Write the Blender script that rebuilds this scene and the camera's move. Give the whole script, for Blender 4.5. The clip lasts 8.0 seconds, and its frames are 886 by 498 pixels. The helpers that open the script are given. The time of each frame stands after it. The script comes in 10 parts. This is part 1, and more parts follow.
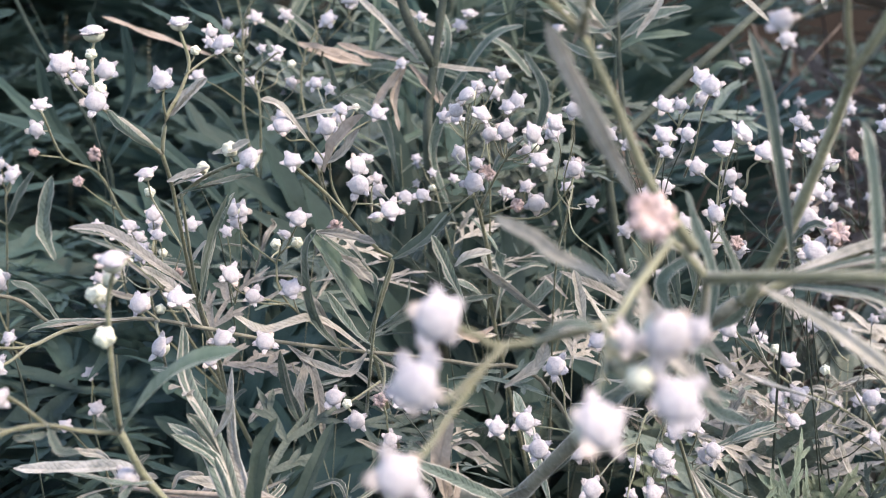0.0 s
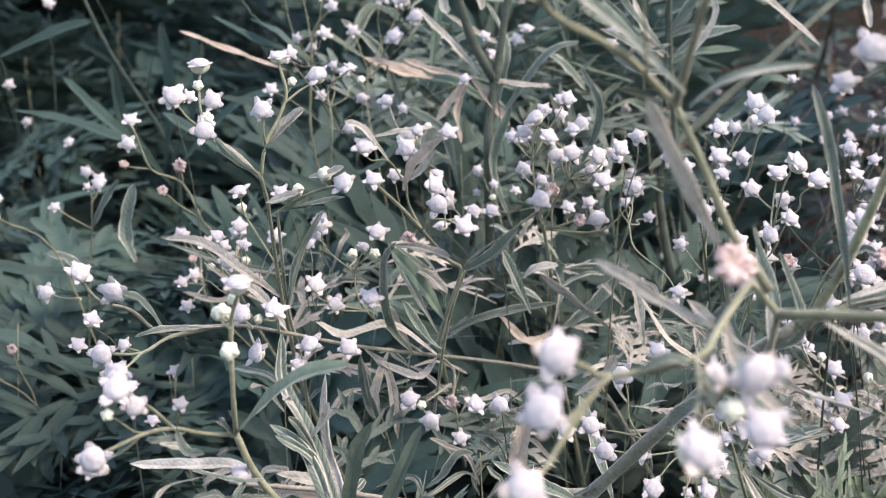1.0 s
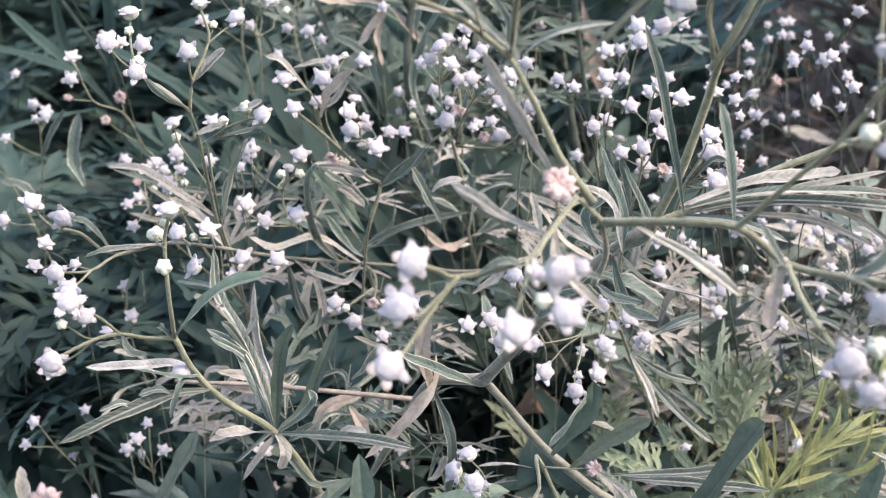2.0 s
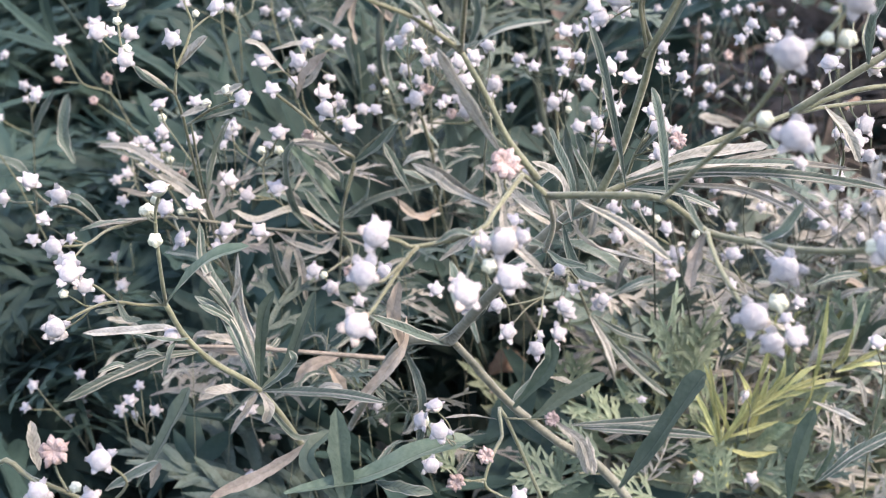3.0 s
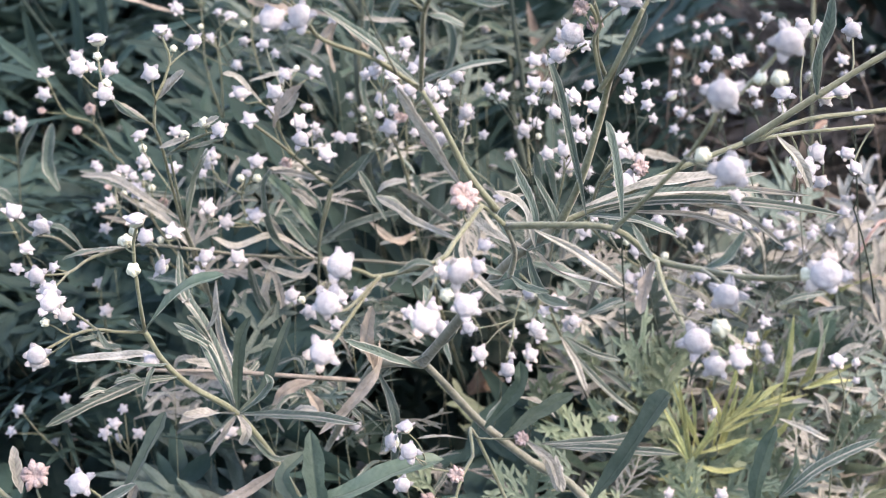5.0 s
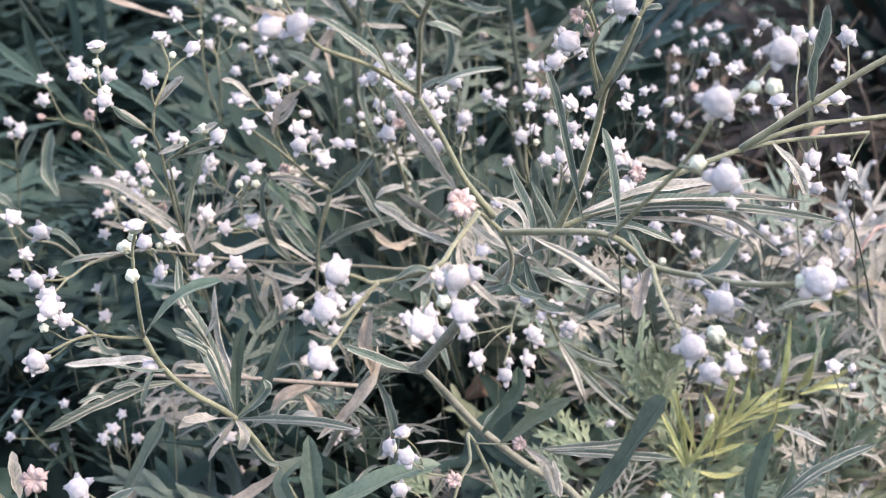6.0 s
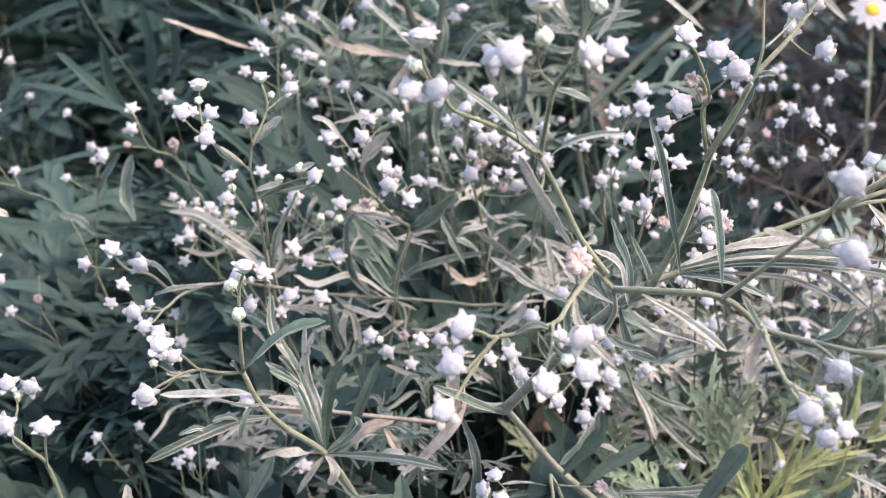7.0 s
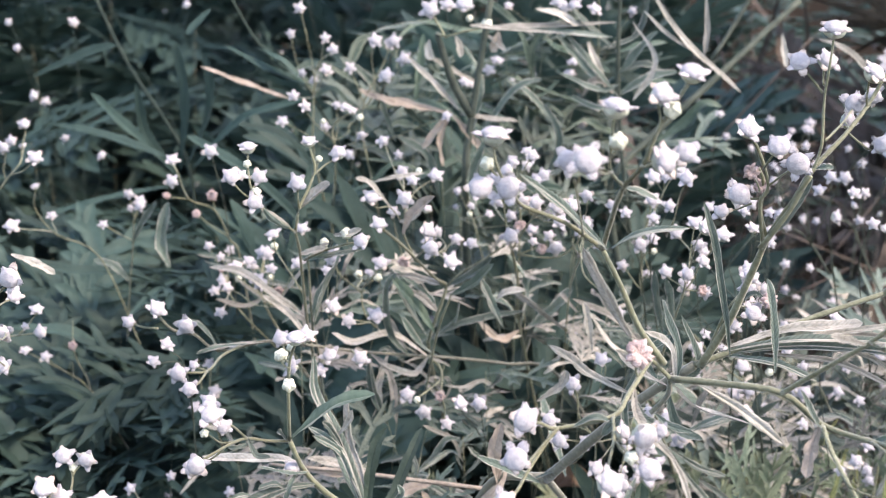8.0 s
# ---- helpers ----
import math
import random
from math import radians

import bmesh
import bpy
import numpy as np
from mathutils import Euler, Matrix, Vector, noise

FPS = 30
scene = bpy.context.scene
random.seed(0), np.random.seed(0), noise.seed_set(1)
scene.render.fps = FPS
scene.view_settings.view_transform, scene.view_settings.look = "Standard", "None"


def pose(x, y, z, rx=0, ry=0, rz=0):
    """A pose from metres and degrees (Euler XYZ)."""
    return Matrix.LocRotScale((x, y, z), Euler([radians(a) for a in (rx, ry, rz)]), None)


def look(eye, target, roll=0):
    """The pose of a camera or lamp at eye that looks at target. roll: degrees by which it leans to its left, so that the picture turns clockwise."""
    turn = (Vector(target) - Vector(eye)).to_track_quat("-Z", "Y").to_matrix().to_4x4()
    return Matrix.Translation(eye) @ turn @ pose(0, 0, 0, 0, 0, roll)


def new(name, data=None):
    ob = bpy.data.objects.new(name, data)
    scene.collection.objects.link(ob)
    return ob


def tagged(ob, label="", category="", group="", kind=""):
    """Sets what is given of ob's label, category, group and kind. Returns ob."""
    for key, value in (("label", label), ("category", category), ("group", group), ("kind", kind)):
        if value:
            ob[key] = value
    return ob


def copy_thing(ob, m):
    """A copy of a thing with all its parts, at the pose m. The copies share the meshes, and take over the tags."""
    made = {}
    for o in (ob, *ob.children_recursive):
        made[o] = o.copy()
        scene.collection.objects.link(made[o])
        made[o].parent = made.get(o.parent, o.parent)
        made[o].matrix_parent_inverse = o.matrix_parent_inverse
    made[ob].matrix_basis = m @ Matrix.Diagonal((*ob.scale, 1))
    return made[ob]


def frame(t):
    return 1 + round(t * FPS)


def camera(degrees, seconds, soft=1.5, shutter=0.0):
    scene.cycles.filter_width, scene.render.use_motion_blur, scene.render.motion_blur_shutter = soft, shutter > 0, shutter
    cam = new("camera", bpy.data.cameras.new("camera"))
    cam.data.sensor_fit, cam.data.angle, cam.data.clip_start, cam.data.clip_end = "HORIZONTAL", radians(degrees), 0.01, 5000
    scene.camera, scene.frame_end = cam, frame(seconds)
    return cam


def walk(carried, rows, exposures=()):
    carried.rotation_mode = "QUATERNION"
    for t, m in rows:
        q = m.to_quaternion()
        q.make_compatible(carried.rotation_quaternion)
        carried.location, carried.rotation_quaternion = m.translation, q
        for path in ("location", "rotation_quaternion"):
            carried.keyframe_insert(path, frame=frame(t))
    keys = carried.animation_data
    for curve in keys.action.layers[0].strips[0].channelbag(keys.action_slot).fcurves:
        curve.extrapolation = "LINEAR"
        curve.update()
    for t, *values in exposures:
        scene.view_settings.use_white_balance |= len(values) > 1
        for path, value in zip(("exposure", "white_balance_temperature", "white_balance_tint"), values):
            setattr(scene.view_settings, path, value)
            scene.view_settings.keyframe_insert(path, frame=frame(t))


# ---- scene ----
cam = camera(38.9, 8.0, soft=1.05)
PATH = [
    (0, (0.00000, 0.00000, 0.55000), (-0.00088, 0.24280, 0.49045), -0.00),
    (0.5, (-0.00326, -0.00091, 0.55203), (-0.00720, 0.24216, 0.49372), 0.38),
    (1, (-0.00709, -0.01373, 0.55822), (-0.01364, 0.22828, 0.49589), 0.18),
    (1.5, (-0.00269, -0.02826, 0.56459), (-0.00231, 0.21138, 0.49339), -0.32),
    (2, (0.00176, -0.03838, 0.56715), (0.00310, 0.19828, 0.48658), -1.22),
    (2.2, (0.00387, -0.04181, 0.56762), (0.00380, 0.19389, 0.48429), -1.69),
    (3.3, (0.00440, -0.05734, 0.57477), (0.00994, 0.17693, 0.48767), -1.75),
    (3.5, (0.00401, -0.05795, 0.57480), (0.00968, 0.17638, 0.48787), -1.77),
    (4, (0.00360, -0.06352, 0.57619), (0.00962, 0.17119, 0.49032), -1.80),
    (4.5, (0.00723, -0.06227, 0.57704), (0.01189, 0.17324, 0.49331), -2.33),
    (4.7, (0.00776, -0.06157, 0.57724), (0.01374, 0.17389, 0.49344), -2.14),
    (6, (0.00825, -0.06239, 0.57793), (0.01471, 0.17336, 0.49498), -2.06),
    (6.5, (0.00351, -0.06508, 0.58269), (0.00798, 0.17184, 0.50300), -1.49),
    (7, (-0.00396, -0.06501, 0.58468), (-0.00224, 0.17187, 0.50476), -0.63),
    (7.5, (-0.00907, -0.06528, 0.58863), (-0.00908, 0.17230, 0.51080), -0.09),
    (8, (-0.01141, -0.06346, 0.59347), (-0.01085, 0.17477, 0.51766), 0.55),
]
walk(cam, [(t, look(eye, target, roll)) for t, eye, target, roll in PATH], [(0, 2.2, 8000, 21), (1.2, 2.22, 8000, 21), (2.2, 2.33, 7950, 21), (8, 2.34, 7950, 21)])
cam.data.dof.use_dof = True
cam.data.dof.focus_distance = 0.197
cam.data.dof.aperture_fstop = 46.0

# ---- light: open shade, a broad soft sun high on the right ----
world = bpy.data.worlds.new("sky")
scene.world = world
world.use_nodes = True
SUN_EL, SUN_AZ = 52.0, 105.0
sky = world.node_tree.nodes.new("ShaderNodeTexSky")
sky.sky_type = "NISHITA"
sky.sun_disc = False
sky.sun_elevation, sky.sun_rotation = radians(SUN_EL), radians(SUN_AZ)
back = world.node_tree.nodes["Background"]
back.inputs[1].default_value = 0.15
world.node_tree.links.new(sky.outputs[0], back.inputs[0])
lamp = bpy.data.lights.new("sun", "SUN")
lamp.energy, lamp.angle, lamp.color = 1.25, radians(14), (1.0, 0.93, 0.84)
sun = new("sun", lamp)
sun.matrix_world = look((0, 0, 0), (-math.sin(radians(SUN_AZ)) * math.cos(radians(SUN_EL)), -math.cos(radians(SUN_AZ)) * math.cos(radians(SUN_EL)), -math.sin(radians(SUN_EL))))

CM, MM = 0.01, 0.001


# ---- materials ----
def material(name, low, high, scale, rough=0.6, bump=0.3, fine=6.0, through_light=0.0, spots=None, sheen=0.0, vary=0.25, veins=0.0, gloss=0.35):
    """Two-scale noise between two colours, fine relief, a touch of difference from piece to piece."""
    m = bpy.data.materials.new(name)
    m.use_nodes = True
    n, l = m.node_tree.nodes, m.node_tree.links
    b = n["Principled BSDF"]
    tc = n.new("ShaderNodeTexCoord")
    a = n.new("ShaderNodeTexNoise")
    a.inputs["Scale"].default_value, a.inputs["Detail"].default_value = scale, 4
    f = n.new("ShaderNodeTexNoise")
    f.inputs["Scale"].default_value, f.inputs["Detail"].default_value = scale * fine, 3
    l.new(tc.outputs["Object"], a.inputs["Vector"])
    l.new(tc.outputs["Object"], f.inputs["Vector"])
    mixv = n.new("ShaderNodeMath")
    mixv.operation = "MULTIPLY_ADD"
    l.new(f.outputs["Fac"], mixv.inputs[0])
    mixv.inputs[1].default_value = 0.5
    l.new(a.outputs["Fac"], mixv.inputs[2])
    ramp = n.new("ShaderNodeValToRGB")
    ramp.color_ramp.elements[0].position, ramp.color_ramp.elements[1].position = 0.5, 1.0
    ramp.color_ramp.elements[0].color, ramp.color_ramp.elements[1].color = (*low, 1), (*high, 1)
    l.new(mixv.outputs[0], ramp.inputs["Fac"])
    info = n.new("ShaderNodeObjectInfo")
    hsv = n.new("ShaderNodeHueSaturation")
    val = n.new("ShaderNodeMapRange")
    val.inputs["To Min"].default_value, val.inputs["To Max"].default_value = 1 - vary, 1 + vary
    l.new(info.outputs["Random"], val.inputs["Value"])
    l.new(val.outputs[0], hsv.inputs["Value"])
    l.new(ramp.outputs["Color"], hsv.inputs["Color"])
    last = hsv.outputs["Color"]
    if spots:
        v = n.new("ShaderNodeTexNoise")
        v.inputs["Scale"].default_value = scale * 0.6
        l.new(tc.outputs["Object"], v.inputs["Vector"])
        r2 = n.new("ShaderNodeValToRGB")
        r2.color_ramp.elements[0].position, r2.color_ramp.elements[1].position = 0.56, 0.7
        l.new(v.outputs["Fac"], r2.inputs["Fac"])
        mx = n.new("ShaderNodeMix")
        mx.data_type = "RGBA"
        l.new(r2.outputs["Color"], mx.inputs["Factor"])
        l.new(last, mx.inputs["A"])
        mx.inputs["B"].default_value = (*spots, 1)
        last = mx.outputs["Result"]
    height = f.outputs["Fac"]
    if veins:
        # slanting side veins: the leaf's own map runs along the midrib (x) and across it (y)
        sep = n.new("ShaderNodeSeparateXYZ")
        l.new(tc.outputs["UV"], sep.inputs[0])
        off = n.new("ShaderNodeMath")
        off.operation = "ABSOLUTE"
        l.new(sep.outputs["Y"], off.inputs[0])
        run = n.new("ShaderNodeMath")
        run.operation = "MULTIPLY_ADD"
        l.new(off.outputs[0], run.inputs[0])
        run.inputs[1].default_value = -1.8
        l.new(sep.outputs["X"], run.inputs[2])
        wob = n.new("ShaderNodeMath")
        wob.operation = "MULTIPLY_ADD"
        l.new(a.outputs["Fac"], wob.inputs[0])
        wob.inputs[1].default_value = 3.0
        l.new(run.outputs[0], wob.inputs[2])
        frq = n.new("ShaderNodeMath")
        frq.operation = "MULTIPLY"
        l.new(wob.outputs[0], frq.inputs[0])
        frq.inputs[1].default_value = 5.5
        sn = n.new("ShaderNodeMath")
        sn.operation = "SINE"
        l.new(frq.outputs[0], sn.inputs[0])
        gr = n.new("ShaderNodeMapRange")
        gr.inputs["From Min"].default_value, gr.inputs["From Max"].default_value = -1.0, -0.2
        gr.inputs["To Min"].default_value, gr.inputs["To Max"].default_value = 1 - veins, 1.0
        l.new(sn.outputs[0], gr.inputs["Value"])
        dim = n.new("ShaderNodeVectorMath")
        dim.operation = "SCALE"
        l.new(last, dim.inputs[0])
        l.new(gr.outputs[0], dim.inputs["Scale"])
        last = dim.outputs[0]
        hm = n.new("ShaderNodeMath")
        hm.operation = "ADD"
        l.new(gr.outputs[0], hm.inputs[0])
        l.new(height, hm.inputs[1])
        height = hm.outputs[0]
    l.new(last, b.inputs["Base Color"])
    b.inputs["Roughness"].default_value = rough
    b.inputs["Specular IOR Level"].default_value = gloss
    if sheen:
        b.inputs["Sheen Weight"].default_value, b.inputs["Sheen Roughness"].default_value = sheen, 0.4
    bp = n.new("ShaderNodeBump")
    bp.inputs["Strength"].default_value, bp.inputs["Distance"].default_value = bump, 0.0003
    l.new(height, bp.inputs["Height"])
    l.new(bp.outputs[0], b.inputs["Normal"])
    if through_light:
        t = n.new("ShaderNodeBsdfTranslucent")
        l.new(last, t.inputs["Color"])
        ms = n.new("ShaderNodeMixShader")
        ms.inputs[0].default_value = through_light
        l.new(b.outputs[0], ms.inputs[1])
        l.new(t.outputs[0], ms.inputs[2])
        l.new(ms.outputs[0], n["Material Output"].inputs["Surface"])
    return m


DISC = material("white florets", (0.31, 0.305, 0.33), (0.43, 0.42, 0.44), 1300, 0.7, 0.5, 3.0, 0.12, vary=0.06)
RAY = material("white ray petals", (0.31, 0.305, 0.33), (0.46, 0.445, 0.465), 900, 0.6, 0.4, 4.0, 0.2, vary=0.06)
RAY_OLD = material("ageing tan-edged ray petals", (0.33, 0.28, 0.25), (0.54, 0.49, 0.46), 900, 0.7, 0.5, 4.0, 0.15, vary=0.1)
BRACT = material("pale green bracts", (0.33, 0.36, 0.28), (0.51, 0.53, 0.46), 500, 0.6, 0.3, 4.0, 0.15, vary=0.1)
BUD = material("greenish white bud", (0.4, 0.43, 0.32), (0.66, 0.67, 0.58), 400, 0.55, 0.3, 4.0, 0.1, vary=0.12)
DRY = material("withered pink head", (0.25, 0.18, 0.172), (0.47, 0.38, 0.365), 800, 0.8, 0.9, 4.0, 0.1, vary=0.2)
STEM = material("hairy olive stem", (0.108, 0.117, 0.074), (0.22, 0.23, 0.152), 260, 0.6, 0.7, 8.0, 0.14, sheen=0.3, vary=0.18)
STEM_OLD = material("brownish ribbed stem", (0.085, 0.09, 0.07), (0.19, 0.192, 0.152), 200, 0.65, 0.7, 8.0, sheen=0.25, vary=0.15)
LEAF = material("grey-green leaf", (0.055, 0.09, 0.075), (0.13, 0.17, 0.145), 170, 0.55, 0.8, 7.0, 0.26, sheen=0.15, veins=0.3, vary=0.35, gloss=0.3)
LEAF_EDGE = material("pale hairy leaf margin", (0.13, 0.15, 0.125), (0.42, 0.405, 0.36), 150, 0.65, 0.6, 7.0, 0.15, sheen=0.3, vary=0.35)
LEAF_PALE = material("dusty pale leaf", (0.15, 0.155, 0.13), (0.42, 0.4, 0.36), 190, 0.65, 0.9, 7.0, 0.25, sheen=0.2, veins=0.18, vary=0.35)
LEAF_DEAD = material("withered tan leaf", (0.2, 0.168, 0.135), (0.4, 0.345, 0.295), 160, 0.75, 0.8, 7.0, 0.2, vary=0.2, veins=0.06)
# deep green foliage, with the shade at the back and left mixed into its colour
LEAF_DARK = material("deep green leaf darkened for shade", (0.027, 0.055, 0.049), (0.043, 0.078, 0.069), 120, 0.55, 0.5, 7.0, 0.25, vary=0.3, gloss=0.15)
LEAF_YELLOW = material("yellow-green young leaf", (0.23, 0.26, 0.11), (0.5, 0.5, 0.24), 200, 0.5, 0.6, 7.0, 0.3, veins=0.1, vary=0.4)
# fresh green, lightened so the colour carries the sun at the lower right
LEAF_GREEN = material("fresh green leaf lightened for sun", (0.1, 0.155, 0.1), (0.27, 0.315, 0.215), 150, 0.5, 0.7, 7.0, 0.3, sheen=0.2, veins=0.2, vary=0.35)
LEAF_BROAD = material("smooth blue-green leaf", (0.04, 0.075, 0.054), (0.098, 0.138, 0.105), 150, 0.5, 0.6, 7.0, 0.28, sheen=0.15, veins=0.05, vary=0.35)
TWIG = material("reddish twig", (0.3, 0.19, 0.165), (0.46, 0.34, 0.3), 200, 0.6, 0.5, 6.0, vary=0.1)
YOLK = material("yellow flower centre", (0.6, 0.33, 0.03), (0.8, 0.5, 0.06), 400, 0.7, 0.8, 4.0, vary=0)
# dead-stem brown, taken darker to carry the shade of the gap
THATCH = material("dry brown thatch darkened for shade", (0.036, 0.029, 0.024), (0.13, 0.104, 0.088), 180, 0.8, 0.6, 6.0, vary=0)
# background stems: their shade is put into the base colour
STEM_SHADE = material("green stem darkened for shade", (0.02, 0.036, 0.031), (0.046, 0.064, 0.054), 220, 0.75, 0.6, 8.0, vary=0.2, gloss=0.08)
STEM_DRY = material("dry tan stem", (0.14, 0.12, 0.1), (0.28, 0.245, 0.205), 200, 0.7, 0.6, 8.0, vary=0.15)
# a half-dark stem colour, shade included, for the weeds behind
STEM_MID = material("grey-green stem darkened for shade", (0.034, 0.045, 0.038), (0.078, 0.092, 0.075), 220, 0.75, 0.6, 8.0, vary=0.15, gloss=0.08)
LEAF_LOBED = material("mid-green lobed leaf", (0.065, 0.105, 0.078), (0.16, 0.21, 0.155), 150, 0.5, 0.7, 7.0, 0.3, sheen=0.15, vary=0.3)
LEAF_RUST = material("rusty curled leaf", (0.3, 0.17, 0.115), (0.52, 0.36, 0.27), 160, 0.75, 0.8, 7.0, 0.2, vary=0.2, veins=0.06)
# dark soil, nearly black because the shade under the weeds is in its colour
SOIL = material("soil with litter darkened for shade", (0.008, 0.007, 0.006), (0.026, 0.021, 0.017), 60, 0.9, 1.0, 9.0, spots=(0.03, 0.024, 0.019), vary=0, gloss=0.0)


# ---- mesh makers ----
def mesh_of(name, verts, faces, mats, smooth=True):
    me = bpy.data.meshes.new(name)
    me.from_pydata([tuple(v) for v in verts], [], faces)
    for m in mats if isinstance(mats, (list, tuple)) else [mats]:
        me.materials.append(m)
    if smooth:
        me.polygons.foreach_set("use_smooth", [True] * len(me.polygons))
    return me


def part(name, me, parent, m=None, label=""):
    ob = new(name, me)
    ob.parent = parent
    if m is not None:
        ob.matrix_basis = m
    if label:
        tagged(ob, label)
    return ob


def ball(seg, rings, shape):
    """A closed lat-long skin: shape(theta, phi) gives the point, phi from the south to the north pole."""
    vs, fs = [shape(0, -math.pi / 2)], []
    for j in range(1, rings):
        for i in range(seg):
            vs.append(shape(2 * math.pi * i / seg, -math.pi / 2 + math.pi * j / rings))
    vs.append(shape(0, math.pi / 2))
    for i in range(seg):
        k = (i + 1) % seg
        fs.append((0, 1 + k, 1 + i))
        for j in range(rings - 2):
            a, b = 1 + j * seg, 1 + (j + 1) * seg
            fs.append((a + i, a + k, b + k, b + i))
        a = 1 + (rings - 2) * seg
        fs.append((a + i, a + k, len(vs) - 1))
    return vs, fs


def disc_mesh(seed):
    """The domed disc: a broad button covered in small tight florets."""
    rng = random.Random(seed)
    florets = []
    for k in range(60):
        h = 1 - 1.0 * (k + 0.5) / 60
        a = k * 2.39996 + rng.uniform(-0.2, 0.2)
        florets.append((Vector((math.sqrt(1 - h * h) * math.cos(a), math.sqrt(1 - h * h) * math.sin(a), h)), rng.uniform(0.4, 1.2)))
    flat = rng.uniform(0.92, 1.12)

    def shape(th, ph):
        d = Vector((math.cos(ph) * math.cos(th), math.cos(ph) * math.sin(th), math.sin(ph)))
        r = 1.0
        if d.z > -0.2:
            near = max((d.dot(f) - 0.968) / 0.032 * w for f, w in florets)
            r += 0.027 * max(0.0, near) + 0.07 * noise.noise(d * 2.1 + Vector((seed * 3, 0, 0)))
        return Vector((d.x * 1.58, d.y * 1.58, d.z * (0.92 * flat if d.z > 0 else 0.75) + 0.2)) * r * MM
    return mesh_of("disc", *ball(32, 18, shape), DISC)


def cup_mesh(seed):
    """The cup of bracts under the disc: five broad scales, pinched towards the stalk."""
    def shape(th, ph):
        w = 1.0 + 0.09 * math.cos(5 * th + seed) * math.cos(ph)
        r = math.cos(ph) ** 0.7 * 1.56 * w
        return Vector((r * math.cos(th), r * math.sin(th), -0.15 + 0.8 * math.sin(ph) - (0.55 * (1 - math.cos(ph)) if ph < 0 else 0))) * MM
    return mesh_of("flower_head", *ball(20, 8, shape), BRACT)


def ray_mesh(seed):
    """One very short papery ray at the rim: a broad foot, a crinkled tip of two or three lobes, bent up or down."""
    rng = random.Random(seed)
    lift, long = rng.uniform(-0.2, 0.42), rng.uniform(0.85, 1.15)
    skew, wide0, lobes = rng.uniform(-0.2, 0.2), rng.uniform(0.5, 0.72), rng.choice((2, 2, 3))
    phase = rng.uniform(-0.4, 0.4)

    def shape(th, ph):
        x, y, z = math.cos(ph) * math.cos(th), math.cos(ph) * math.sin(th), math.sin(ph)
        q = Vector((x * 3.1 + seed * 7, y * 3.1, z * 2.0))
        crumple = 1 + 0.65 * noise.noise(q)
        out = 0.74 * x * long
        if x > 0:
            out *= 0.82 + 0.3 * math.cos(lobes * math.pi * (y + phase * 0.3) + (math.pi if lobes == 2 else 0))
        wide = wide0 * y * (1.05 - 0.3 * x) * (0.75 + 0.25 * crumple) + skew * max(0.0, x)
        bulge = (0.19 - 0.1 * x) * z * crumple + 0.18 * noise.noise(q * 1.3 + Vector((0, 0, 5)))
        return Vector((1.82 + out, wide, 0.12 + bulge + lift * (x + 0.6) * 0.62)) * MM
    return mesh_of("ray", *ball(22, 10, shape), RAY_OLD if seed in (3, 7) else RAY)


def dry_mesh(seed):
    """A spent head: five folded segments round a small hollow, narrow grooves between them, shrivelled tips at the rim."""
    def shape(th, ph):
        a = (th * 5 / (2 * math.pi) + 0.5) % 1 - 0.5
        half = (th * 8 / (2 * math.pi) + 0.5) % 1 - 0.5
        groove = math.exp(-(half / 0.1) ** 2)
        tip = max(0.0, 1 - abs(abs(a) - 0.5) / 0.16) if abs(ph) < 0.6 else 0
        crumple = 1 + 0.14 * noise.noise(Vector((math.cos(th) * 3, math.sin(th) * 3, seed * 5 + ph * 2)))
        r = (1.78 - 0.42 * groove + 0.5 * tip) * (max(0.0, math.cos(ph)) ** 0.5) * crumple
        z = 0.8 * math.sin(ph) - (0.36 * groove if ph > 0 else 0) - (0.5 * ((ph - 0.95) / 0.62) ** 2 if ph > 0.95 else 0)
        return Vector((r * math.cos(th), r * math.sin(th), z * crumple)) * MM
    return mesh_of("flower_head", *ball(50, 14, shape), DRY)


def bud_mesh(seed):
    """A closed head: five overlapping bracts drawn together over a pale tip."""
    def shape(th, ph):
        fold = abs(math.cos(2.5 * th + seed + 0.5 * ph))
        r = 0.86 + 0.2 * fold ** 1.5 * math.cos(ph) ** 0.5 + 0.1 * noise.noise(Vector((math.cos(th) * 3, math.sin(th) * 3, ph * 2 + seed)))
        top = 0.25 * max(0.0, math.sin(ph) - 0.8) * (1 + math.cos(5 * th))
        return Vector((1.6 * r * max(0.0, math.cos(ph)) ** 0.9 * math.cos(th), 1.6 * r * max(0.0, math.cos(ph)) ** 0.9 * math.sin(th), 1.65 * r * math.sin(ph) - top)) * MM
    return mesh_of("flower_head", *ball(30, 12, shape), BUD)


DISCS = [disc_mesh(s) for s in range(6)]
CUPS = [cup_mesh(s) for s in range(3)]
RAYS = [ray_mesh(s) for s in range(8)]
DRIES = [dry_mesh(s) for s in range(4)]
BUDS = [bud_mesh(s) for s in range(3)]


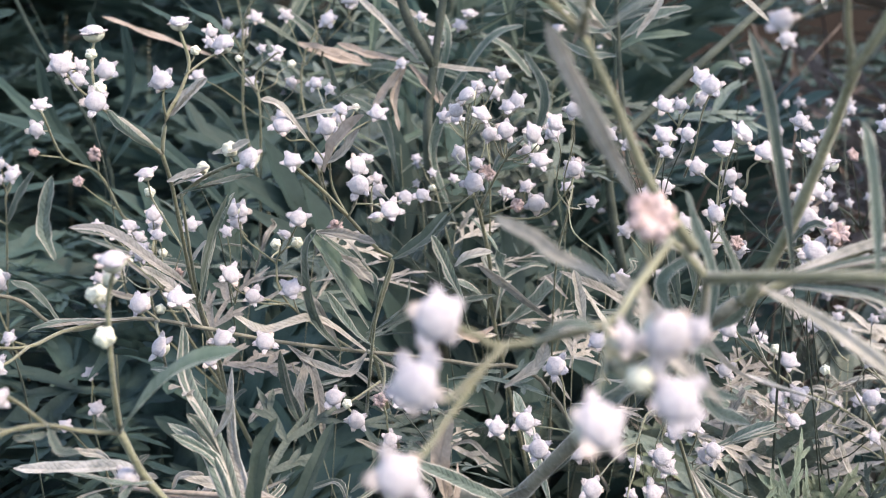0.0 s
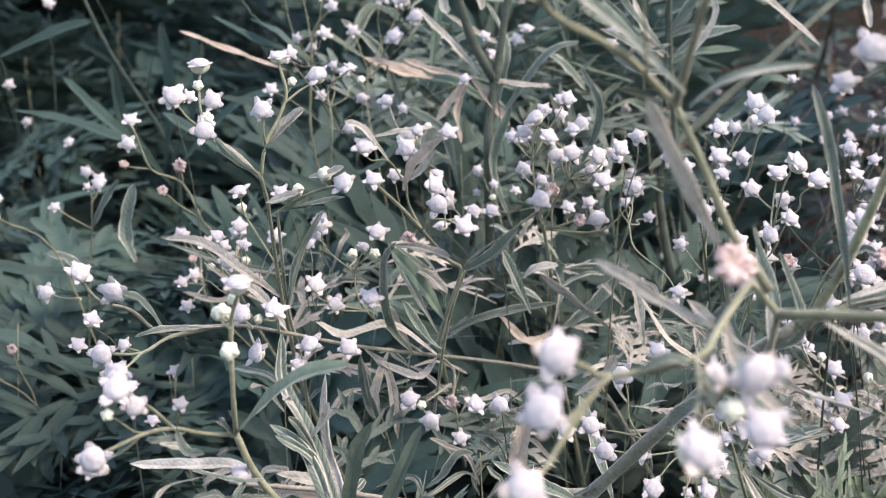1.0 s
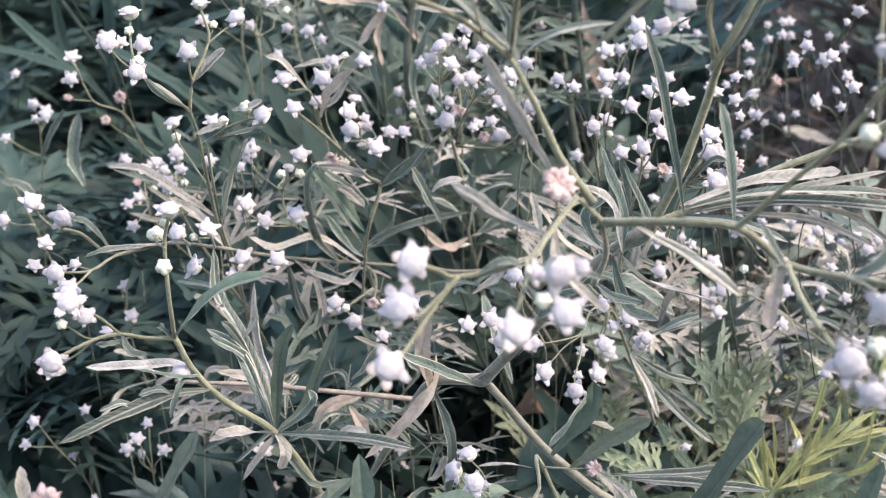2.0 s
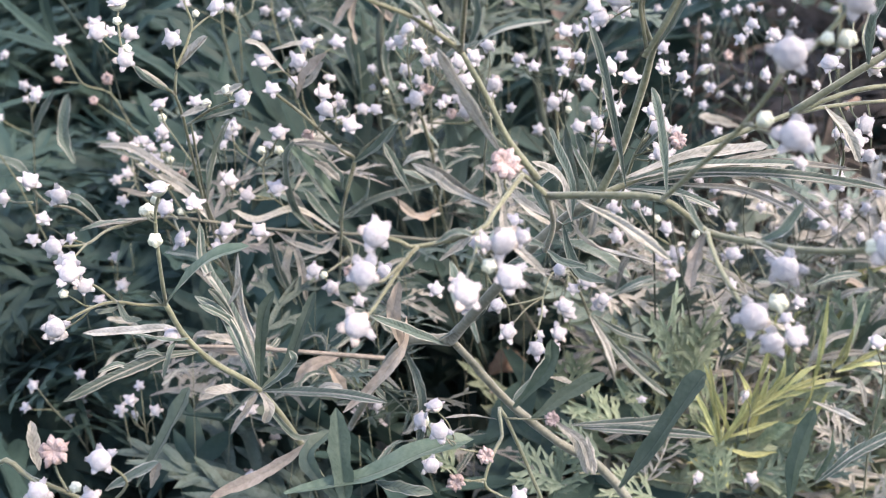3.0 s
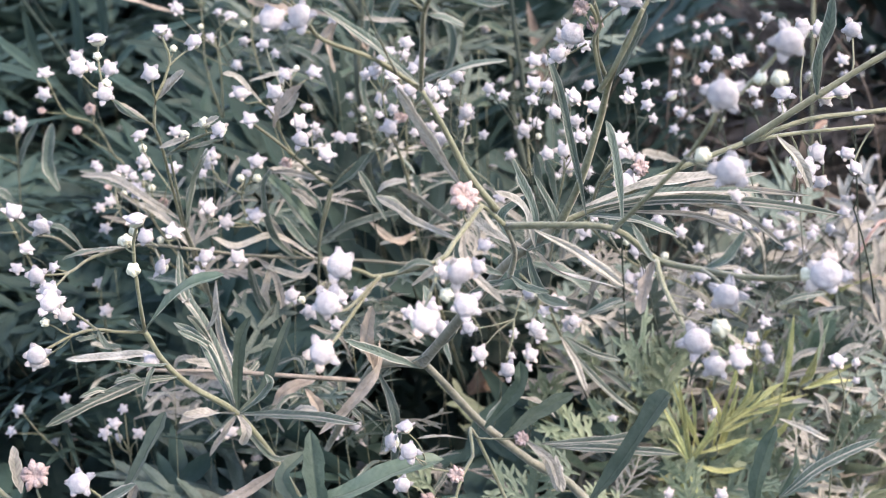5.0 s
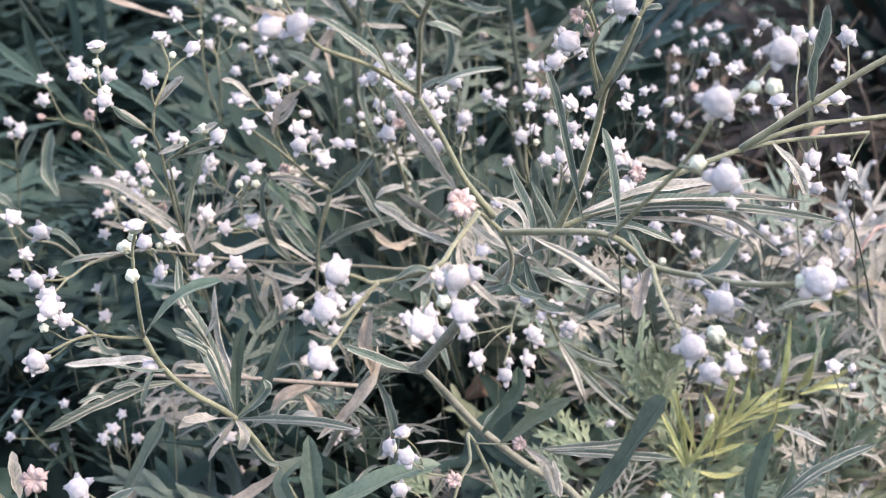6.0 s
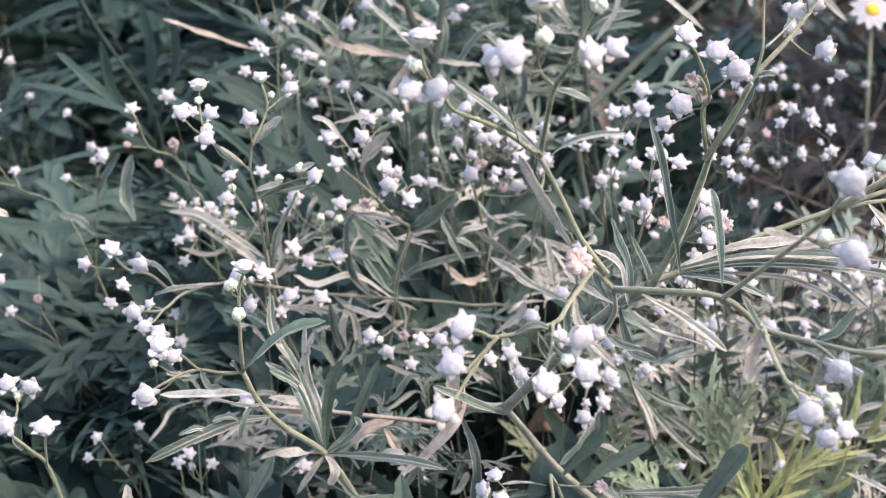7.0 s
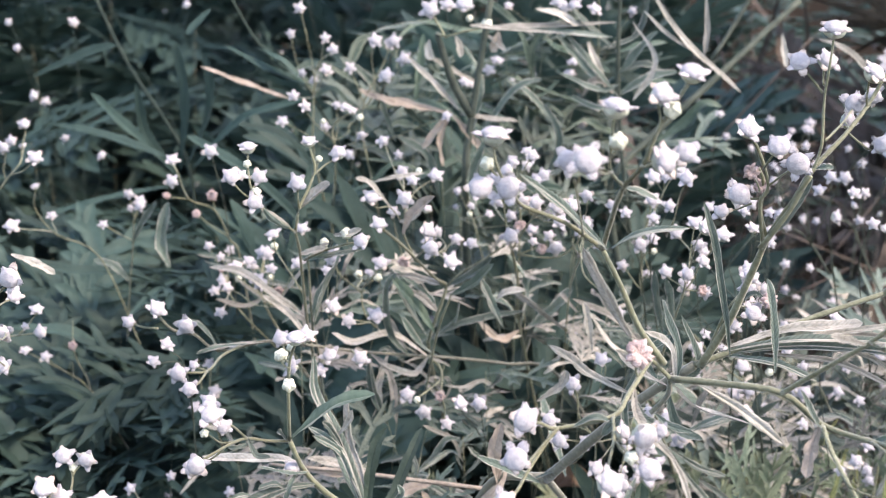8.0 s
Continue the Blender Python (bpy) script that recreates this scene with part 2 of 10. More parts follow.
def far_head(seed):
    vs, fs, slots = [], [], []
    for slot, (me, turn) in enumerate([(CUPS[seed % 3], 0), (DISCS[seed], 0)] + [(RAYS[(seed + k) % 8], 72 * k + 5 * math.sin(k * 9 + seed)) for k in range(5)]):
        k0, m = len(vs), Matrix.Rotation(radians(turn), 4, "Z")
        vs += [m @ v.co for v in me.vertices]
        fs += [tuple(i + k0 for i in p.vertices) for p in me.polygons]
        slots += [min(slot, 2)] * len(me.polygons)
    me = mesh_of("flower_head", vs, fs, [BRACT, DISC, RAY])
    me.polygons.foreach_set("material_index", slots)
    return me


FAR_HEADS = [far_head(s) for s in range(4)]
TOWARD = Vector((0.05, -0.86, 0.5))
pick = random.Random(11)
bent = random.Random(12)


def plant(label, x, y):
    """A weed rooted in the soil at x, y (centimetres)."""
    root = tagged(new("weed", None), label, "weed", "weeds in the patch")
    root.location = (x * CM, y * CM, 0)
    return root


def head(P, x, y, z, size=1.0, up=0.0, kind="", axis=None, lean=0.0):
    """One flower head at x, y, z (centimetres). up: 0 leans to the light, 1 stands upright; lean tips it sideways. Returns where its stalk ends."""
    if axis is None:
        axis = TOWARD.lerp(Vector((0, -0.1, 1)), up) + Vector((pick.gauss(0, 0.3), pick.gauss(0, 0.25), pick.gauss(0, 0.3))) * (1 - 0.6 * up)
    axis = (axis.normalized() + Vector((lean, 0, lean * 0.2))).normalized()
    s = size * pick.uniform(0.86, 0.97)
    turn = axis.to_track_quat("Z", "Y").to_matrix().to_4x4() @ Matrix.Rotation(pick.uniform(0, 6.28), 4, "Z")
    m = Matrix.Translation(Vector((x, y, z)) * CM - P.location) @ turn @ Matrix.Scale(s, 4)
    if kind == "dry":
        part("flower_head", pick.choice(DRIES), P, m, "withered pinkish flower head")
    elif kind == "bud":
        part("flower_head", pick.choice(BUDS), P, m, "closed greenish bud")
    elif kind == "far":
        part("flower_head", pick.choice(FAR_HEADS), P, m)
    else:
        h = part("flower_head", pick.choice(CUPS), P, m)
        part("disc", pick.choice(DISCS), h, Matrix.Rotation(pick.uniform(0, 6.28), 4, "Z"))
        for k in range(5):
            part("ray", pick.choice(RAYS), h, Matrix.Rotation(radians(72 * k + pick.uniform(-7, 7)), 4, "Z") @ Matrix.Scale(pick.uniform(0.85, 1.12), 4))
    return Vector((x, y, z)) - axis * (0.11 * s)


def smooth_line(pts, step=4):
    """A Catmull-Rom line through the points."""
    p = [Vector(a) for a in pts]
    p = [p[0] * 2 - p[1]] + p + [p[-1] * 2 - p[-2]]
    out = []
    for i in range(1, len(p) - 2):
        a, b, c, d = p[i - 1:i + 3]
        for k in range(step):
            t = k / step
            out.append(0.5 * (2 * b + (c - a) * t + (2 * a - 5 * b + 4 * c - d) * t * t + (3 * b - a - 3 * c + d) * t ** 3))
    out.append(p[-2])
    return out


def tube(line, radii, sides=8, rib=0.1):
    vs, fs = [], []
    up = Vector((0.3, 0.2, 1))
    for i, p in enumerate(line):
        d = (line[min(i + 1, len(line) - 1)] - line[max(i - 1, 0)]).normalized()
        a = d.cross(up)
        if a.length < 1e-3:
            a = d.cross(Vector((1, 0, 0)))
        a.normalize()
        b = d.cross(a)
        for k in range(sides):
            w = 2 * math.pi * k / sides
            r = radii[i] * (1 - rib * (k % 2))
            vs.append(p + a * (r * math.cos(w)) + b * (r * math.sin(w)))
    for i in range(len(line) - 1):
        for k in range(sides):
            j = (k + 1) % sides
            fs.append((i * sides + k, i * sides + j, (i + 1) * sides + j, (i + 1) * sides + k))
    fs += [tuple(range(sides - 1, -1, -1)), tuple((len(line) - 1) * sides + k for k in range(sides))]
    return vs, fs


def stem(P, r, *pts, mat=None, tip=0.68):
    """A stem through the points (centimetres), r millimetres thick at its foot (radius), thinner to its tip, with a swollen node at its foot."""
    if len(pts) == 2:
        a, b = Vector(pts[0]), Vector(pts[1])
        long = (b - a).length
        pts = (a, a.lerp(b, 0.35) + Vector((bent.gauss(0, 0.05), bent.gauss(0, 0.04), -abs(bent.gauss(0, 0.04)))) * min(long, 2.0), a.lerp(b, 0.72) + Vector((bent.gauss(0, 0.04), bent.gauss(0, 0.04), 0)) * min(long, 2.0), b)
    line = smooth_line(pts, 5 if len(pts) == 3 else 4)
    n = len(line) - 1
    r *= 0.5 if r < 0.6 else 0.56 if r < 1.0 else 0.65 if r < 1.3 else 0.75
    rad = [r * MM * (1 - (1 - tip) * i / n) * (1 + 0.05 * math.sin(i * 1.7 + r * 9)) for i in range(n + 1)]
    rad[0] *= 1.18
    line = [v * CM - P.location for v in line]
    vs, fs = tube(line, rad, 8 if r > 0.45 else 6, 0.12)
    return part("stem", mesh_of("stem", vs, fs, mat or (STEM if r < 0.95 else STEM_OLD)), P)


def blade(line, wide, fold=0.3, curl=0.0, wave=0.1, seed=0, nrm=None, margin=False, blunt=2.4):
    """A leaf blade along a line: a sunken midrib, folded halves, wavy edges."""
    vs, fs = [], []
    n = len(line) - 1
    nrm = nrm or Vector((0.05, -0.45, 0.9))
    across = (-1, -0.84, -0.5, -0.14, 0, 0.14, 0.5, 0.84, 1) if margin else (-1, -0.5, 0, 0.5, 1)
    for i, p in enumerate(line):
        t = i / n
        d = (line[min(i + 1, n)] - line[max(i - 1, 0)]).normalized()
        side = d.cross(nrm)
        if side.length < 0.05:
            side = d.cross(Vector((1, 0.3, 0)))
        side.normalize()
        face = side.cross(d)
        if margin:
            w = wide * (0.12 + 0.88 * min(1, t / 0.42) ** 0.75) * max(0.0, 1 - max(0, (t - 0.62) / 0.38) ** blunt) ** (0.55 if blunt > 2 else 1.0) + wide * 0.06
        else:
            w = wide * (math.sin(math.pi * min(1, t * 0.96 + 0.04)) ** 0.62) * (1.12 - 0.3 * t) + wide * 0.06
        for u in across:
            lift = abs(u) * fold * w - (0.1 * w if abs(u) < 0.05 else 0) + curl * w * (abs(u) > 0.9)
            ripple = wave * w * math.sin(t * 17 + seed + u * 2.1) * abs(u) + 0.05 * w * math.sin(t * 46 + seed * 3) * (abs(u) == 0.5)
            edge = 1 + (0.13 * math.sin(t * 15 + seed * (2 if u > 0 else 3.7)) + 0.07 * math.sin(t * 37 + seed * 5 + u)) * abs(u) if margin else 1
            vs.append(p + side * (u * w * edge) + face * (lift + ripple))
    c = len(across)
    for i in range(n):
        for k in range(c - 1):
            a = i * c + k
            fs.append((a, a + 1, a + c + 1, a + c))
    return vs, fs


leaf_kinds = {"leaf": LEAF, "pale": LEAF_PALE, "dead": LEAF_DEAD, "dark": LEAF_DARK, "yellow": LEAF_YELLOW, "green": LEAF_GREEN, "broad": LEAF_BROAD, "rust": LEAF_RUST}
leaf_labels = {"pale": "dusty pale narrow leaf", "dead": "withered tan curled leaf", "rust": "rusty brown curled leaf", "yellow": "yellow-green young leaf", "broad": "broad smooth blue-green leaf"}


def leaf(P, w, *pts, kind="leaf", fold=0.35):
    """A narrow leaf from its foot through the points to its tip (centimetres), w millimetres wide."""
    line = [v * CM - P.location for v in smooth_line(pts, 7 if len(pts) < 4 else 5)]
    s = pick.uniform(0, 6)
    w *= 0.72
    vs, fs = blade(line, w * 0.5 * MM, fold, curl=-0.3 if fold > 0.45 else 0.0, wave=0.22 if kind == "dead" else 0.1, seed=s, nrm=Vector((pick.gauss(0, 0.3), -0.55 + pick.gauss(0, 0.2), 0.85)), margin=True, blunt=1.2 if kind in ("yellow", "green") else 2.4)
    me = mesh_of("leaf", vs, fs, [leaf_kinds[kind], LEAF_EDGE if kind in ("leaf", "pale") else leaf_kinds[kind]])
    length = sum((line[i + 1] - line[i]).length for i in range(len(line) - 1))
    across = (-1, -0.84, -0.5, -0.14, 0, 0.14, 0.5, 0.84, 1)
    uv = me.uv_layers.new(name="leaf")
    spots_uv = [c for p in me.loops for c in (p.vertex_index // 9 / (len(line) - 1) * length / (w * MM * 0.5), across[p.vertex_index % 9])]
    uv.data.foreach_set("uv", spots_uv)
    me.polygons.foreach_set("material_index", [1 if k % 8 in (0, 7) or (fold > 0.45 and k % 8 in (3, 4)) else 0 for k in range(len(fs))])
    return part("leaf", me, P, None, leaf_labels.get(kind, ""))


def ferny(length, pairs, seed, mat, wide=1.0):
    """A deeply cut leaf in one mesh, foot at the origin, along +y, drooping: midrib with pairs of narrow lobes, the larger ones cut again."""
    rng = random.Random(seed)
    vs, fs = [], []

    def add(v, f):
        k = len(vs)
        vs.extend(v)
        fs.extend(tuple(i + k for i in q) for q in f)
    droop = rng.uniform(0.1, 0.45)

    def mid(t):
        return Vector((0.06 * length * math.sin(t * 3 + seed), length * t, -droop * length * t * t))
    add(*blade([mid(t / 12) for t in range(13)], 0.028 * length * wide, 0.3, seed=seed, nrm=Vector((0, 0, 1))))
    for k in range(pairs):
        t = 0.2 + 0.68 * k / pairs
        for sgn in (-1, 1):
            ln = length * (0.42 * math.sin(math.pi * (0.18 + 0.68 * t)) + 0.04) * rng.uniform(0.8, 1.15)
            a = mid(t + rng.uniform(-0.02, 0.02))
            ang = radians(rng.uniform(34, 52))
            d = Vector((sgn * math.sin(ang), math.cos(ang), rng.uniform(-0.25, 0.2)))
            line = [a + d * (ln * q / 7) + Vector((0, 0.14 * ln * (q / 7) ** 2, -0.18 * ln * (q / 7) ** 2)) for q in range(8)]
            add(*blade(line, 0.036 * length * wide * rng.uniform(0.8, 1.2), 0.25, seed=seed + k, nrm=Vector((0, 0, 1))))
            if ln > 0.26 * length:
                for f2, s2 in ((0.45, 1), (0.6, -1)):
                    b = line[int(f2 * 7)]
                    e = (Matrix.Rotation(s2 * radians(38), 3, "Z") @ d) * (ln * 0.4)
                    add(*blade([b + e * (q / 5) for q in range(6)], 0.026 * length * wide, 0.25, seed=seed + k, nrm=Vector((0, 0, 1))))
    return mesh_of("leaf", vs, fs, mat)


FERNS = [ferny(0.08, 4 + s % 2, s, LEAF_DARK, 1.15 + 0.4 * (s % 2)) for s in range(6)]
FERNS_DRY = [ferny(0.08, 4, 110 + s, THATCH, 1.0) for s in range(3)]
FERNS_MID = [ferny(0.07, 4 + s % 2, 20 + s, LEAF, 0.9) for s in range(5)]
FERNS_PALE = [ferny(0.05, 3, 60 + s, LEAF_PALE if s % 2 else LEAF, 0.95) for s in range(4)]
FERNS_LIGHT = [ferny(0.045, 4 + s % 2, 70 + s, (LEAF_GREEN, LEAF_PALE, LEAF_GREEN)[s % 3], (1.3, 0.7, 1.1)[s % 3]) for s in range(6)]
FERNS_SMALL = [ferny(0.03, 2 + s % 2, 80 + s, (LEAF, LEAF_PALE, LEAF_GREEN)[s % 3], 1.05) for s in range(9)]
FERNS_YELLOW = [ferny(0.05, 4, 40 + s, LEAF_YELLOW, 0.8) for s in range(3)]

FERNS_BROAD = [ferny(0.045, 4 + s % 2, 90 + s, LEAF_LOBED, 1.15) for s in range(3)]
fronds = {"green": FERNS_LIGHT[0::3] + FERNS_LIGHT[2::3], "pale": FERNS_LIGHT[1::3] + FERNS_PALE, "broad": FERNS_BROAD, "yellow": FERNS_YELLOW, "dark": FERNS}


def frond(P, kind, foot, tip, roll=0.0):
    """A deeply cut leaf from its foot to its tip (centimetres), its upper face to the light."""
    a, b = Vector(foot) * CM - P.location, Vector(tip) * CM - P.location
    me = pick.choice(fronds[kind])
    y = (b - a).normalized()
    x = y.cross(Vector((pick.gauss(0, 0.25), -0.7, 0.7))).normalized()
    full = max(v.co.y for v in me.vertices)
    m = Matrix((x, y, x.cross(y))).transposed().to_4x4()
    return part("leaf", me, P, Matrix.Translation(a) @ m @ Matrix.Rotation(roll, 4, "Y") @ Matrix.Scale((b - a).length / full, 4), leaf_labels.get(kind, ""))


# ---- ground ----
def ground():
    rng = random.Random(5)
    n, vs, fs = 60, [], []
    for j in range(n + 1):
        for i in range(n + 1):
            u, v = (i / n - 0.5) * 2, (j / n - 0.5) * 2
            x, y = 40 * u * abs(u) ** 2.2, 0.3 + 40 * v * abs(v) ** 2.2
            vs.append((x, y, -0.004 + 0.012 * noise.noise(Vector((x * 9, y * 9, 0)))))
    for j in range(n):
        for i in range(n):
            a = j * (n + 1) + i
            fs.append((a, a + 1, a + n + 2, a + n + 1))
    tagged(new("ground", mesh_of("ground", vs, fs, SOIL)), "soil under the weeds, colour darkened for shade", "ground", kind="structure")


ground()


# ---- background weeds ----
def field_weed(seed, high, ferns, heads=9, leaves=16, label="shaded green weed with deeply cut leaves and a few white heads"):
    rng = random.Random(seed)
    P = plant(label, 0, 0)
    top = Vector((rng.uniform(-4, 4), rng.uniform(-4, 4), high))
    pts = [Vector((0, 0, 0)), top * 0.35 + Vector((rng.uniform(-1, 1), rng.uniform(-1, 1), 0)), top * 0.7, top]
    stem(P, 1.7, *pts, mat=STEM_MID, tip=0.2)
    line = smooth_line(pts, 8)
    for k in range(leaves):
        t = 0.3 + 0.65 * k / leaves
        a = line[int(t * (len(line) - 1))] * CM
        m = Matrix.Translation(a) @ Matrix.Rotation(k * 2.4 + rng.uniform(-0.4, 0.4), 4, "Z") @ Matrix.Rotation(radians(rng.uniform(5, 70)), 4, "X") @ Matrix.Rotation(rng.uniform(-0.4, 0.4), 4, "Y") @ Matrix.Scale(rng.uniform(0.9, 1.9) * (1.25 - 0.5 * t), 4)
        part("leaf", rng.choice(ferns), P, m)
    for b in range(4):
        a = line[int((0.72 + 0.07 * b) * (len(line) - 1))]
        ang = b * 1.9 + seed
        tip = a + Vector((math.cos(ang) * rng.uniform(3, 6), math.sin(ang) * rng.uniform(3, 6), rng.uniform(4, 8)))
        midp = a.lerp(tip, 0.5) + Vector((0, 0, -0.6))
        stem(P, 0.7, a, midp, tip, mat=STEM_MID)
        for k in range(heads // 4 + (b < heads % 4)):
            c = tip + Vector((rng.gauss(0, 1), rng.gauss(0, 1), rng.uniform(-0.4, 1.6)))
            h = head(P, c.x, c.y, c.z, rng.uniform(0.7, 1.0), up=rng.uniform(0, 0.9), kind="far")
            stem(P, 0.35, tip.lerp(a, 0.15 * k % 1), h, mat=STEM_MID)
    return P


rng = random.Random(77)
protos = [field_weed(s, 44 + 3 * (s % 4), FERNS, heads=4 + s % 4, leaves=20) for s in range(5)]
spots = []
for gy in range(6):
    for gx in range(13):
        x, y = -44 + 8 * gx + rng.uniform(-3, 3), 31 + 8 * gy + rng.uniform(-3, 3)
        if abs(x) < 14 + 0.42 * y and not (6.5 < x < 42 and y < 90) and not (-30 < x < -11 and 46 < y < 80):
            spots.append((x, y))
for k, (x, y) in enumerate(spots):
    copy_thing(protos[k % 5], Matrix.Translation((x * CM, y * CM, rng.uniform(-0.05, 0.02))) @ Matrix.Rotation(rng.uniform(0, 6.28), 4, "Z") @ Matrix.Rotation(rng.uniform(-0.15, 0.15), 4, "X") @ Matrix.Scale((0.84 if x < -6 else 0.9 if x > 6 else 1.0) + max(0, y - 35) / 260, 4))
sparse = [field_weed(20 + s, 43, FERNS_MID, heads=18, leaves=6, label="sparse weed with many small white heads on thin stems") for s in range(2)]
for k, (x, y, z) in enumerate([(10, 27, 0.0), (14, 30, 0.01), (12.5, 35, 0.02), (17, 27, 0), (18, 36, 0.03), (9.5, 33, 0.02), (14, 23, -0.03), (22, 33, 0.02), (15, 42, 0.05), (12, 21, -0.05), (7.5, 25, -0.02)]):
    copy_thing(sparse[k % 2], Matrix.Translation((x * CM, y * CM, z - 0.01)) @ Matrix.Rotation(k * 1.3, 4, "Z"))
for p in protos + sparse:
    p.location = (rng.uniform(-0.4, 0.4), 0.85 + rng.uniform(0, 0.2), 0)


def far_thicket():
    """The weeds farther off, too many to count: cut leaves on all sides."""
    rng = random.Random(9)
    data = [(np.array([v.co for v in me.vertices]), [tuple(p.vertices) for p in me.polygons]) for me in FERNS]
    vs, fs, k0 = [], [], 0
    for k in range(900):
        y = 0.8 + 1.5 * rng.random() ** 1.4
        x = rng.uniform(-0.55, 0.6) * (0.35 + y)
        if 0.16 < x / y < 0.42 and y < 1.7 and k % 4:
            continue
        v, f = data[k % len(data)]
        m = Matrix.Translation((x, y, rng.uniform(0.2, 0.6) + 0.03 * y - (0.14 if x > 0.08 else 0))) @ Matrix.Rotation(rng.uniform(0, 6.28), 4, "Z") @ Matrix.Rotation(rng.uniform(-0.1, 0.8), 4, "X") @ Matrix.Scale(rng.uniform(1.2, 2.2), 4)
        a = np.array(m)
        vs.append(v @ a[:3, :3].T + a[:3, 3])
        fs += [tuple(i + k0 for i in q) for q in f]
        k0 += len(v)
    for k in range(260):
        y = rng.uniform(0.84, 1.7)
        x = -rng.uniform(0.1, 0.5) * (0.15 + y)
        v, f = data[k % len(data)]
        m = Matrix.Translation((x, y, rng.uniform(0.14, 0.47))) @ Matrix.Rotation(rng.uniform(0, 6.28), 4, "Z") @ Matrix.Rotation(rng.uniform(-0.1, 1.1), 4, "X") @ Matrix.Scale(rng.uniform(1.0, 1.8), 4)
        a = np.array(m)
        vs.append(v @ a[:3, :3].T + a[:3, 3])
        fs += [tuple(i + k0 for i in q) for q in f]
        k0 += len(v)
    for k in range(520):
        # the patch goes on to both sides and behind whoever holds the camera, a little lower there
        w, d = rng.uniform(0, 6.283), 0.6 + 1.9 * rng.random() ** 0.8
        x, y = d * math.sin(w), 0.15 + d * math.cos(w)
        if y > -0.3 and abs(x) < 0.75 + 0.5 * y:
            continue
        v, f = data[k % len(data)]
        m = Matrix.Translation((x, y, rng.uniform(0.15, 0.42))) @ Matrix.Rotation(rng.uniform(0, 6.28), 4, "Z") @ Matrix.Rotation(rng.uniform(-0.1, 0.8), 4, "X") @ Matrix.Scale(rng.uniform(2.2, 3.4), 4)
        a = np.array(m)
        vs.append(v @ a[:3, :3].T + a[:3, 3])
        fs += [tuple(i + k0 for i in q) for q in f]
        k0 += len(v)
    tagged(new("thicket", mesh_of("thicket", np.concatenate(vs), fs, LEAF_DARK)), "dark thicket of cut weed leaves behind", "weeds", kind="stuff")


far_thicket()


def dry_thatch():
    """Dead stems and curled litter left standing in the dark gap, too many to count; their brown is darkened for its
    shade.
    """
    rng = random.Random(31)
    vs, fs = [], []

    def add(v, f):
        k = len(vs)
        vs.extend(v)
        fs.extend(tuple(i + k for i in q) for q in f)
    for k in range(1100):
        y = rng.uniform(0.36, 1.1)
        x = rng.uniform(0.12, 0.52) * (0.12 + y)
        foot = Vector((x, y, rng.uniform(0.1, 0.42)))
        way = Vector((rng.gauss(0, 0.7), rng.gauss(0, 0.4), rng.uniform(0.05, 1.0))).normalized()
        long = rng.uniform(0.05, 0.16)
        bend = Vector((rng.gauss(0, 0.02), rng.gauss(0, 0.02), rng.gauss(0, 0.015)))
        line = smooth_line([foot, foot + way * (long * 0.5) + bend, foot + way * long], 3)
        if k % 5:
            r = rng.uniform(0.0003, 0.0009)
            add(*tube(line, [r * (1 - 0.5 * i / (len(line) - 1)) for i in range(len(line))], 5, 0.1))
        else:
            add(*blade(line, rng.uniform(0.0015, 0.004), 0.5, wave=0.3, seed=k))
    tagged(new("thatch", mesh_of("thatch", vs, fs, THATCH)), "brown thatch of dead stems and curled leaves, darkened for shade", "dry weeds", kind="stuff")


dry_thatch()


def leafy_weed(x, y, high, ferns, count, low=0.45, label="low green weed of deeply cut leaves", seed=0, size=1.3):
    """A flowerless weed: a stem with a whorl of cut leaves all the way up."""
    rng = random.Random(seed)
    P = plant(label, x, y)
    top = Vector((x + rng.uniform(-2, 2), y + rng.uniform(-1, 2), high))
    pts = [Vector((x, y, 0)), Vector((x, y, 0)).lerp(top, 0.5) + Vector((rng.uniform(-1, 1), 0, 0)), top]
    stem(P, 1.1, *pts, mat=STEM, tip=0.15)
    line = smooth_line(pts, 8)
    for k in range(count):
        t = low + (1 - low) * k / count
        a = line[int(t * (len(line) - 1))] * CM - P.location
        m = Matrix.Translation(a) @ Matrix.Rotation(k * 2.4 + rng.uniform(-0.5, 0.5), 4, "Z") @ Matrix.Rotation(radians(rng.uniform(5, 70) if x > -8 else rng.uniform(0, 42)), 4, "X") @ Matrix.Rotation(rng.uniform(-0.5, 0.5), 4, "Y") @ Matrix.Scale(size * rng.uniform(0.7, 1.15), 4)
        part("leaf", rng.choice(ferns), P, m)
    return P


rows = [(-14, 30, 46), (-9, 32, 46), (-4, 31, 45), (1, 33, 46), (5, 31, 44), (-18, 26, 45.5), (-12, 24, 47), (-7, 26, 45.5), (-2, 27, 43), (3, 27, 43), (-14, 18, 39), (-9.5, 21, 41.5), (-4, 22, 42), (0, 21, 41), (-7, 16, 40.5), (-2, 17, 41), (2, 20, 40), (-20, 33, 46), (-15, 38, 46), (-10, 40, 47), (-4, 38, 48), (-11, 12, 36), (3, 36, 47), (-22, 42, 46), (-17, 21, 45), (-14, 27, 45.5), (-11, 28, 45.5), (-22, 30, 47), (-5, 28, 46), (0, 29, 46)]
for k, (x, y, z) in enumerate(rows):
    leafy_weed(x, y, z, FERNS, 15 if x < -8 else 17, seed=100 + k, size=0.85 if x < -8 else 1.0)
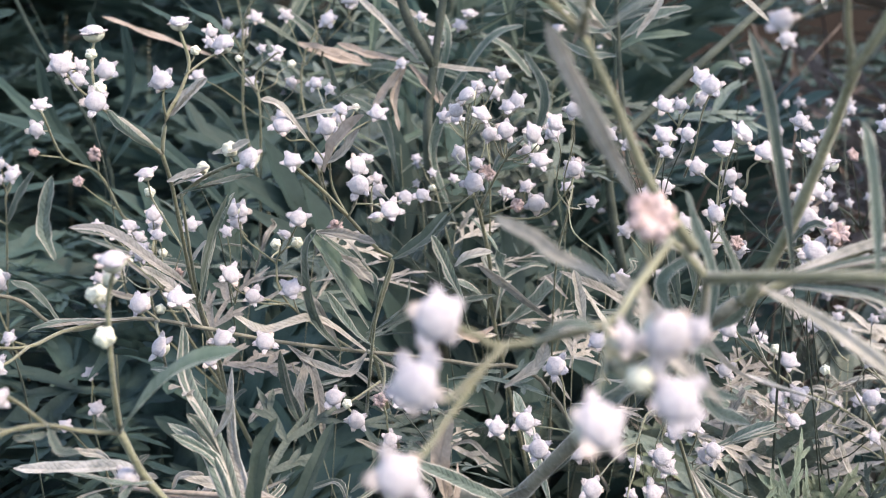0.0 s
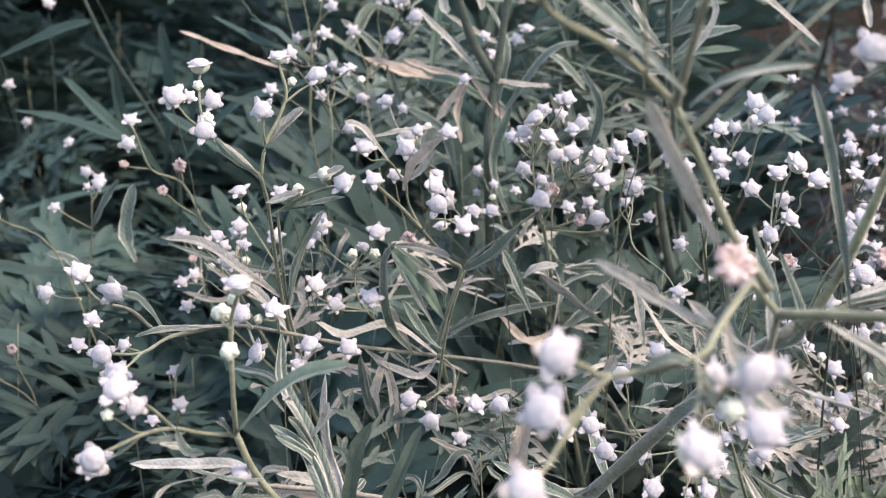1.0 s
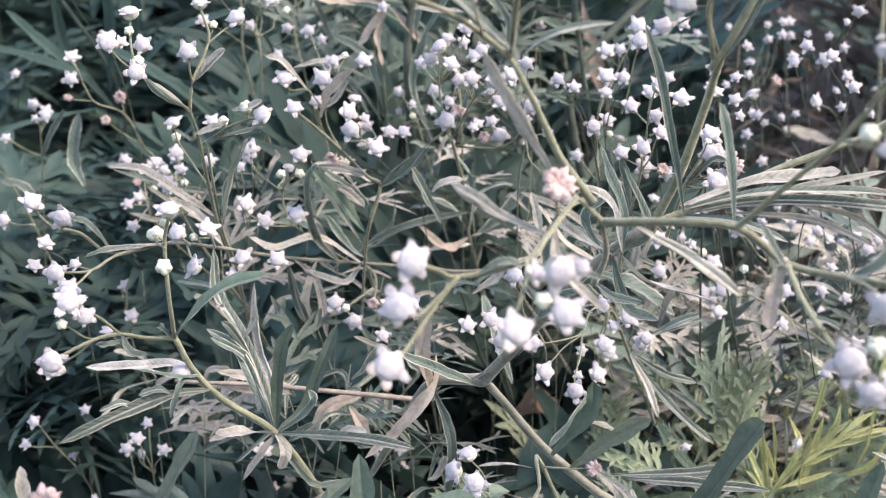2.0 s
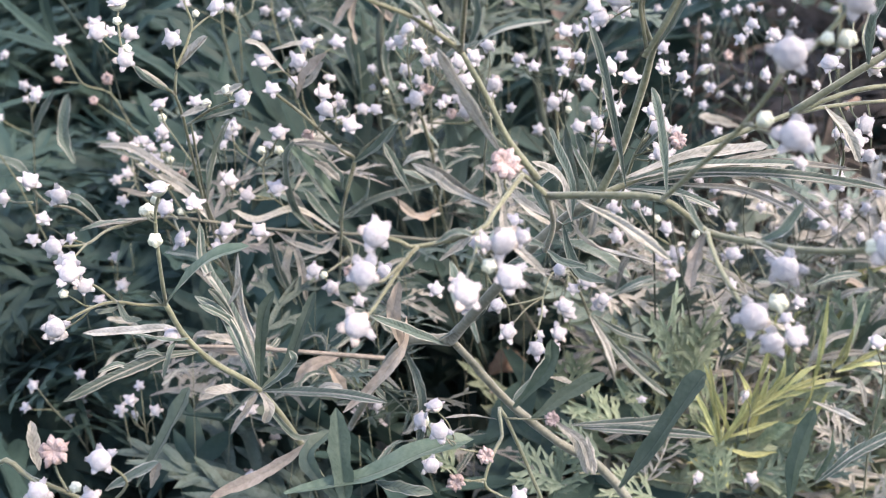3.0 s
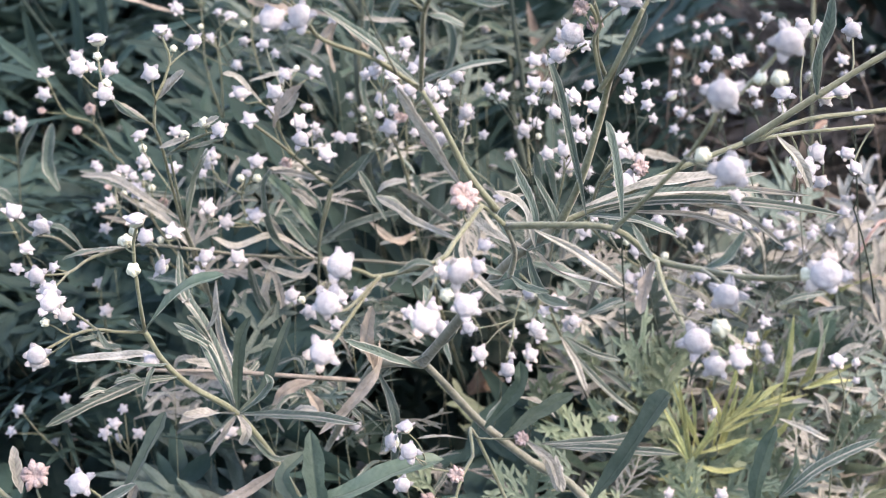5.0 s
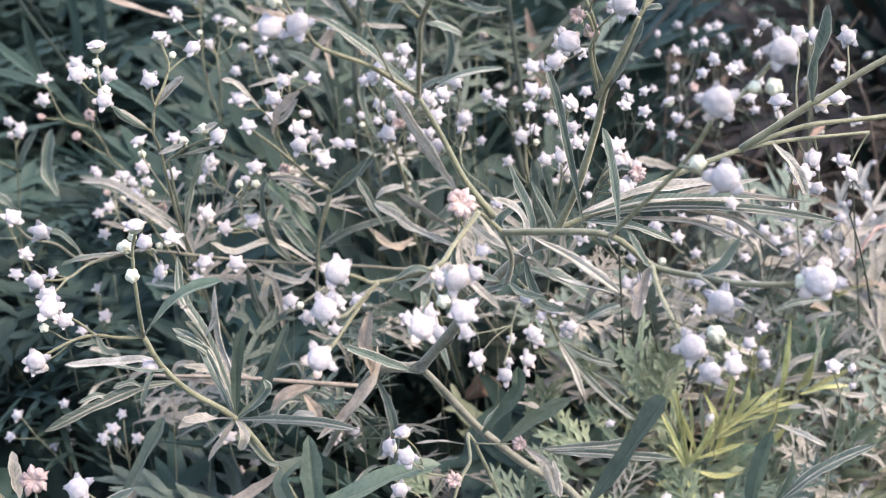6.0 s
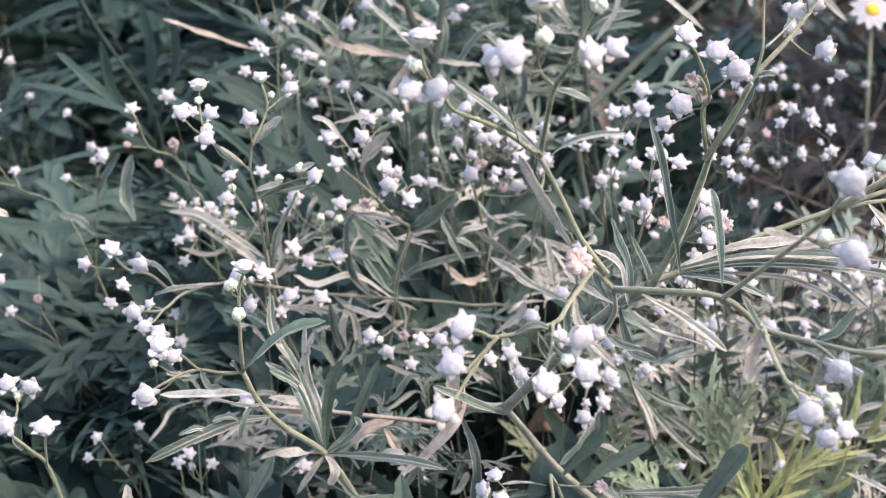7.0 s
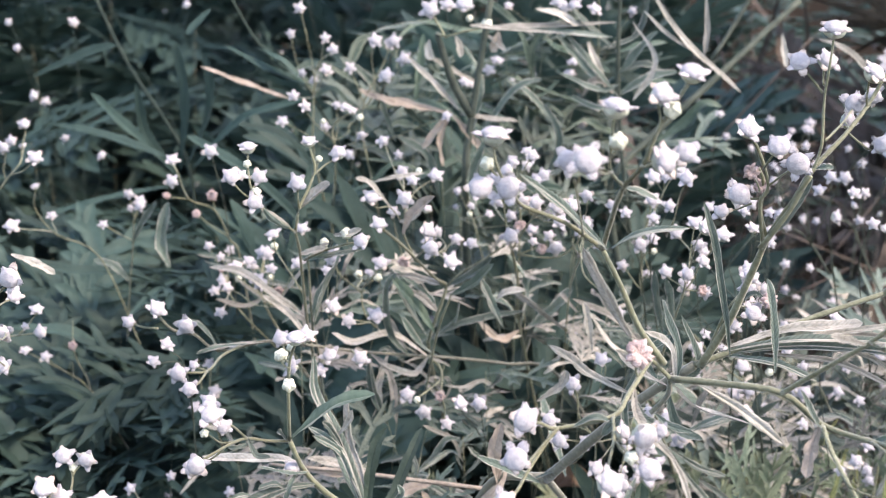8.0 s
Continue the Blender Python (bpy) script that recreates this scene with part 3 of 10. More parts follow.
rows = [(6, 24, 43), (5, 18, 39), (9, 20, 38), (12, 24, 40), (11, 16, 37), (14, 19, 38), (16, 27, 41), (3, 15, 37), (19, 22, 38), (8, 29, 40), (13, 32, 36), (17, 36, 38), (21, 31, 38), (11, 40, 38), (22, 40, 40), (-4.5, 20.5, 45), (-2.5, 18, 44), (-7, 18, 43), (-6, 22, 45.5), (-9, 16, 41), (2, 30, 51), (-1, 33, 52), (-3.5, 15.5, 41.5), (0, 16.5, 42.5)]
for k, (x, y, z) in enumerate(rows):
    if x > 2.5 and y < 28:
        leafy_weed(x, y, z, FERNS_LIGHT, 13, seed=200 + k, label="low fresh green weed of cut leaves", size=1.1)
    elif x < -3:
        leafy_weed(x, y, z - 1.5, FERNS, 14, seed=200 + k, label="low shaded weed of deep green cut leaves", size=1.0)
    else:
        leafy_weed(x, y, z, FERNS_MID, 17, seed=200 + k, label="low grey-green weed of cut leaves", size=0.8)
rows = [(7, 23, 46.5), (8.5, 25, 46.5), (12, 24, 46.5), (13.5, 27, 47.5), (15, 24, 46)]
for k, (x, y, z) in enumerate(rows):
    leafy_weed(x, y, z, FERNS_PALE, 12, 0.82, "dusty pale weed of narrow cut leaves", 400 + k, 0.8)
rows = [(4.5, 19, 42), (6, 22, 43), (8, 19.5, 41.5), (10.5, 21, 42), (7.5, 24.5, 43.5), (12.5, 21.5, 42), (11, 26, 43), (5.5, 25.5, 44), (14.5, 23, 42), (3, 22, 43)]
for k, (x, y, z) in enumerate(rows):
    leafy_weed(x, y, z, FERNS_LIGHT, 9, 0.72, "low fresh green weed of cut leaves", 600 + k, 0.85)
leafy_weed(9.5, 23, 42, FERNS_YELLOW, 10, 0.8, "young yellow-green weed shoot", 301, 0.8)

# a loose second row in the shaded hollow
for k, (x, y, z) in enumerate([(-20, 56, 50), (-15, 59, 50.5), (-26, 60, 51), (-18, 50, 46.5), (-24, 52, 48), (-29, 66, 52), (-22, 70, 51)]):
    leafy_weed(x, y, z, FERNS, 13, 0.62, "low shaded weed of deep green cut leaves", 700 + k, 1.15)

# taller weeds farther back on the sunny side, added mostly out of view to shade the gap behind
for k, (x, y, z) in enumerate([(27, 50, 68), (34, 56, 72), (26, 62, 72), (38, 66, 74)]):
    if k % 2:
        leafy_weed(x, y, z, FERNS, 24, 0.35, "added tall dark weed of cut leaves, shades the gap", 500 + k, 1.8)
    else:
        leafy_weed(x, y, z, FERNS_DRY, 24, 0.35, "added tall dry weed of brown leaves, shades the gap", 500 + k, 1.6)


def sprig(x, y, z, count, long, wide, kind, seed, label):
    """A thin weed ending in a loose tuft of narrow leaves at x, y, z (centimetres)."""
    rng = random.Random(seed)
    P = plant(label, x + rng.choice((-1, 1)) * rng.uniform(3, 7), y + rng.uniform(3, 7))
    foot = P.location / CM
    stem(P, 0.5, foot, foot.lerp(Vector((x, y, z)), 0.55) + Vector((rng.uniform(-2, 2), 2, 0)), (x, y, z), mat=STEM, tip=0.4)
    for k in range(count):
        a = k * 2.4 + rng.uniform(-0.5, 0.5)
        e = radians(rng.uniform(-25, 60))
        d = Vector((math.cos(a) * math.cos(e), math.sin(a) * math.cos(e), math.sin(e)))
        ln = long * rng.uniform(0.5, 1.15)
        foot2 = Vector((x, y, z - rng.uniform(0, 1.6)))
        if kind == "dark":
            m = Matrix.Translation(foot2 * CM - P.location) @ Matrix.Rotation(a, 4, "Z") @ Matrix.Rotation(e * 0.7, 4, "X") @ Matrix.Rotation(rng.uniform(-0.6, 0.6), 4, "Y") @ Matrix.Scale(rng.uniform(0.35, 0.62), 4)
            part("leaf", rng.choice(FERNS), P, m)
            continue
        if k % 3 == 2:
            m = Matrix.Translation(foot2 * CM - P.location) @ Matrix.Rotation(a, 4, "Z") @ Matrix.Rotation(e * 0.7, 4, "X") @ Matrix.Rotation(rng.uniform(-0.8, 0.8), 4, "Y") @ Matrix.Scale(rng.uniform(0.7, 1.1) * long / 1.9, 4)
            slot = {"leaf": 0, "pale": 1, "green": 2, "broad": 0}[kind]
            part("leaf", FERNS_SMALL[slot + 3 * rng.randrange(3)], P, m)
            continue
        bend = Vector((rng.gauss(0, 0.2), rng.gauss(0, 0.2), -rng.uniform(0.05, 0.4))) * ln
        twist = Vector((rng.gauss(0, 0.1), rng.gauss(0, 0.1), rng.gauss(0, 0.1))) * ln
        mix = kind if rng.random() < 0.72 else ("pale" if kind == "leaf" else "leaf" if kind == "pale" else kind)
        leaf(P, wide * rng.uniform(0.7, 1.25), foot2, foot2 + d * (ln * 0.4) + twist, foot2 + d * (ln * 0.75) + bend * 0.4, foot2 + d * ln + bend, kind=mix, fold=rng.choice((0.35, 0.6, 0.75)))
    return P


def daisy(x, y, z, r):
    """A larger white flower with a yellow centre, far off."""
    P = tagged(new("daisy", None), "white daisy with a yellow centre among far weeds", "flower")
    P.location = (x * CM, y * CM, 0)
    stem(P, 1.6, (x, y, 0), (x + 1, y, z * 0.5), (x, y, z), mat=STEM)
    face = Matrix.Translation((0, 0, z * CM)) @ Matrix.Rotation(radians(50), 4, "X")
    vs, fs = ball(18, 8, lambda th, ph: Vector((0.32 * r * math.cos(ph) * math.cos(th), 0.32 * r * math.cos(ph) * math.sin(th), 0.2 * r * math.sin(ph))) * CM)
    part("centre", mesh_of("centre", vs, fs, YOLK), P, face)
    petal = mesh_of("petal", *blade([Vector((0, 0.25 * r + 0.75 * r * t / 6, -0.1 * r * (t / 6) ** 2)) * CM for t in range(7)], 0.2 * r * CM, 0.15, nrm=Vector((0, 0, 1))), RAY)
    for k in range(11):
        part("petal", petal, P, face @ Matrix.Rotation(2 * math.pi * k / 11, 4, "Z"))


daisy(17.28, 44.0, 51.3, 0.9)


# ---- the weeds in front (centimetres) ----

def plant_left():
    P = plant("slender grey-green weed with white button flower heads on arching stems", -1.5, 17.0)
    h_a1 = head(P, -3.48, 12.62, 51.77, 1.0, up=0.9)
    h_a2 = head(P, -4.98, 11.56, 50.01, 1.0)
    h_a3 = head(P, -4.79, 11.98, 50.69, 1.0)
    h_q2 = head(P, -4.85, 12.24, 50.73, 0.8)
    h_q1 = head(P, -3.60, 12.57, 50.96, 0.8, kind="bud")
    h_p27 = head(P, -3.78, 13.07, 51.28, 0.8, kind="bud")
    h_a2b = head(P, -5.14, 12.00, 49.70, 0.75)
    h_a3b = head(P, -4.60, 12.00, 50.48, 0.8)
    h_a3c = head(P, -4.86, 12.30, 50.76, 0.9)
    h_a7 = head(P, -3.73, 13.53, 48.95, 0.75)
    h_bd1 = head(P, -4.89, 11.90, 50.41, 0.5, kind="bud")
    h_bd2 = head(P, -3.58, 12.80, 51.53, 0.5, kind="bud")
    h_bd3 = head(P, -3.80, 12.90, 51.33, 0.55, kind="bud")
    stem(P, 1.05, (-1.36, 16.50, 43.59), (-1.90, 15.00, 46.01), (-2.46, 14.24, 47.51), (-3.15, 13.90, 48.25), (-3.52, 13.60, 48.89), (-3.72, 13.34, 49.58))
    stem(P, 0.7, (-3.72, 13.34, 49.58), (-3.69, 13.10, 50.19), (-3.65, 12.90, 50.87), (-3.60, 12.80, 51.32), h_a1)
    stem(P, 0.6, (-3.72, 13.34, 49.58), (-4.07, 13.10, 49.69), (-4.37, 12.80, 49.88), (-4.58, 12.20, 50.05), h_a2)
    stem(P, 0.5, (-4.37, 12.80, 49.88), (-4.53, 12.40, 50.30), (-4.66, 12.10, 50.54), h_a3)
    stem(P, 0.4, (-4.37, 12.80, 49.88), (-4.71, 12.50, 49.94), (-4.81, 12.10, 50.24), h_bd1)
    stem(P, 0.4, (-4.53, 12.40, 50.30), h_q2)
    stem(P, 0.4, (-4.66, 12.10, 50.54), h_a3b)
    stem(P, 0.4, (-4.58, 12.20, 50.06), h_a2b)
    stem(P, 0.4, (-4.69, 12.20, 50.50), h_a3c)
    stem(P, 0.4, (-3.65, 12.90, 50.87), h_q1)
    stem(P, 0.4, (-3.60, 12.80, 51.24), h_p27)
    stem(P, 0.35, (-3.60, 12.80, 51.28), h_bd2)
    stem(P, 0.35, (-3.60, 12.80, 51.15), h_bd3)
    stem(P, 0.45, (-3.52, 13.60, 48.89), h_a7)
    leaf(P, 3.8, (-3.72, 13.34, 49.58), (-3.30, 12.90, 50.13), (-2.79, 12.70, 50.60), (-2.19, 12.60, 50.80), kind="broad")
    leaf(P, 1.6, (-4.35, 12.80, 49.88), (-4.19, 12.60, 49.67), (-3.93, 12.50, 49.68))
    leaf(P, 1.5, (-3.75, 13.30, 49.58), (-3.87, 13.20, 49.80), (-3.91, 13.20, 49.82))
    leaf(P, 2.4, (-2.46, 14.24, 47.51), (-1.76, 13.80, 47.69), (-0.95, 13.40, 47.80), (-0.21, 13.20, 47.72), fold=0.6)
    leaf(P, 2.6, (-3.33, 13.60, 48.60), (-3.85, 13.20, 48.71), (-4.52, 12.80, 48.60), (-5.30, 12.40, 48.37), fold=0.6)
    leaf(P, 1.5, (-3.42, 13.50, 48.89), (-3.72, 13.30, 48.96), (-4.28, 13.20, 49.14))
    leaf(P, 1.3, (-3.61, 13.40, 48.94), (-3.71, 13.20, 48.80), (-3.84, 13.10, 48.39))
    leaf(P, 2.6, (-3.52, 13.80, 48.80), (-4.03, 14.20, 48.78), (-4.85, 14.60, 48.57), (-5.59, 15.00, 48.41), kind="pale")
    leaf(P, 2.6, (-2.46, 14.24, 47.51), (-2.78, 13.60, 47.87), (-3.26, 13.40, 47.96), kind="pale")
    leaf(P, 2.3, (-2.46, 14.24, 47.51), (-2.25, 13.70, 47.46), (-2.34, 13.60, 47.22), kind="pale")
    leaf(P, 1.8, (-2.46, 14.24, 47.51), (-2.65, 14.00, 47.31), (-2.98, 13.90, 46.87), kind="pale")
    leaf(P, 2.8, (-2.46, 14.24, 47.51), (-2.63, 14.60, 48.01), (-3.06, 15.40, 48.67), (-3.53, 16.00, 49.26), (-3.59, 16.30, 49.96), fold=0.6)
    leaf(P, 2.3, (-2.46, 14.24, 47.51), (-2.72, 14.60, 48.02), (-3.10, 15.00, 48.65), (-3.61, 15.20, 48.95), fold=0.6)
    leaf(P, 2.8, (-2.46, 14.24, 47.51), (-2.41, 14.40, 48.20), (-2.30, 14.40, 48.88), (-2.08, 14.40, 49.34), kind="broad")
    leaf(P, 2.8, (-2.46, 14.24, 47.51), (-2.01, 14.60, 47.80), (-1.69, 14.80, 48.50), (-1.45, 15.00, 49.05), kind="broad")
    leaf(P, 1.9, (-2.83, 15.00, 48.29), (-3.04, 14.90, 48.64), (-3.48, 14.80, 48.96), fold=0.6)
    leaf(P, 1.7, (-2.95, 15.20, 48.50), (-3.18, 15.10, 48.95), (-3.32, 15.00, 49.15), fold=0.6)
    leaf(P, 1.9, (-3.06, 15.40, 48.67), (-2.84, 15.30, 49.01), (-2.76, 15.20, 49.30), kind="pale", fold=0.6)
    leaf(P, 1.7, (-3.17, 15.50, 48.89), (-3.34, 15.40, 49.28), (-3.42, 15.30, 49.28), kind="pale")
    leaf(P, 1.6, (-3.84, 13.20, 48.74), (-3.98, 13.10, 48.86), (-4.25, 13.00, 48.82), fold=0.6)
    leaf(P, 1.6, (-4.32, 13.00, 48.62), (-4.49, 12.90, 48.74), (-4.80, 12.80, 48.67), fold=0.6)
    leaf(P, 1.5, (-1.49, 13.70, 47.72), (-1.21, 13.60, 47.88), (-0.95, 13.50, 47.87), kind="pale")
    leaf(P, 2.2, (-2.46, 14.24, 47.51), (-2.59, 15.00, 48.03), (-2.89, 15.80, 48.50), (-2.93, 16.20, 49.37), kind="pale", fold=0.6)
    leaf(P, 1.4, (-2.46, 14.24, 47.51), (-2.22, 14.40, 46.88), (-1.90, 14.60, 46.37), (-1.44, 14.80, 46.33))
    leaf(P, 1.8, (-2.46, 14.24, 47.51), (-2.06, 14.20, 47.79), (-1.81, 14.10, 48.13), (-1.89, 14.10, 48.33))
    leaf(P, 1.2, (-4.26, 12.90, 49.78), (-4.47, 12.60, 49.81), (-4.64, 12.50, 49.85))


plant_left()


def plant_lodged():
    P = plant("lodged weed stem lying sideways with pale leaves and white heads", 3.0, 26.0)
    h_a4 = head(P, -6.10, 15.67, 49.81, 1.0)
    h_a5 = head(P, -5.96, 15.95, 50.68, 1.0)
    h_a6 = head(P, -6.67, 16.66, 50.75, 1.0)
    h_a8 = head(P, -4.14, 17.24, 49.31, 1.0)
    h_k18 = head(P, -3.49, 18.62, 48.98, 1.0)
    h_c6 = head(P, -2.82, 18.50, 48.98, 1.0)
    h_c2 = head(P, -3.79, 16.92, 50.12, 1.0)
    h_p26 = head(P, -4.28, 16.80, 50.09, 1.0)
    h_a4b = head(P, -5.80, 15.20, 49.70, 0.9)
    h_a4c = head(P, -5.87, 16.00, 49.84, 0.6, kind="far")
    h_bd4 = head(P, -4.03, 16.90, 49.98, 0.5, kind="bud")
    h_a5b = head(P, -7.32, 17.00, 50.33, 0.8)
    h_k18b = head(P, -3.68, 18.50, 48.68, 0.75)
    h_h11 = head(P, -1.85, 19.38, 47.74, 1.0)
    h_s1 = head(P, -1.47, 19.03, 47.48, 1.0)
    h_s3 = head(P, -0.96, 19.79, 46.84, 0.8)
    h_bd5 = head(P, -1.63, 19.20, 47.70, 0.55, kind="bud")
    h_s2 = head(P, 0.70, 16.60, 48.33, 0.8)
    stem(P, 0.8, (3.60, 26.00, 43.07), (1.81, 23.00, 46.74), (0.51, 22.00, 47.40), (-0.70, 21.50, 47.74), (-1.63, 21.00, 48.01), (-2.91, 20.00, 48.51), (-3.86, 19.00, 49.05), (-4.79, 18.40, 49.39), (-5.73, 17.96, 49.34), (-6.09, 17.20, 50.01), (-6.44, 16.80, 50.27), h_a6, mat=STEM_OLD)
    stem(P, 0.5, (-6.28, 16.90, 50.21), h_a5)
    stem(P, 0.5, (-6.66, 16.60, 50.36), (-7.02, 16.80, 50.31), h_a5b)
    stem(P, 0.6, (-5.28, 18.20, 49.38), (-5.54, 17.20, 49.55), (-5.62, 16.00, 49.72), h_a4)
    stem(P, 0.5, (-5.62, 16.00, 49.72), (-5.68, 15.50, 49.70), h_a4b)
    stem(P, 0.4, (-5.62, 16.00, 49.72), h_a4c)
    stem(P, 0.5, (-4.52, 18.60, 49.28), (-4.29, 17.80, 49.31), h_a8)
    stem(P, 0.5, (-3.67, 19.20, 48.95), h_k18)
    stem(P, 0.5, (-3.11, 19.80, 48.62), h_c6)
    stem(P, 0.5, (-4.03, 18.80, 49.15), (-3.83, 17.50, 49.78), h_c2)
    stem(P, 0.5, (-4.52, 18.60, 49.28), h_p26)
    stem(P, 0.4, (-3.83, 17.50, 49.78), h_bd4)
    stem(P, 0.4, (-3.65, 19.00, 48.93), h_k18b)
    h_dp1 = head(P, -1.12, 19.60, 47.61, 0.7, kind="dry")
    stem(P, 0.6, (-1.40, 21.00, 48.00), (-1.09, 20.50, 47.86), h_dp1)
    stem(P, 0.4, (-1.13, 20.00, 47.80), (-1.67, 19.40, 47.62), h_h11)
    stem(P, 0.4, (-1.67, 19.40, 47.62), h_s1)
    stem(P, 0.4, (-1.11, 19.60, 47.71), h_s3)
    stem(P, 0.4, (-1.64, 19.30, 47.62), h_bd5)
    leaf(P, 2.3, (-1.40, 21.00, 47.99), (-1.74, 20.60, 47.71), (-2.50, 20.20, 48.15), kind="pale")
    leaf(P, 2.2, (-5.12, 18.00, 49.48), (-5.64, 17.60, 49.57), (-6.10, 17.40, 49.49))
    leaf(P, 1.8, (-5.73, 17.96, 49.34), (-5.94, 17.40, 50.07), (-6.21, 17.20, 50.30))
    leaf(P, 2.2, (-4.79, 18.40, 49.39), (-5.43, 18.00, 49.43), (-5.95, 17.60, 49.49), kind="pale")
    leaf(P, 2.6, (-1.40, 21.00, 47.99), (-2.27, 20.60, 48.72), (-3.07, 20.40, 48.56), (-3.59, 20.20, 48.88), kind="pale")
    leaf(P, 2.4, (-1.87, 21.00, 48.01), (-2.28, 20.80, 48.89), (-2.71, 20.60, 49.21), kind="pale")
    leaf(P, 2.4, (-2.34, 21.00, 48.06), (-2.55, 20.40, 47.56), (-2.49, 20.00, 46.97), kind="pale")
    leaf(P, 2.2, (-2.76, 20.60, 48.26), (-2.28, 20.20, 47.88), (-2.10, 20.00, 46.71), kind="pale")
    leaf(P, 2.8, (-1.85, 20.80, 48.08), (-2.25, 20.40, 48.78), (-2.30, 19.80, 50.03), (-2.09, 19.60, 50.53))
    leaf(P, 2.6, (-2.33, 20.00, 46.71), (-2.59, 19.60, 47.62), (-2.69, 19.20, 48.61), fold=0.6)
    leaf(P, 2.4, (-1.16, 21.00, 47.99), (-1.57, 20.40, 48.52), (-2.02, 20.00, 49.38))
    stem(P, 0.9, (-0.11, 16.5, 46.95), (-1.56, 16.5, 47.14), (-3.05, 16.8, 47.18), (-4.21, 17.0, 47.17), (-4.65, 17.2, 47.12), mat=STEM_DRY)
    leaf(P, 3.4, (-2.17, 17.0, 46.28), (-1.86, 17.0, 46.61), (-1.24, 17.0, 46.83), kind="dead")
    leaf(P, 3.0, (-1.49, 17.0, 46.63), (-1.28, 17.0, 46.26), (-1.2, 17.0, 45.97), kind="dead")
    leaf(P, 2.6, (-2.29, 17.0, 46.95), (-3.07, 17.0, 47.21), (-3.85, 17.0, 47.37), kind="pale")
    leaf(P, 2.4, (-2.52, 17.0, 46.89), (-3.2, 17.0, 46.99), (-4.22, 17.0, 47.12), kind="dead")
    leaf(P, 2.2, (-3.21, 16.6, 46.43), (-3.67, 16.6, 46.3), (-4.02, 16.6, 46.19), kind="pale")


plant_lodged()


def plant_upright():
    P = plant("upright weed with forked stems and clusters of white button heads", -2.0, 23.0)
    h_f10 = head(P, -4.93, 17.64, 53.76, 1.0, up=0.8)
    h_b1 = head(P, -5.11, 16.67, 53.42, 1.0)
    h_b2 = head(P, -4.68, 16.66, 52.92, 1.0)
    h_b3 = head(P, -3.94, 17.32, 53.13, 1.0)
    h_b6 = head(P, -2.66, 16.66, 52.17, 1.0)
    h_p3 = head(P, -3.19, 18.01, 53.58, 1.0, up=0.3)
    h_p2 = head(P, -3.72, 17.60, 53.90, 0.9, up=0.9)
    h_b1b = head(P, -4.96, 17.00, 53.37, 0.6, kind="far")
    h_b1c = head(P, -4.66, 17.20, 53.28, 0.85)
    h_bd6 = head(P, -4.91, 17.40, 53.49, 0.55, kind="bud")
    h_bd7 = head(P, -3.55, 17.80, 53.51, 0.5, kind="bud")
    h_p6 = head(P, -2.96, 16.90, 52.25, 0.75, kind="bud")
    h_p13 = head(P, -3.44, 17.40, 51.91, 0.6, kind="bud")
    h_b2b = head(P, -4.66, 16.80, 53.09, 0.6, kind="bud")
    stem(P, 0.85, (-3.25, 23.00, 44.03), (-4.02, 21.50, 47.05), (-4.03, 20.00, 48.72), (-4.03, 19.20, 49.62), (-4.00, 18.40, 50.68), (-3.98, 17.80, 51.57), (-4.01, 17.40, 52.11))
    stem(P, 0.6, (-4.01, 17.40, 52.11), (-4.33, 17.00, 52.50), h_b2)
    stem(P, 0.55, (-4.53, 16.90, 52.67), (-4.77, 17.00, 53.03), (-4.90, 17.40, 53.44), h_f10)
    stem(P, 0.45, (-4.61, 16.90, 52.81), (-4.96, 16.90, 53.06), h_b1)
    stem(P, 0.35, (-4.78, 17.00, 53.08), h_b1c)
    stem(P, 0.35, (-5.03, 16.90, 53.29), h_b1b)
    stem(P, 0.3, (-4.88, 17.30, 53.41), h_bd6)
    stem(P, 0.35, (-4.66, 16.90, 52.86), h_b2b)
    stem(P, 0.6, (-4.01, 17.40, 52.11), (-3.92, 17.40, 52.60), (-3.75, 17.60, 52.95), (-3.63, 17.70, 53.32), (-3.68, 17.60, 53.67), h_p2)
    stem(P, 0.45, (-3.92, 17.40, 52.60), (-3.93, 17.30, 52.86), h_b3)
    stem(P, 0.4, (-3.69, 17.70, 53.17), (-3.41, 17.90, 53.38), h_p3)
    stem(P, 0.3, (-3.64, 17.70, 53.32), h_bd7)
    stem(P, 0.6, (-3.89, 17.80, 51.41), (-3.37, 17.20, 51.82), (-2.93, 16.90, 52.04), h_b6)
    stem(P, 0.4, (-3.37, 17.20, 51.82), h_p13)
    stem(P, 0.4, (-2.93, 16.90, 52.04), h_p6)
    leaf(P, 1.7, (-4.06, 17.40, 52.14), (-4.30, 16.80, 52.49), (-4.50, 16.50, 52.84))
    leaf(P, 1.9, (-3.92, 17.40, 52.57), (-3.60, 17.20, 52.88), (-3.26, 17.00, 53.21), kind="pale")
    leaf(P, 1.9, (-3.92, 17.60, 51.62), (-3.58, 17.30, 51.80), (-3.32, 17.20, 51.95), kind="pale")
    leaf(P, 2.0, (-3.85, 17.70, 51.47), (-3.29, 17.20, 51.70), (-2.67, 17.00, 51.88))
    leaf(P, 3.6, (-3.98, 19.60, 49.32), (-3.71, 19.00, 50.29), (-3.39, 18.60, 50.93), (-3.18, 18.40, 51.35))
    leaf(P, 2.0, (-3.22, 17.00, 52.18), (-2.90, 16.80, 52.27), (-2.65, 16.70, 52.40), kind="pale")
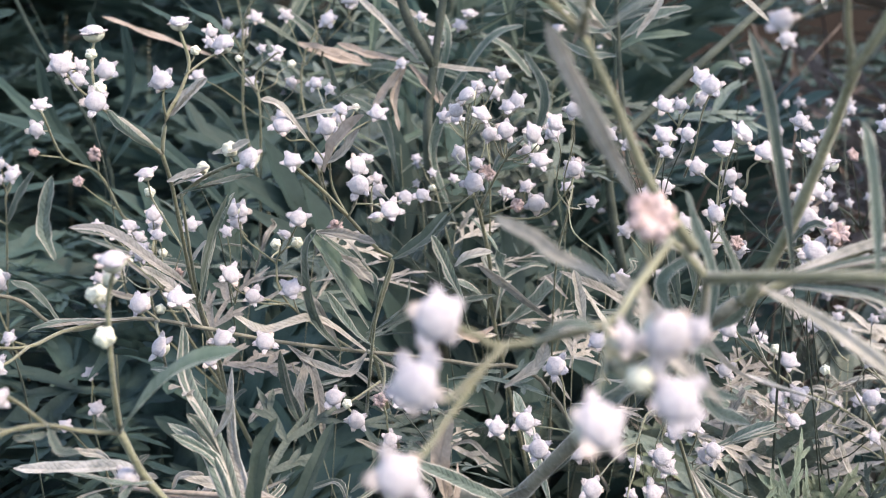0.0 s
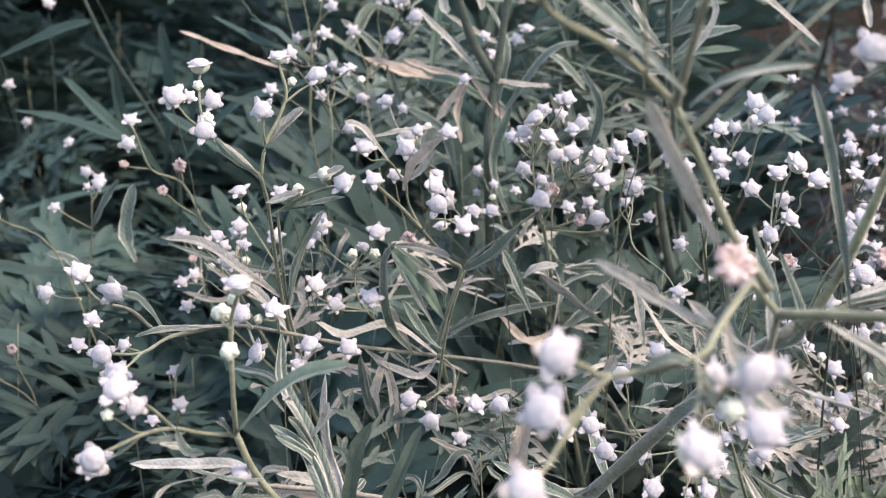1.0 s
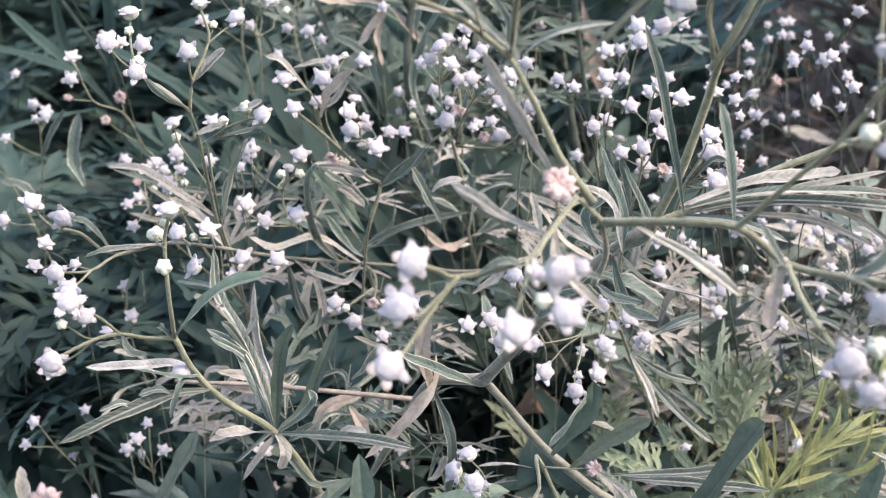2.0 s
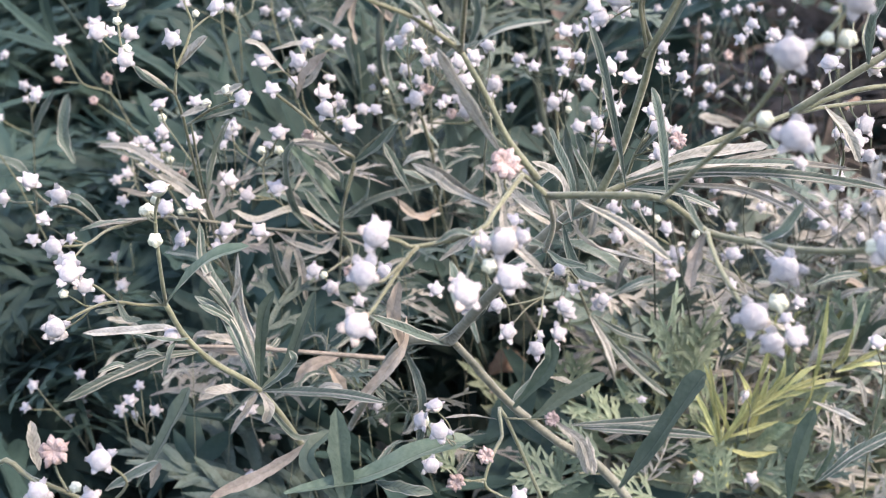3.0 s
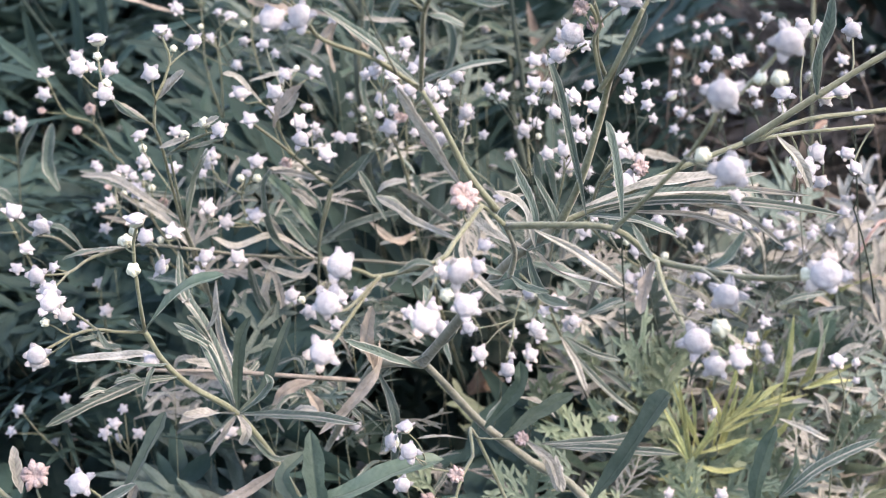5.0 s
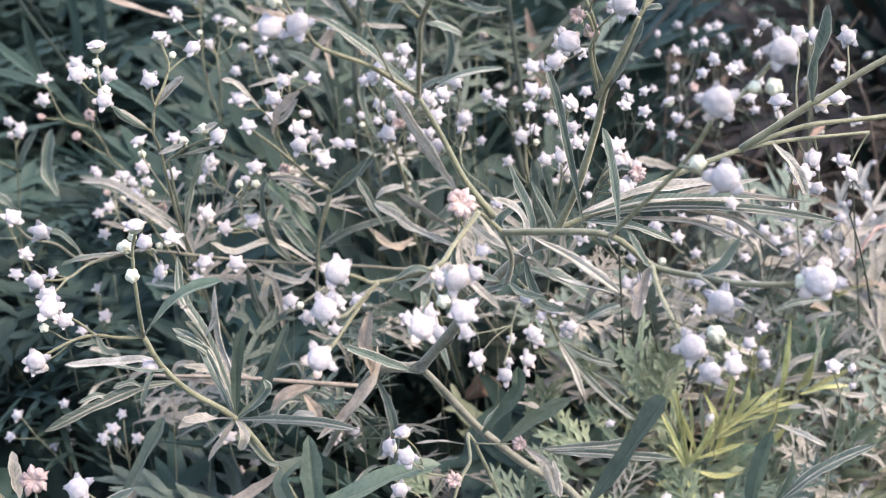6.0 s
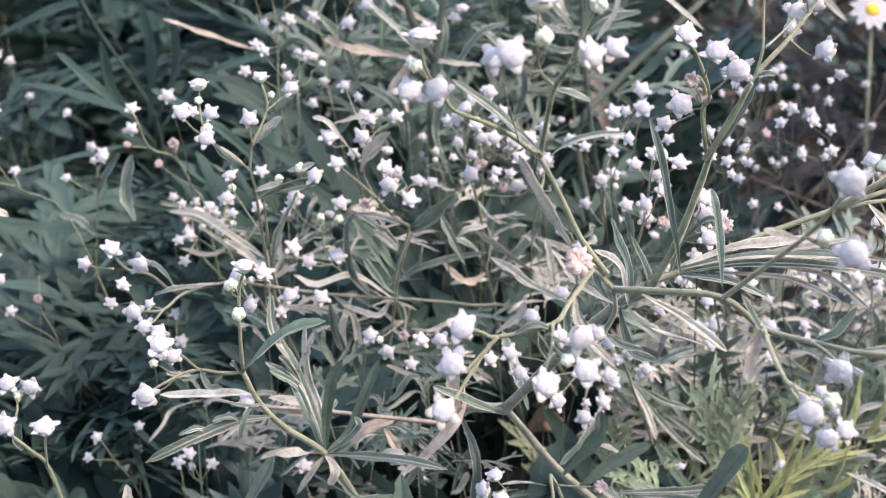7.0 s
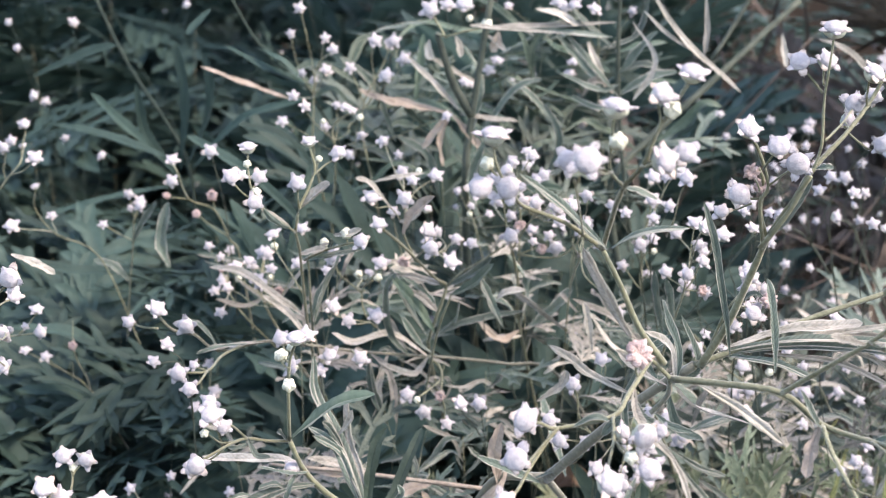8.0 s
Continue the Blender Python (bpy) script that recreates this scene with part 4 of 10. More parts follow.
    leaf(P, 1.4, (-3.96, 17.80, 51.57), (-3.82, 17.60, 51.65), (-3.45, 17.40, 51.79))
    leaf(P, 2.4, (-4.03, 19.20, 49.62), (-4.61, 19.40, 49.97), (-5.56, 20.00, 50.39), (-6.33, 20.40, 50.36), kind="pale")
    leaf(P, 2.2, (-4.03, 20.00, 48.72), (-4.58, 20.20, 49.38), (-5.15, 20.40, 49.69), kind="pale")
    h_p5 = head(P, -4.74, 19.40, 51.45, 0.85, up=0.6)
    h_p5b = head(P, -4.74, 19.60, 51.12, 0.6, kind="bud")
    stem(P, 0.4, (-4.03, 18.80, 50.30), (-4.45, 19.20, 50.80), (-4.69, 19.50, 51.06), h_p5)
    stem(P, 0.3, (-4.65, 19.50, 50.97), h_p5b)


plant_upright()


def plant_centre():
    P = plant("slender weed with forked stems, white heads and one orange withered head", 2.0, 25.0)
    h_b7 = head(P, -2.47, 19.77, 51.59, 1)
    h_b8 = head(P, -1.42, 19.31, 51.60, 1)
    h_b9 = head(P, -1.33, 18.59, 51.43, 1)
    h_b10 = head(P, -0.91, 19.38, 50.87, 1)
    h_p8 = head(P, -1.92, 19.92, 52.12, 1)
    h_p9 = head(P, -2.11, 24.09, 51.67, 1)
    h_p12 = head(P, -2.62, 24.92, 52.27, 0.8, up=0.6)
    h_p14 = head(P, -1.25, 22.19, 50.65, 0.85)
    h_p17 = head(P, -1.48, 22.47, 51.18, 0.85, up=0.6)
    h_c3 = head(P, -3.46, 19.34, 49.83, 1)
    h_c4 = head(P, -2.55, 19.79, 49.46, 1)
    h_p18 = head(P, -2.46, 20.19, 50.56, 1, up=0.6)
    h_p21 = head(P, -3.18, 19.67, 49.38, 0.85)
    h_p7 = head(P, -2.65, 20.00, 52.13, 1)
    h_p10 = head(P, -1.27, 22.50, 51.99, 0.95)
    h_p16 = head(P, -2.00, 21.87, 50.03, 0.8, kind="dry")
    h_p15 = head(P, -0.76, 22.20, 50.51, 0.9)
    h_p19 = head(P, -3.07, 21.82, 49.74, 0.7, kind="bud")
    h_bd8 = head(P, -2.56, 20.80, 50.01, 0.65, kind="bud")
    h_p18b = head(P, -2.73, 20.50, 50.22, 0.7, kind="far")
    h_bd9 = head(P, -1.90, 20.20, 51.97, 0.6, kind="far")
    h_bd10 = head(P, -1.66, 22.60, 52.09, 0.5, kind="bud")
    h_p20 = head(P, -3.55, 21.00, 50.51, 0.9)
    h_p20b = head(P, -3.66, 21.20, 50.26, 0.7, kind="far")
    h_p8b = head(P, -1.78, 21.00, 52.26, 0.7, kind="far")
    h_bd11 = head(P, -1.21, 21.00, 51.08, 0.6, kind="far")
    h_p12b = head(P, -2.16, 23.00, 52.37, 0.6, kind="far")
    stem(P, 0.85, (-0.91, 25.00, 43.95), (-1.37, 22.50, 47.40), (-1.39, 22.20, 47.97), (-1.20, 22.00, 48.68), (-0.99, 21.97, 49.39), (-1.25, 21.80, 49.65), (-1.70, 21.00, 50.41), (-2.03, 20.40, 50.95), h_b7)
    stem(P, 0.5, (-0.99, 21.97, 49.39), (-0.64, 21.80, 49.81), (-0.03, 21.40, 50.34), (0.44, 21.20, 50.78))
    stem(P, 0.4, (-1.70, 21.00, 50.41), (-1.53, 20.40, 50.77), h_b9)
    stem(P, 0.4, (-1.53, 20.40, 50.77), (-1.19, 20.20, 50.79), h_b10)
    stem(P, 0.4, (-1.58, 20.50, 50.69), h_b8)
    stem(P, 0.4, (-1.19, 20.20, 50.79), (-1.02, 21.50, 50.58), h_p14)
    stem(P, 0.35, (-1.14, 20.40, 50.76), h_p15)
    stem(P, 0.35, (-1.75, 21.00, 50.46), h_p16)
    stem(P, 0.35, (-1.27, 20.60, 50.57), h_bd11)
    stem(P, 0.5, (-1.70, 21.00, 50.41), (-1.94, 20.80, 50.97), (-1.94, 20.40, 51.57), h_p8)
    stem(P, 0.4, (-1.95, 20.60, 51.30), (-2.24, 20.20, 51.84), (-2.54, 20.00, 51.89), h_p7)
    stem(P, 0.4, (-1.93, 20.60, 51.59), (-1.76, 22.00, 51.70), h_p10)
    stem(P, 0.4, (-1.92, 20.50, 51.61), (-2.01, 22.50, 51.61), h_p9)
    stem(P, 0.3, (-1.93, 20.40, 51.68), h_bd9)
    stem(P, 0.3, (-2.01, 22.50, 51.61), h_p8b)
    stem(P, 0.3, (-1.77, 22.20, 51.78), h_bd10)
    stem(P, 0.4, (-2.01, 22.50, 51.61), (-2.38, 24.00, 51.96), h_p12)
    stem(P, 0.3, (-2.38, 24.00, 51.96), h_p12b)
    stem(P, 0.4, (-2.01, 22.50, 51.61), (-1.46, 22.50, 51.23), h_p17)
    stem(P, 0.5, (-1.70, 22.00, 47.66), (-2.74, 20.80, 48.91), (-2.93, 20.80, 49.64), (-2.72, 20.60, 49.99), h_p18)
    stem(P, 0.4, (-2.86, 20.70, 49.72), h_p19)
    stem(P, 0.35, (-2.75, 20.60, 49.95), h_bd8)
    stem(P, 0.3, (-2.85, 20.70, 49.84), h_p18b)
    stem(P, 0.4, (-2.74, 20.80, 48.91), (-3.42, 20.00, 49.35), h_c3)
    stem(P, 0.4, (-2.55, 21.00, 48.59), (-2.58, 20.40, 49.03), h_c4)
    stem(P, 0.4, (-2.74, 20.80, 48.91), (-3.10, 20.00, 49.17), h_p21)
    stem(P, 0.4, (-2.93, 20.80, 49.64), (-3.50, 21.00, 50.07), h_p20)
    stem(P, 0.3, (-3.45, 21.00, 50.07), h_p20b)
    leaf(P, 2.4, (-1.44, 22.00, 48.10), (-1.85, 21.40, 49.07), (-2.32, 20.80, 50.28), fold=0.5)
    leaf(P, 2.2, (-1.38, 21.80, 49.25), (-1.81, 21.40, 49.92), (-2.31, 21.20, 50.11), kind="pale")
    leaf(P, 2.2, (-1.39, 21.80, 49.00), (-1.71, 21.40, 49.37), (-2.09, 21.20, 49.74), kind="pale")
    leaf(P, 2.6, (-0.99, 21.97, 49.39), (-0.40, 21.60, 49.84), (0.08, 21.20, 50.39))
    leaf(P, 1.9, (-1.30, 22.00, 48.62), (-1.39, 21.80, 49.18), (-2.29, 21.60, 50.00))
    leaf(P, 2.3, (-2.06, 20.40, 51.46), (-1.76, 20.20, 51.61), (-1.42, 20.10, 52.07), kind="pale")
    leaf(P, 1.8, (-2.24, 20.20, 51.84), (-2.67, 20.00, 52.44), (-2.99, 20.00, 52.56), kind="pale")
    leaf(P, 2.2, (-1.39, 22.20, 47.97), (-0.81, 22.00, 48.48), (-0.67, 21.80, 49.17))
    leaf(P, 2.4, (-1.41, 22.40, 47.90), (-0.46, 22.40, 48.34), (0.91, 22.40, 48.63))
    leaf(P, 1.5, (-2.69, 22.00, 51.96), (-2.21, 22.00, 52.07), (-1.51, 22.00, 52.17), kind="pale")


plant_centre()


def plant_bushy():
    P = plant("bushy weed with clustered white heads on short stalks", 4.0, 27.0)
    h_k7 = head(P, 0.33, 21.06, 52.49, 1.0)
    h_k8 = head(P, 1.33, 19.67, 52.05, 1.0)
    h_p30 = head(P, 0.23, 23.36, 51.12, 1.0)
    h_p32 = head(P, 0.92, 19.89, 52.07, 1.0)
    h_h1 = head(P, 1.54, 21.38, 50.58, 1.0)
    h_p29 = head(P, -0.40, 28.25, 50.09, 1.0)
    h_k9 = head(P, 2.17, 21.10, 51.23, 1.0)
    h_d0 = head(P, 0.55, 20.50, 52.24, 1)
    h_d1 = head(P, 0.90, 21.00, 52.85, 0.8)
    h_d2 = head(P, 1.03, 21.00, 52.31, 0.85)
    h_d3 = head(P, 0.70, 20.60, 51.90, 0.85)
    h_d4 = head(P, 0.92, 20.40, 51.96, 0.8)
    h_d5 = head(P, 0.44, 20.60, 51.09, 1.05)
    h_d6 = head(P, 0.98, 21.00, 50.85, 0.6, kind="far")
    h_d7 = head(P, 0.15, 21.30, 52.20, 0.8)
    h_d8 = head(P, 1.52, 20.40, 51.49, 0.95)
    h_d9 = head(P, 1.69, 20.00, 52.02, 0.8)
    h_d10 = head(P, 0.82, 21.60, 52.48, 0.7, kind="far")
    h_d11 = head(P, 1.37, 21.30, 50.89, 0.7, kind="far")
    h_d12 = head(P, -0.68, 27.00, 50.42, 0.6, kind="far")
    h_d13 = head(P, 0.50, 21.20, 52.63, 0.6, kind="far")
    h_d14 = head(P, -0.05, 21.80, 52.03, 0.7, kind="far")
    h_d20 = head(P, 0.65, 21.00, 51.21, 0.7, kind="dry")
    h_d21 = head(P, 1.22, 21.40, 50.54, 0.75, kind="dry")
    h_d22 = head(P, -0.34, 27.00, 49.76, 0.5, kind="bud")
    h_d23 = head(P, 1.45, 20.60, 51.68, 0.5, kind="bud")
    stem(P, 0.95, (2.35, 27.00, 40.96), (0.95, 24.00, 47.52), (0.81, 23.00, 49.04), (0.56, 22.00, 50.32), (0.44, 21.50, 50.71))
    stem(P, 0.5, (0.50, 21.60, 50.54), (0.36, 21.40, 51.19), (0.30, 21.20, 51.93), h_k7)
    stem(P, 0.5, (0.56, 22.00, 50.32), (0.91, 21.40, 51.18), (1.12, 20.60, 51.69), h_k8)
    stem(P, 0.35, (0.33, 21.30, 51.68), h_d0)
    stem(P, 0.35, (0.33, 21.30, 51.68), h_d7)
    stem(P, 0.35, (0.33, 21.30, 51.68), h_d1)
    stem(P, 0.35, (0.33, 21.30, 51.68), h_d13)
    stem(P, 0.35, (0.33, 21.30, 51.68), h_d10)
    stem(P, 0.35, (1.00, 21.20, 51.36), h_d2)
    stem(P, 0.35, (1.00, 21.20, 51.36), h_d3)
    stem(P, 0.35, (1.00, 21.20, 51.36), h_d4)
    stem(P, 0.35, (1.00, 21.20, 51.36), h_p32)
    stem(P, 0.35, (1.00, 21.20, 51.36), h_d9)
    stem(P, 0.35, (1.00, 21.20, 51.36), h_d23)
    stem(P, 0.4, (0.56, 22.00, 50.32), h_d5)
    stem(P, 0.35, (0.48, 21.60, 50.66), h_d20)
    stem(P, 0.35, (0.36, 21.40, 51.19), h_p30)
    stem(P, 0.45, (0.68, 22.00, 50.20), (1.27, 21.80, 50.48), h_h1)
    stem(P, 0.35, (1.15, 21.80, 50.44), h_d21)
    stem(P, 0.35, (1.03, 21.80, 50.39), h_d6)
    stem(P, 0.35, (1.27, 21.80, 50.48), h_d11)
    stem(P, 0.4, (1.13, 21.00, 51.37), h_d8)
    stem(P, 0.45, (0.68, 22.00, 50.20), (1.61, 21.60, 50.28), (2.06, 21.20, 50.84), h_k9)
    stem(P, 0.3, (0.33, 21.30, 51.68), h_d14)
    stem(P, 0.5, (0.18, 27.00, 47.91), (-0.21, 27.50, 49.43), (-0.38, 28.00, 49.91), h_p29)
    stem(P, 0.35, (-0.28, 27.60, 49.63), h_d12)
    stem(P, 0.35, (-0.24, 27.50, 49.50), h_d22)
    leaf(P, 2.8, (0.95, 24.00, 47.52), (0.56, 23.60, 48.34), (-0.08, 23.20, 48.74))
    leaf(P, 3.0, (0.95, 24.00, 47.52), (0.41, 23.60, 47.39), (-0.22, 23.20, 48.08), kind="dead")
    leaf(P, 3.2, (0.95, 24.00, 47.52), (1.07, 23.20, 48.98), (0.45, 22.80, 50.00))
    leaf(P, 3.6, (1.08, 24.00, 47.51), (1.74, 24.00, 48.05), (2.27, 24.00, 48.72))
    leaf(P, 3.2, (1.02, 25.00, 45.72), (1.22, 24.40, 47.09), (1.48, 24.00, 47.92))
    leaf(P, 2.4, (2.32, 23.00, 47.68), (1.29, 22.60, 48.62), (0.55, 22.40, 49.22), kind="pale", fold=0.6)


plant_bushy()


def plant_right():
    P = plant("weed with leaning stem, white heads and long grey-green leaves", 9.0, 24.0)
    h_k10 = head(P, 4.40, 21.82, 52.69, 1.0)
    h_k11 = head(P, 3.68, 21.22, 51.79, 1.0)
    h_k12 = head(P, 3.90, 17.90, 51.14, 1.0)
    h_k13 = head(P, 4.19, 18.85, 51.94, 1.0, up=0.7)
    h_v7 = head(P, 4.18, 19.26, 50.41, 1.0)
    h_v9 = head(P, 3.94, 16.66, 52.50, 1.0)
    h_v11 = head(P, 4.48, 15.15, 52.03, 1.0)
    h_k16 = head(P, 5.13, 17.31, 50.65, 1.0)
    h_v1 = head(P, 3.98, 19.00, 52.87, 1.0)
    h_E0 = head(P, 4.34, 21.50, 52.39, 0.95)
    h_E1 = head(P, 3.72, 21.50, 52.26, 0.9)
    h_E2 = head(P, 4.00, 21.50, 52.27, 0.7, kind="far")
    h_E3 = head(P, 3.93, 19.50, 51.54, 0.9)
    h_E4 = head(P, 4.47, 17.50, 52.10, 0.95)
    h_E5 = head(P, 4.24, 18.00, 51.38, 0.8)
    h_E6 = head(P, 3.77, 19.50, 50.64, 0.9)
    h_E7 = head(P, 3.70, 21.00, 50.94, 0.8)
    h_E8 = head(P, 3.39, 20.80, 50.85, 1)
    h_E9 = head(P, 4.75, 16.50, 51.63, 0.8)
    h_E10 = head(P, 4.73, 16.20, 51.45, 1)
    h_E11 = head(P, 4.76, 15.80, 51.08, 1.1)
    h_E12 = head(P, 4.22, 18.50, 51.58, 0.8)
    h_E13 = head(P, 3.20, 22.00, 49.95, 0.7, kind="far")
    h_v12 = head(P, 5.06, 15.85, 51.33, 0.95, kind="dry")
    h_E20 = head(P, 4.40, 18.60, 50.54, 0.7, kind="dry")
    h_E21 = head(P, 3.74, 21.00, 50.64, 0.55, kind="bud")
    h_E22 = head(P, 5.10, 16.00, 51.22, 0.7, kind="dry")
    stem(P, 0.6, (3.62, 21.50, 49.40), (3.53, 21.40, 50.64), (3.65, 21.30, 51.43), h_k11)
    stem(P, 0.4, (3.56, 21.40, 51.00), (3.98, 21.50, 51.90), h_k10)
    stem(P, 0.35, (3.98, 21.50, 51.90), h_E0)
    stem(P, 0.35, (3.98, 21.50, 51.90), h_E2)
    stem(P, 0.35, (3.98, 21.50, 51.90), h_E1)
    stem(P, 0.6, (3.96, 21.00, 47.43), (3.94, 19.60, 49.13), (4.01, 18.60, 50.55), h_k12)
    stem(P, 0.4, (4.04, 18.50, 50.73), (4.13, 18.80, 51.35), h_k13)
    stem(P, 0.35, (4.03, 18.60, 50.55), h_E6)
    stem(P, 0.35, (4.03, 18.60, 50.55), h_E20)
    stem(P, 0.35, (4.03, 18.60, 50.55), h_E5)
    stem(P, 0.35, (4.03, 18.60, 50.55), h_v7)
    stem(P, 0.4, (4.14, 18.80, 51.35), h_E3)
    stem(P, 0.35, (4.14, 18.80, 51.35), h_E12)
    stem(P, 0.4, (4.13, 18.50, 51.21), h_E4)
    stem(P, 0.4, (3.62, 21.50, 49.40), h_E8)
    stem(P, 0.35, (3.62, 21.50, 49.77), h_E7)
    stem(P, 0.3, (3.54, 21.40, 50.40), h_E21)
    stem(P, 0.35, (3.62, 21.50, 49.52), h_E13)
    stem(P, 0.6, (4.22, 17.00, 49.75), (4.36, 16.20, 50.99), (4.62, 16.20, 51.37), h_E9)
    stem(P, 0.4, (4.45, 16.20, 51.09), h_E10)
    stem(P, 0.4, (4.38, 16.30, 50.87), h_E11)
    stem(P, 0.4, (4.04, 18.50, 50.84), h_v9)
    stem(P, 0.4, (4.36, 16.20, 50.99), h_v11)
    stem(P, 0.4, (4.36, 16.20, 50.95), h_v12)
    stem(P, 0.35, (4.58, 16.20, 51.18), h_E22)
    stem(P, 0.4, (4.49, 16.20, 51.18), h_k16)
    stem(P, 0.4, (3.83, 20.00, 51.30), h_v1)
    leaf(P, 2.2, (3.89, 20.00, 49.00), (3.64, 19.60, 49.94), (3.49, 19.40, 50.73))
    leaf(P, 2.2, (4.01, 19.40, 49.31), (3.82, 19.00, 50.22), (3.65, 18.80, 50.72))
    leaf(P, 1.6, (4.38, 16.30, 50.87), (4.72, 16.00, 51.38), (4.93, 15.90, 51.40))
    leaf(P, 2.6, (3.82, 21.00, 48.19), (2.98, 21.00, 48.95), (1.93, 21.00, 49.46), kind="pale")
    leaf(P, 2.4, (3.71, 21.00, 47.81), (2.83, 20.60, 48.47), (2.21, 20.20, 49.45), kind="pale")
    leaf(P, 2.2, (2.31, 20.00, 48.56), (2.19, 20.00, 49.28), (2.08, 20.00, 49.75), kind="pale")


plant_right()


def plant_near():
    P = plant("forked olive weed stem close by with large white heads", 9.5, 17.0)
    h_n1 = head(P, -0.07, 7.92, 52.59, 1.05)
    h_n2 = head(P, -0.20, 7.34, 52.33, 1.05)
    h_n3 = head(P, -0.32, 7.47, 51.66, 1.05)
    h_n6 = head(P, 1.33, 7.34, 52.66, 1.05)
    h_n12 = head(P, 0.47, 7.11, 56.10, 1.05)
    h_n13 = head(P, 1.38, 7.46, 56.02, 1.05)
    h_n4 = head(P, 0.89, 7.00, 52.20, 1.15)
    h_n5 = head(P, 1.39, 7.20, 52.28, 0.95)
    h_nb = head(P, 1.18, 7.29, 52.39, 0.55, kind="bud")
    h_nd = head(P, 1.50, 9.02, 53.03, 1.15, kind="dry")
    h_n6b = head(P, 1.15, 7.80, 52.48, 0.7)
    h_n5b = head(P, 1.57, 7.60, 52.59, 0.6)
    h_n11 = head(P, -0.52, 8.22, 56.13, 1, up=0.9)
    h_n17 = head(P, -0.33, 8.07, 55.52, 1.05)
    h_n17b = head(P, -0.67, 8.20, 55.49, 0.95)
    h_n14 = head(P, 0.80, 7.40, 56.64, 1, up=0.9)
    h_n15 = head(P, 1.74, 8.00, 56.93, 1, up=0.6)
    h_n16 = head(P, 1.37, 7.80, 56.72, 0.95, up=0.4)
    h_n12b = head(P, 0.31, 7.60, 55.98, 0.85)
    h_n13b = head(P, 1.69, 7.80, 56.03, 0.8)
    h_nb2 = head(P, 0.87, 7.60, 56.21, 0.7, kind="bud")
    h_nb3 = head(P, 1.52, 7.90, 56.52, 0.7, kind="bud")
    h_nb4 = head(P, -0.59, 8.20, 55.79, 0.6, kind="bud")
    stem(P, 0.66, (1.01, 9.50, 54.33), (0.45, 9.00, 54.83), (-0.13, 8.60, 55.16), h_n17)
    stem(P, 0.4, (-0.27, 8.50, 55.26), h_n17b)
    stem(P, 0.4, (-0.35, 8.40, 55.46), (-0.48, 8.30, 55.77), h_n11)
    stem(P, 0.35, (-0.46, 8.40, 55.60), h_nb4)
    stem(P, 0.7, (1.01, 9.50, 54.33), (1.04, 8.90, 54.97), (1.07, 8.30, 55.49), (1.23, 7.90, 55.88), (1.37, 7.90, 56.28), h_n15)
    stem(P, 0.5, (1.07, 8.30, 55.49), (0.85, 8.00, 55.78), (0.80, 7.60, 56.28), h_n14)
    stem(P, 0.4, (0.87, 8.00, 55.75), h_n12)
    stem(P, 0.4, (1.20, 7.90, 55.85), h_n13)
    stem(P, 0.4, (1.37, 7.90, 56.28), h_n16)
    stem(P, 0.3, (0.84, 7.80, 55.97), h_nb2)
    stem(P, 0.3, (1.41, 7.90, 56.38), h_nb3)
    stem(P, 0.35, (0.85, 8.00, 55.76), h_n12b)
    stem(P, 0.35, (1.23, 7.90, 55.91), h_n13b)
    stem(P, 0.35, (0.71, 9.20, 54.62), (0.53, 8.20, 55.24), (0.39, 7.60, 55.75))
    stem(P, 0.88, (1.95, 9.60, 52.64), (1.57, 9.60, 53.18), (1.31, 9.60, 53.74), (1.01, 9.50, 54.33))
    h_r6 = head(P, 5.30, 6.45, 52.75, 1.15, lean=-0.55)
    h_r4 = head(P, 4.33, 6.88, 52.39, 1.05, lean=-0.55)
    h_u1 = head(P, 4.16, 6.63, 51.65, 0.8, lean=-0.55)
    h_r3 = head(P, 3.99, 6.80, 51.88, 1.1, lean=-0.55)
    h_r3b = head(P, 4.31, 7.00, 51.94, 0.75, kind="bud")
    h_r1 = head(P, 4.07, 6.40, 54.82, 1.1, lean=-0.55)
    h_r2 = head(P, 4.21, 6.50, 53.97, 1.05)
    h_r2b = head(P, 3.98, 6.80, 54.06, 0.6, kind="bud")
    h_r2c = head(P, 4.31, 6.60, 53.65, 0.45)
    h_r1b = head(P, 4.59, 6.90, 54.85, 0.45, kind="bud")
    h_r1c = head(P, 4.83, 7.00, 54.82, 0.65, kind="bud")
    h_r1d = head(P, 4.84, 6.80, 55.26, 1.1)
    h_r3c = head(P, 4.64, 7.40, 51.34, 0.8)
    h_r6b = head(P, 5.17, 6.60, 52.70, 0.7, kind="bud")
    stem(P, 0.88, (2.33, 12.30, 50.67), (2.30, 11.00, 51.54), (2.07, 9.70, 52.38))
    stem(P, 0.88, (2.07, 9.70, 52.38), (2.68, 9.20, 52.53), (3.37, 8.80, 52.58), (3.88, 8.60, 52.22), (4.32, 8.00, 52.28), (4.73, 7.20, 52.46), h_r6)
    stem(P, 0.68, (2.07, 9.70, 52.38), (1.86, 9.60, 52.62), (1.67, 9.50, 52.81))
    stem(P, 0.7, (1.74, 9.50, 52.74), (1.37, 8.90, 52.50), (1.12, 8.50, 52.37), (0.40, 8.40, 52.24), (0.18, 8.20, 52.39), h_n1)
    stem(P, 0.55, (0.40, 8.40, 52.24), (0.10, 8.00, 52.08), (-0.04, 7.70, 52.09), h_n2)
    stem(P, 0.55, (0.31, 8.30, 52.19), (-0.01, 7.90, 51.87), (-0.17, 7.60, 51.75), h_n3)
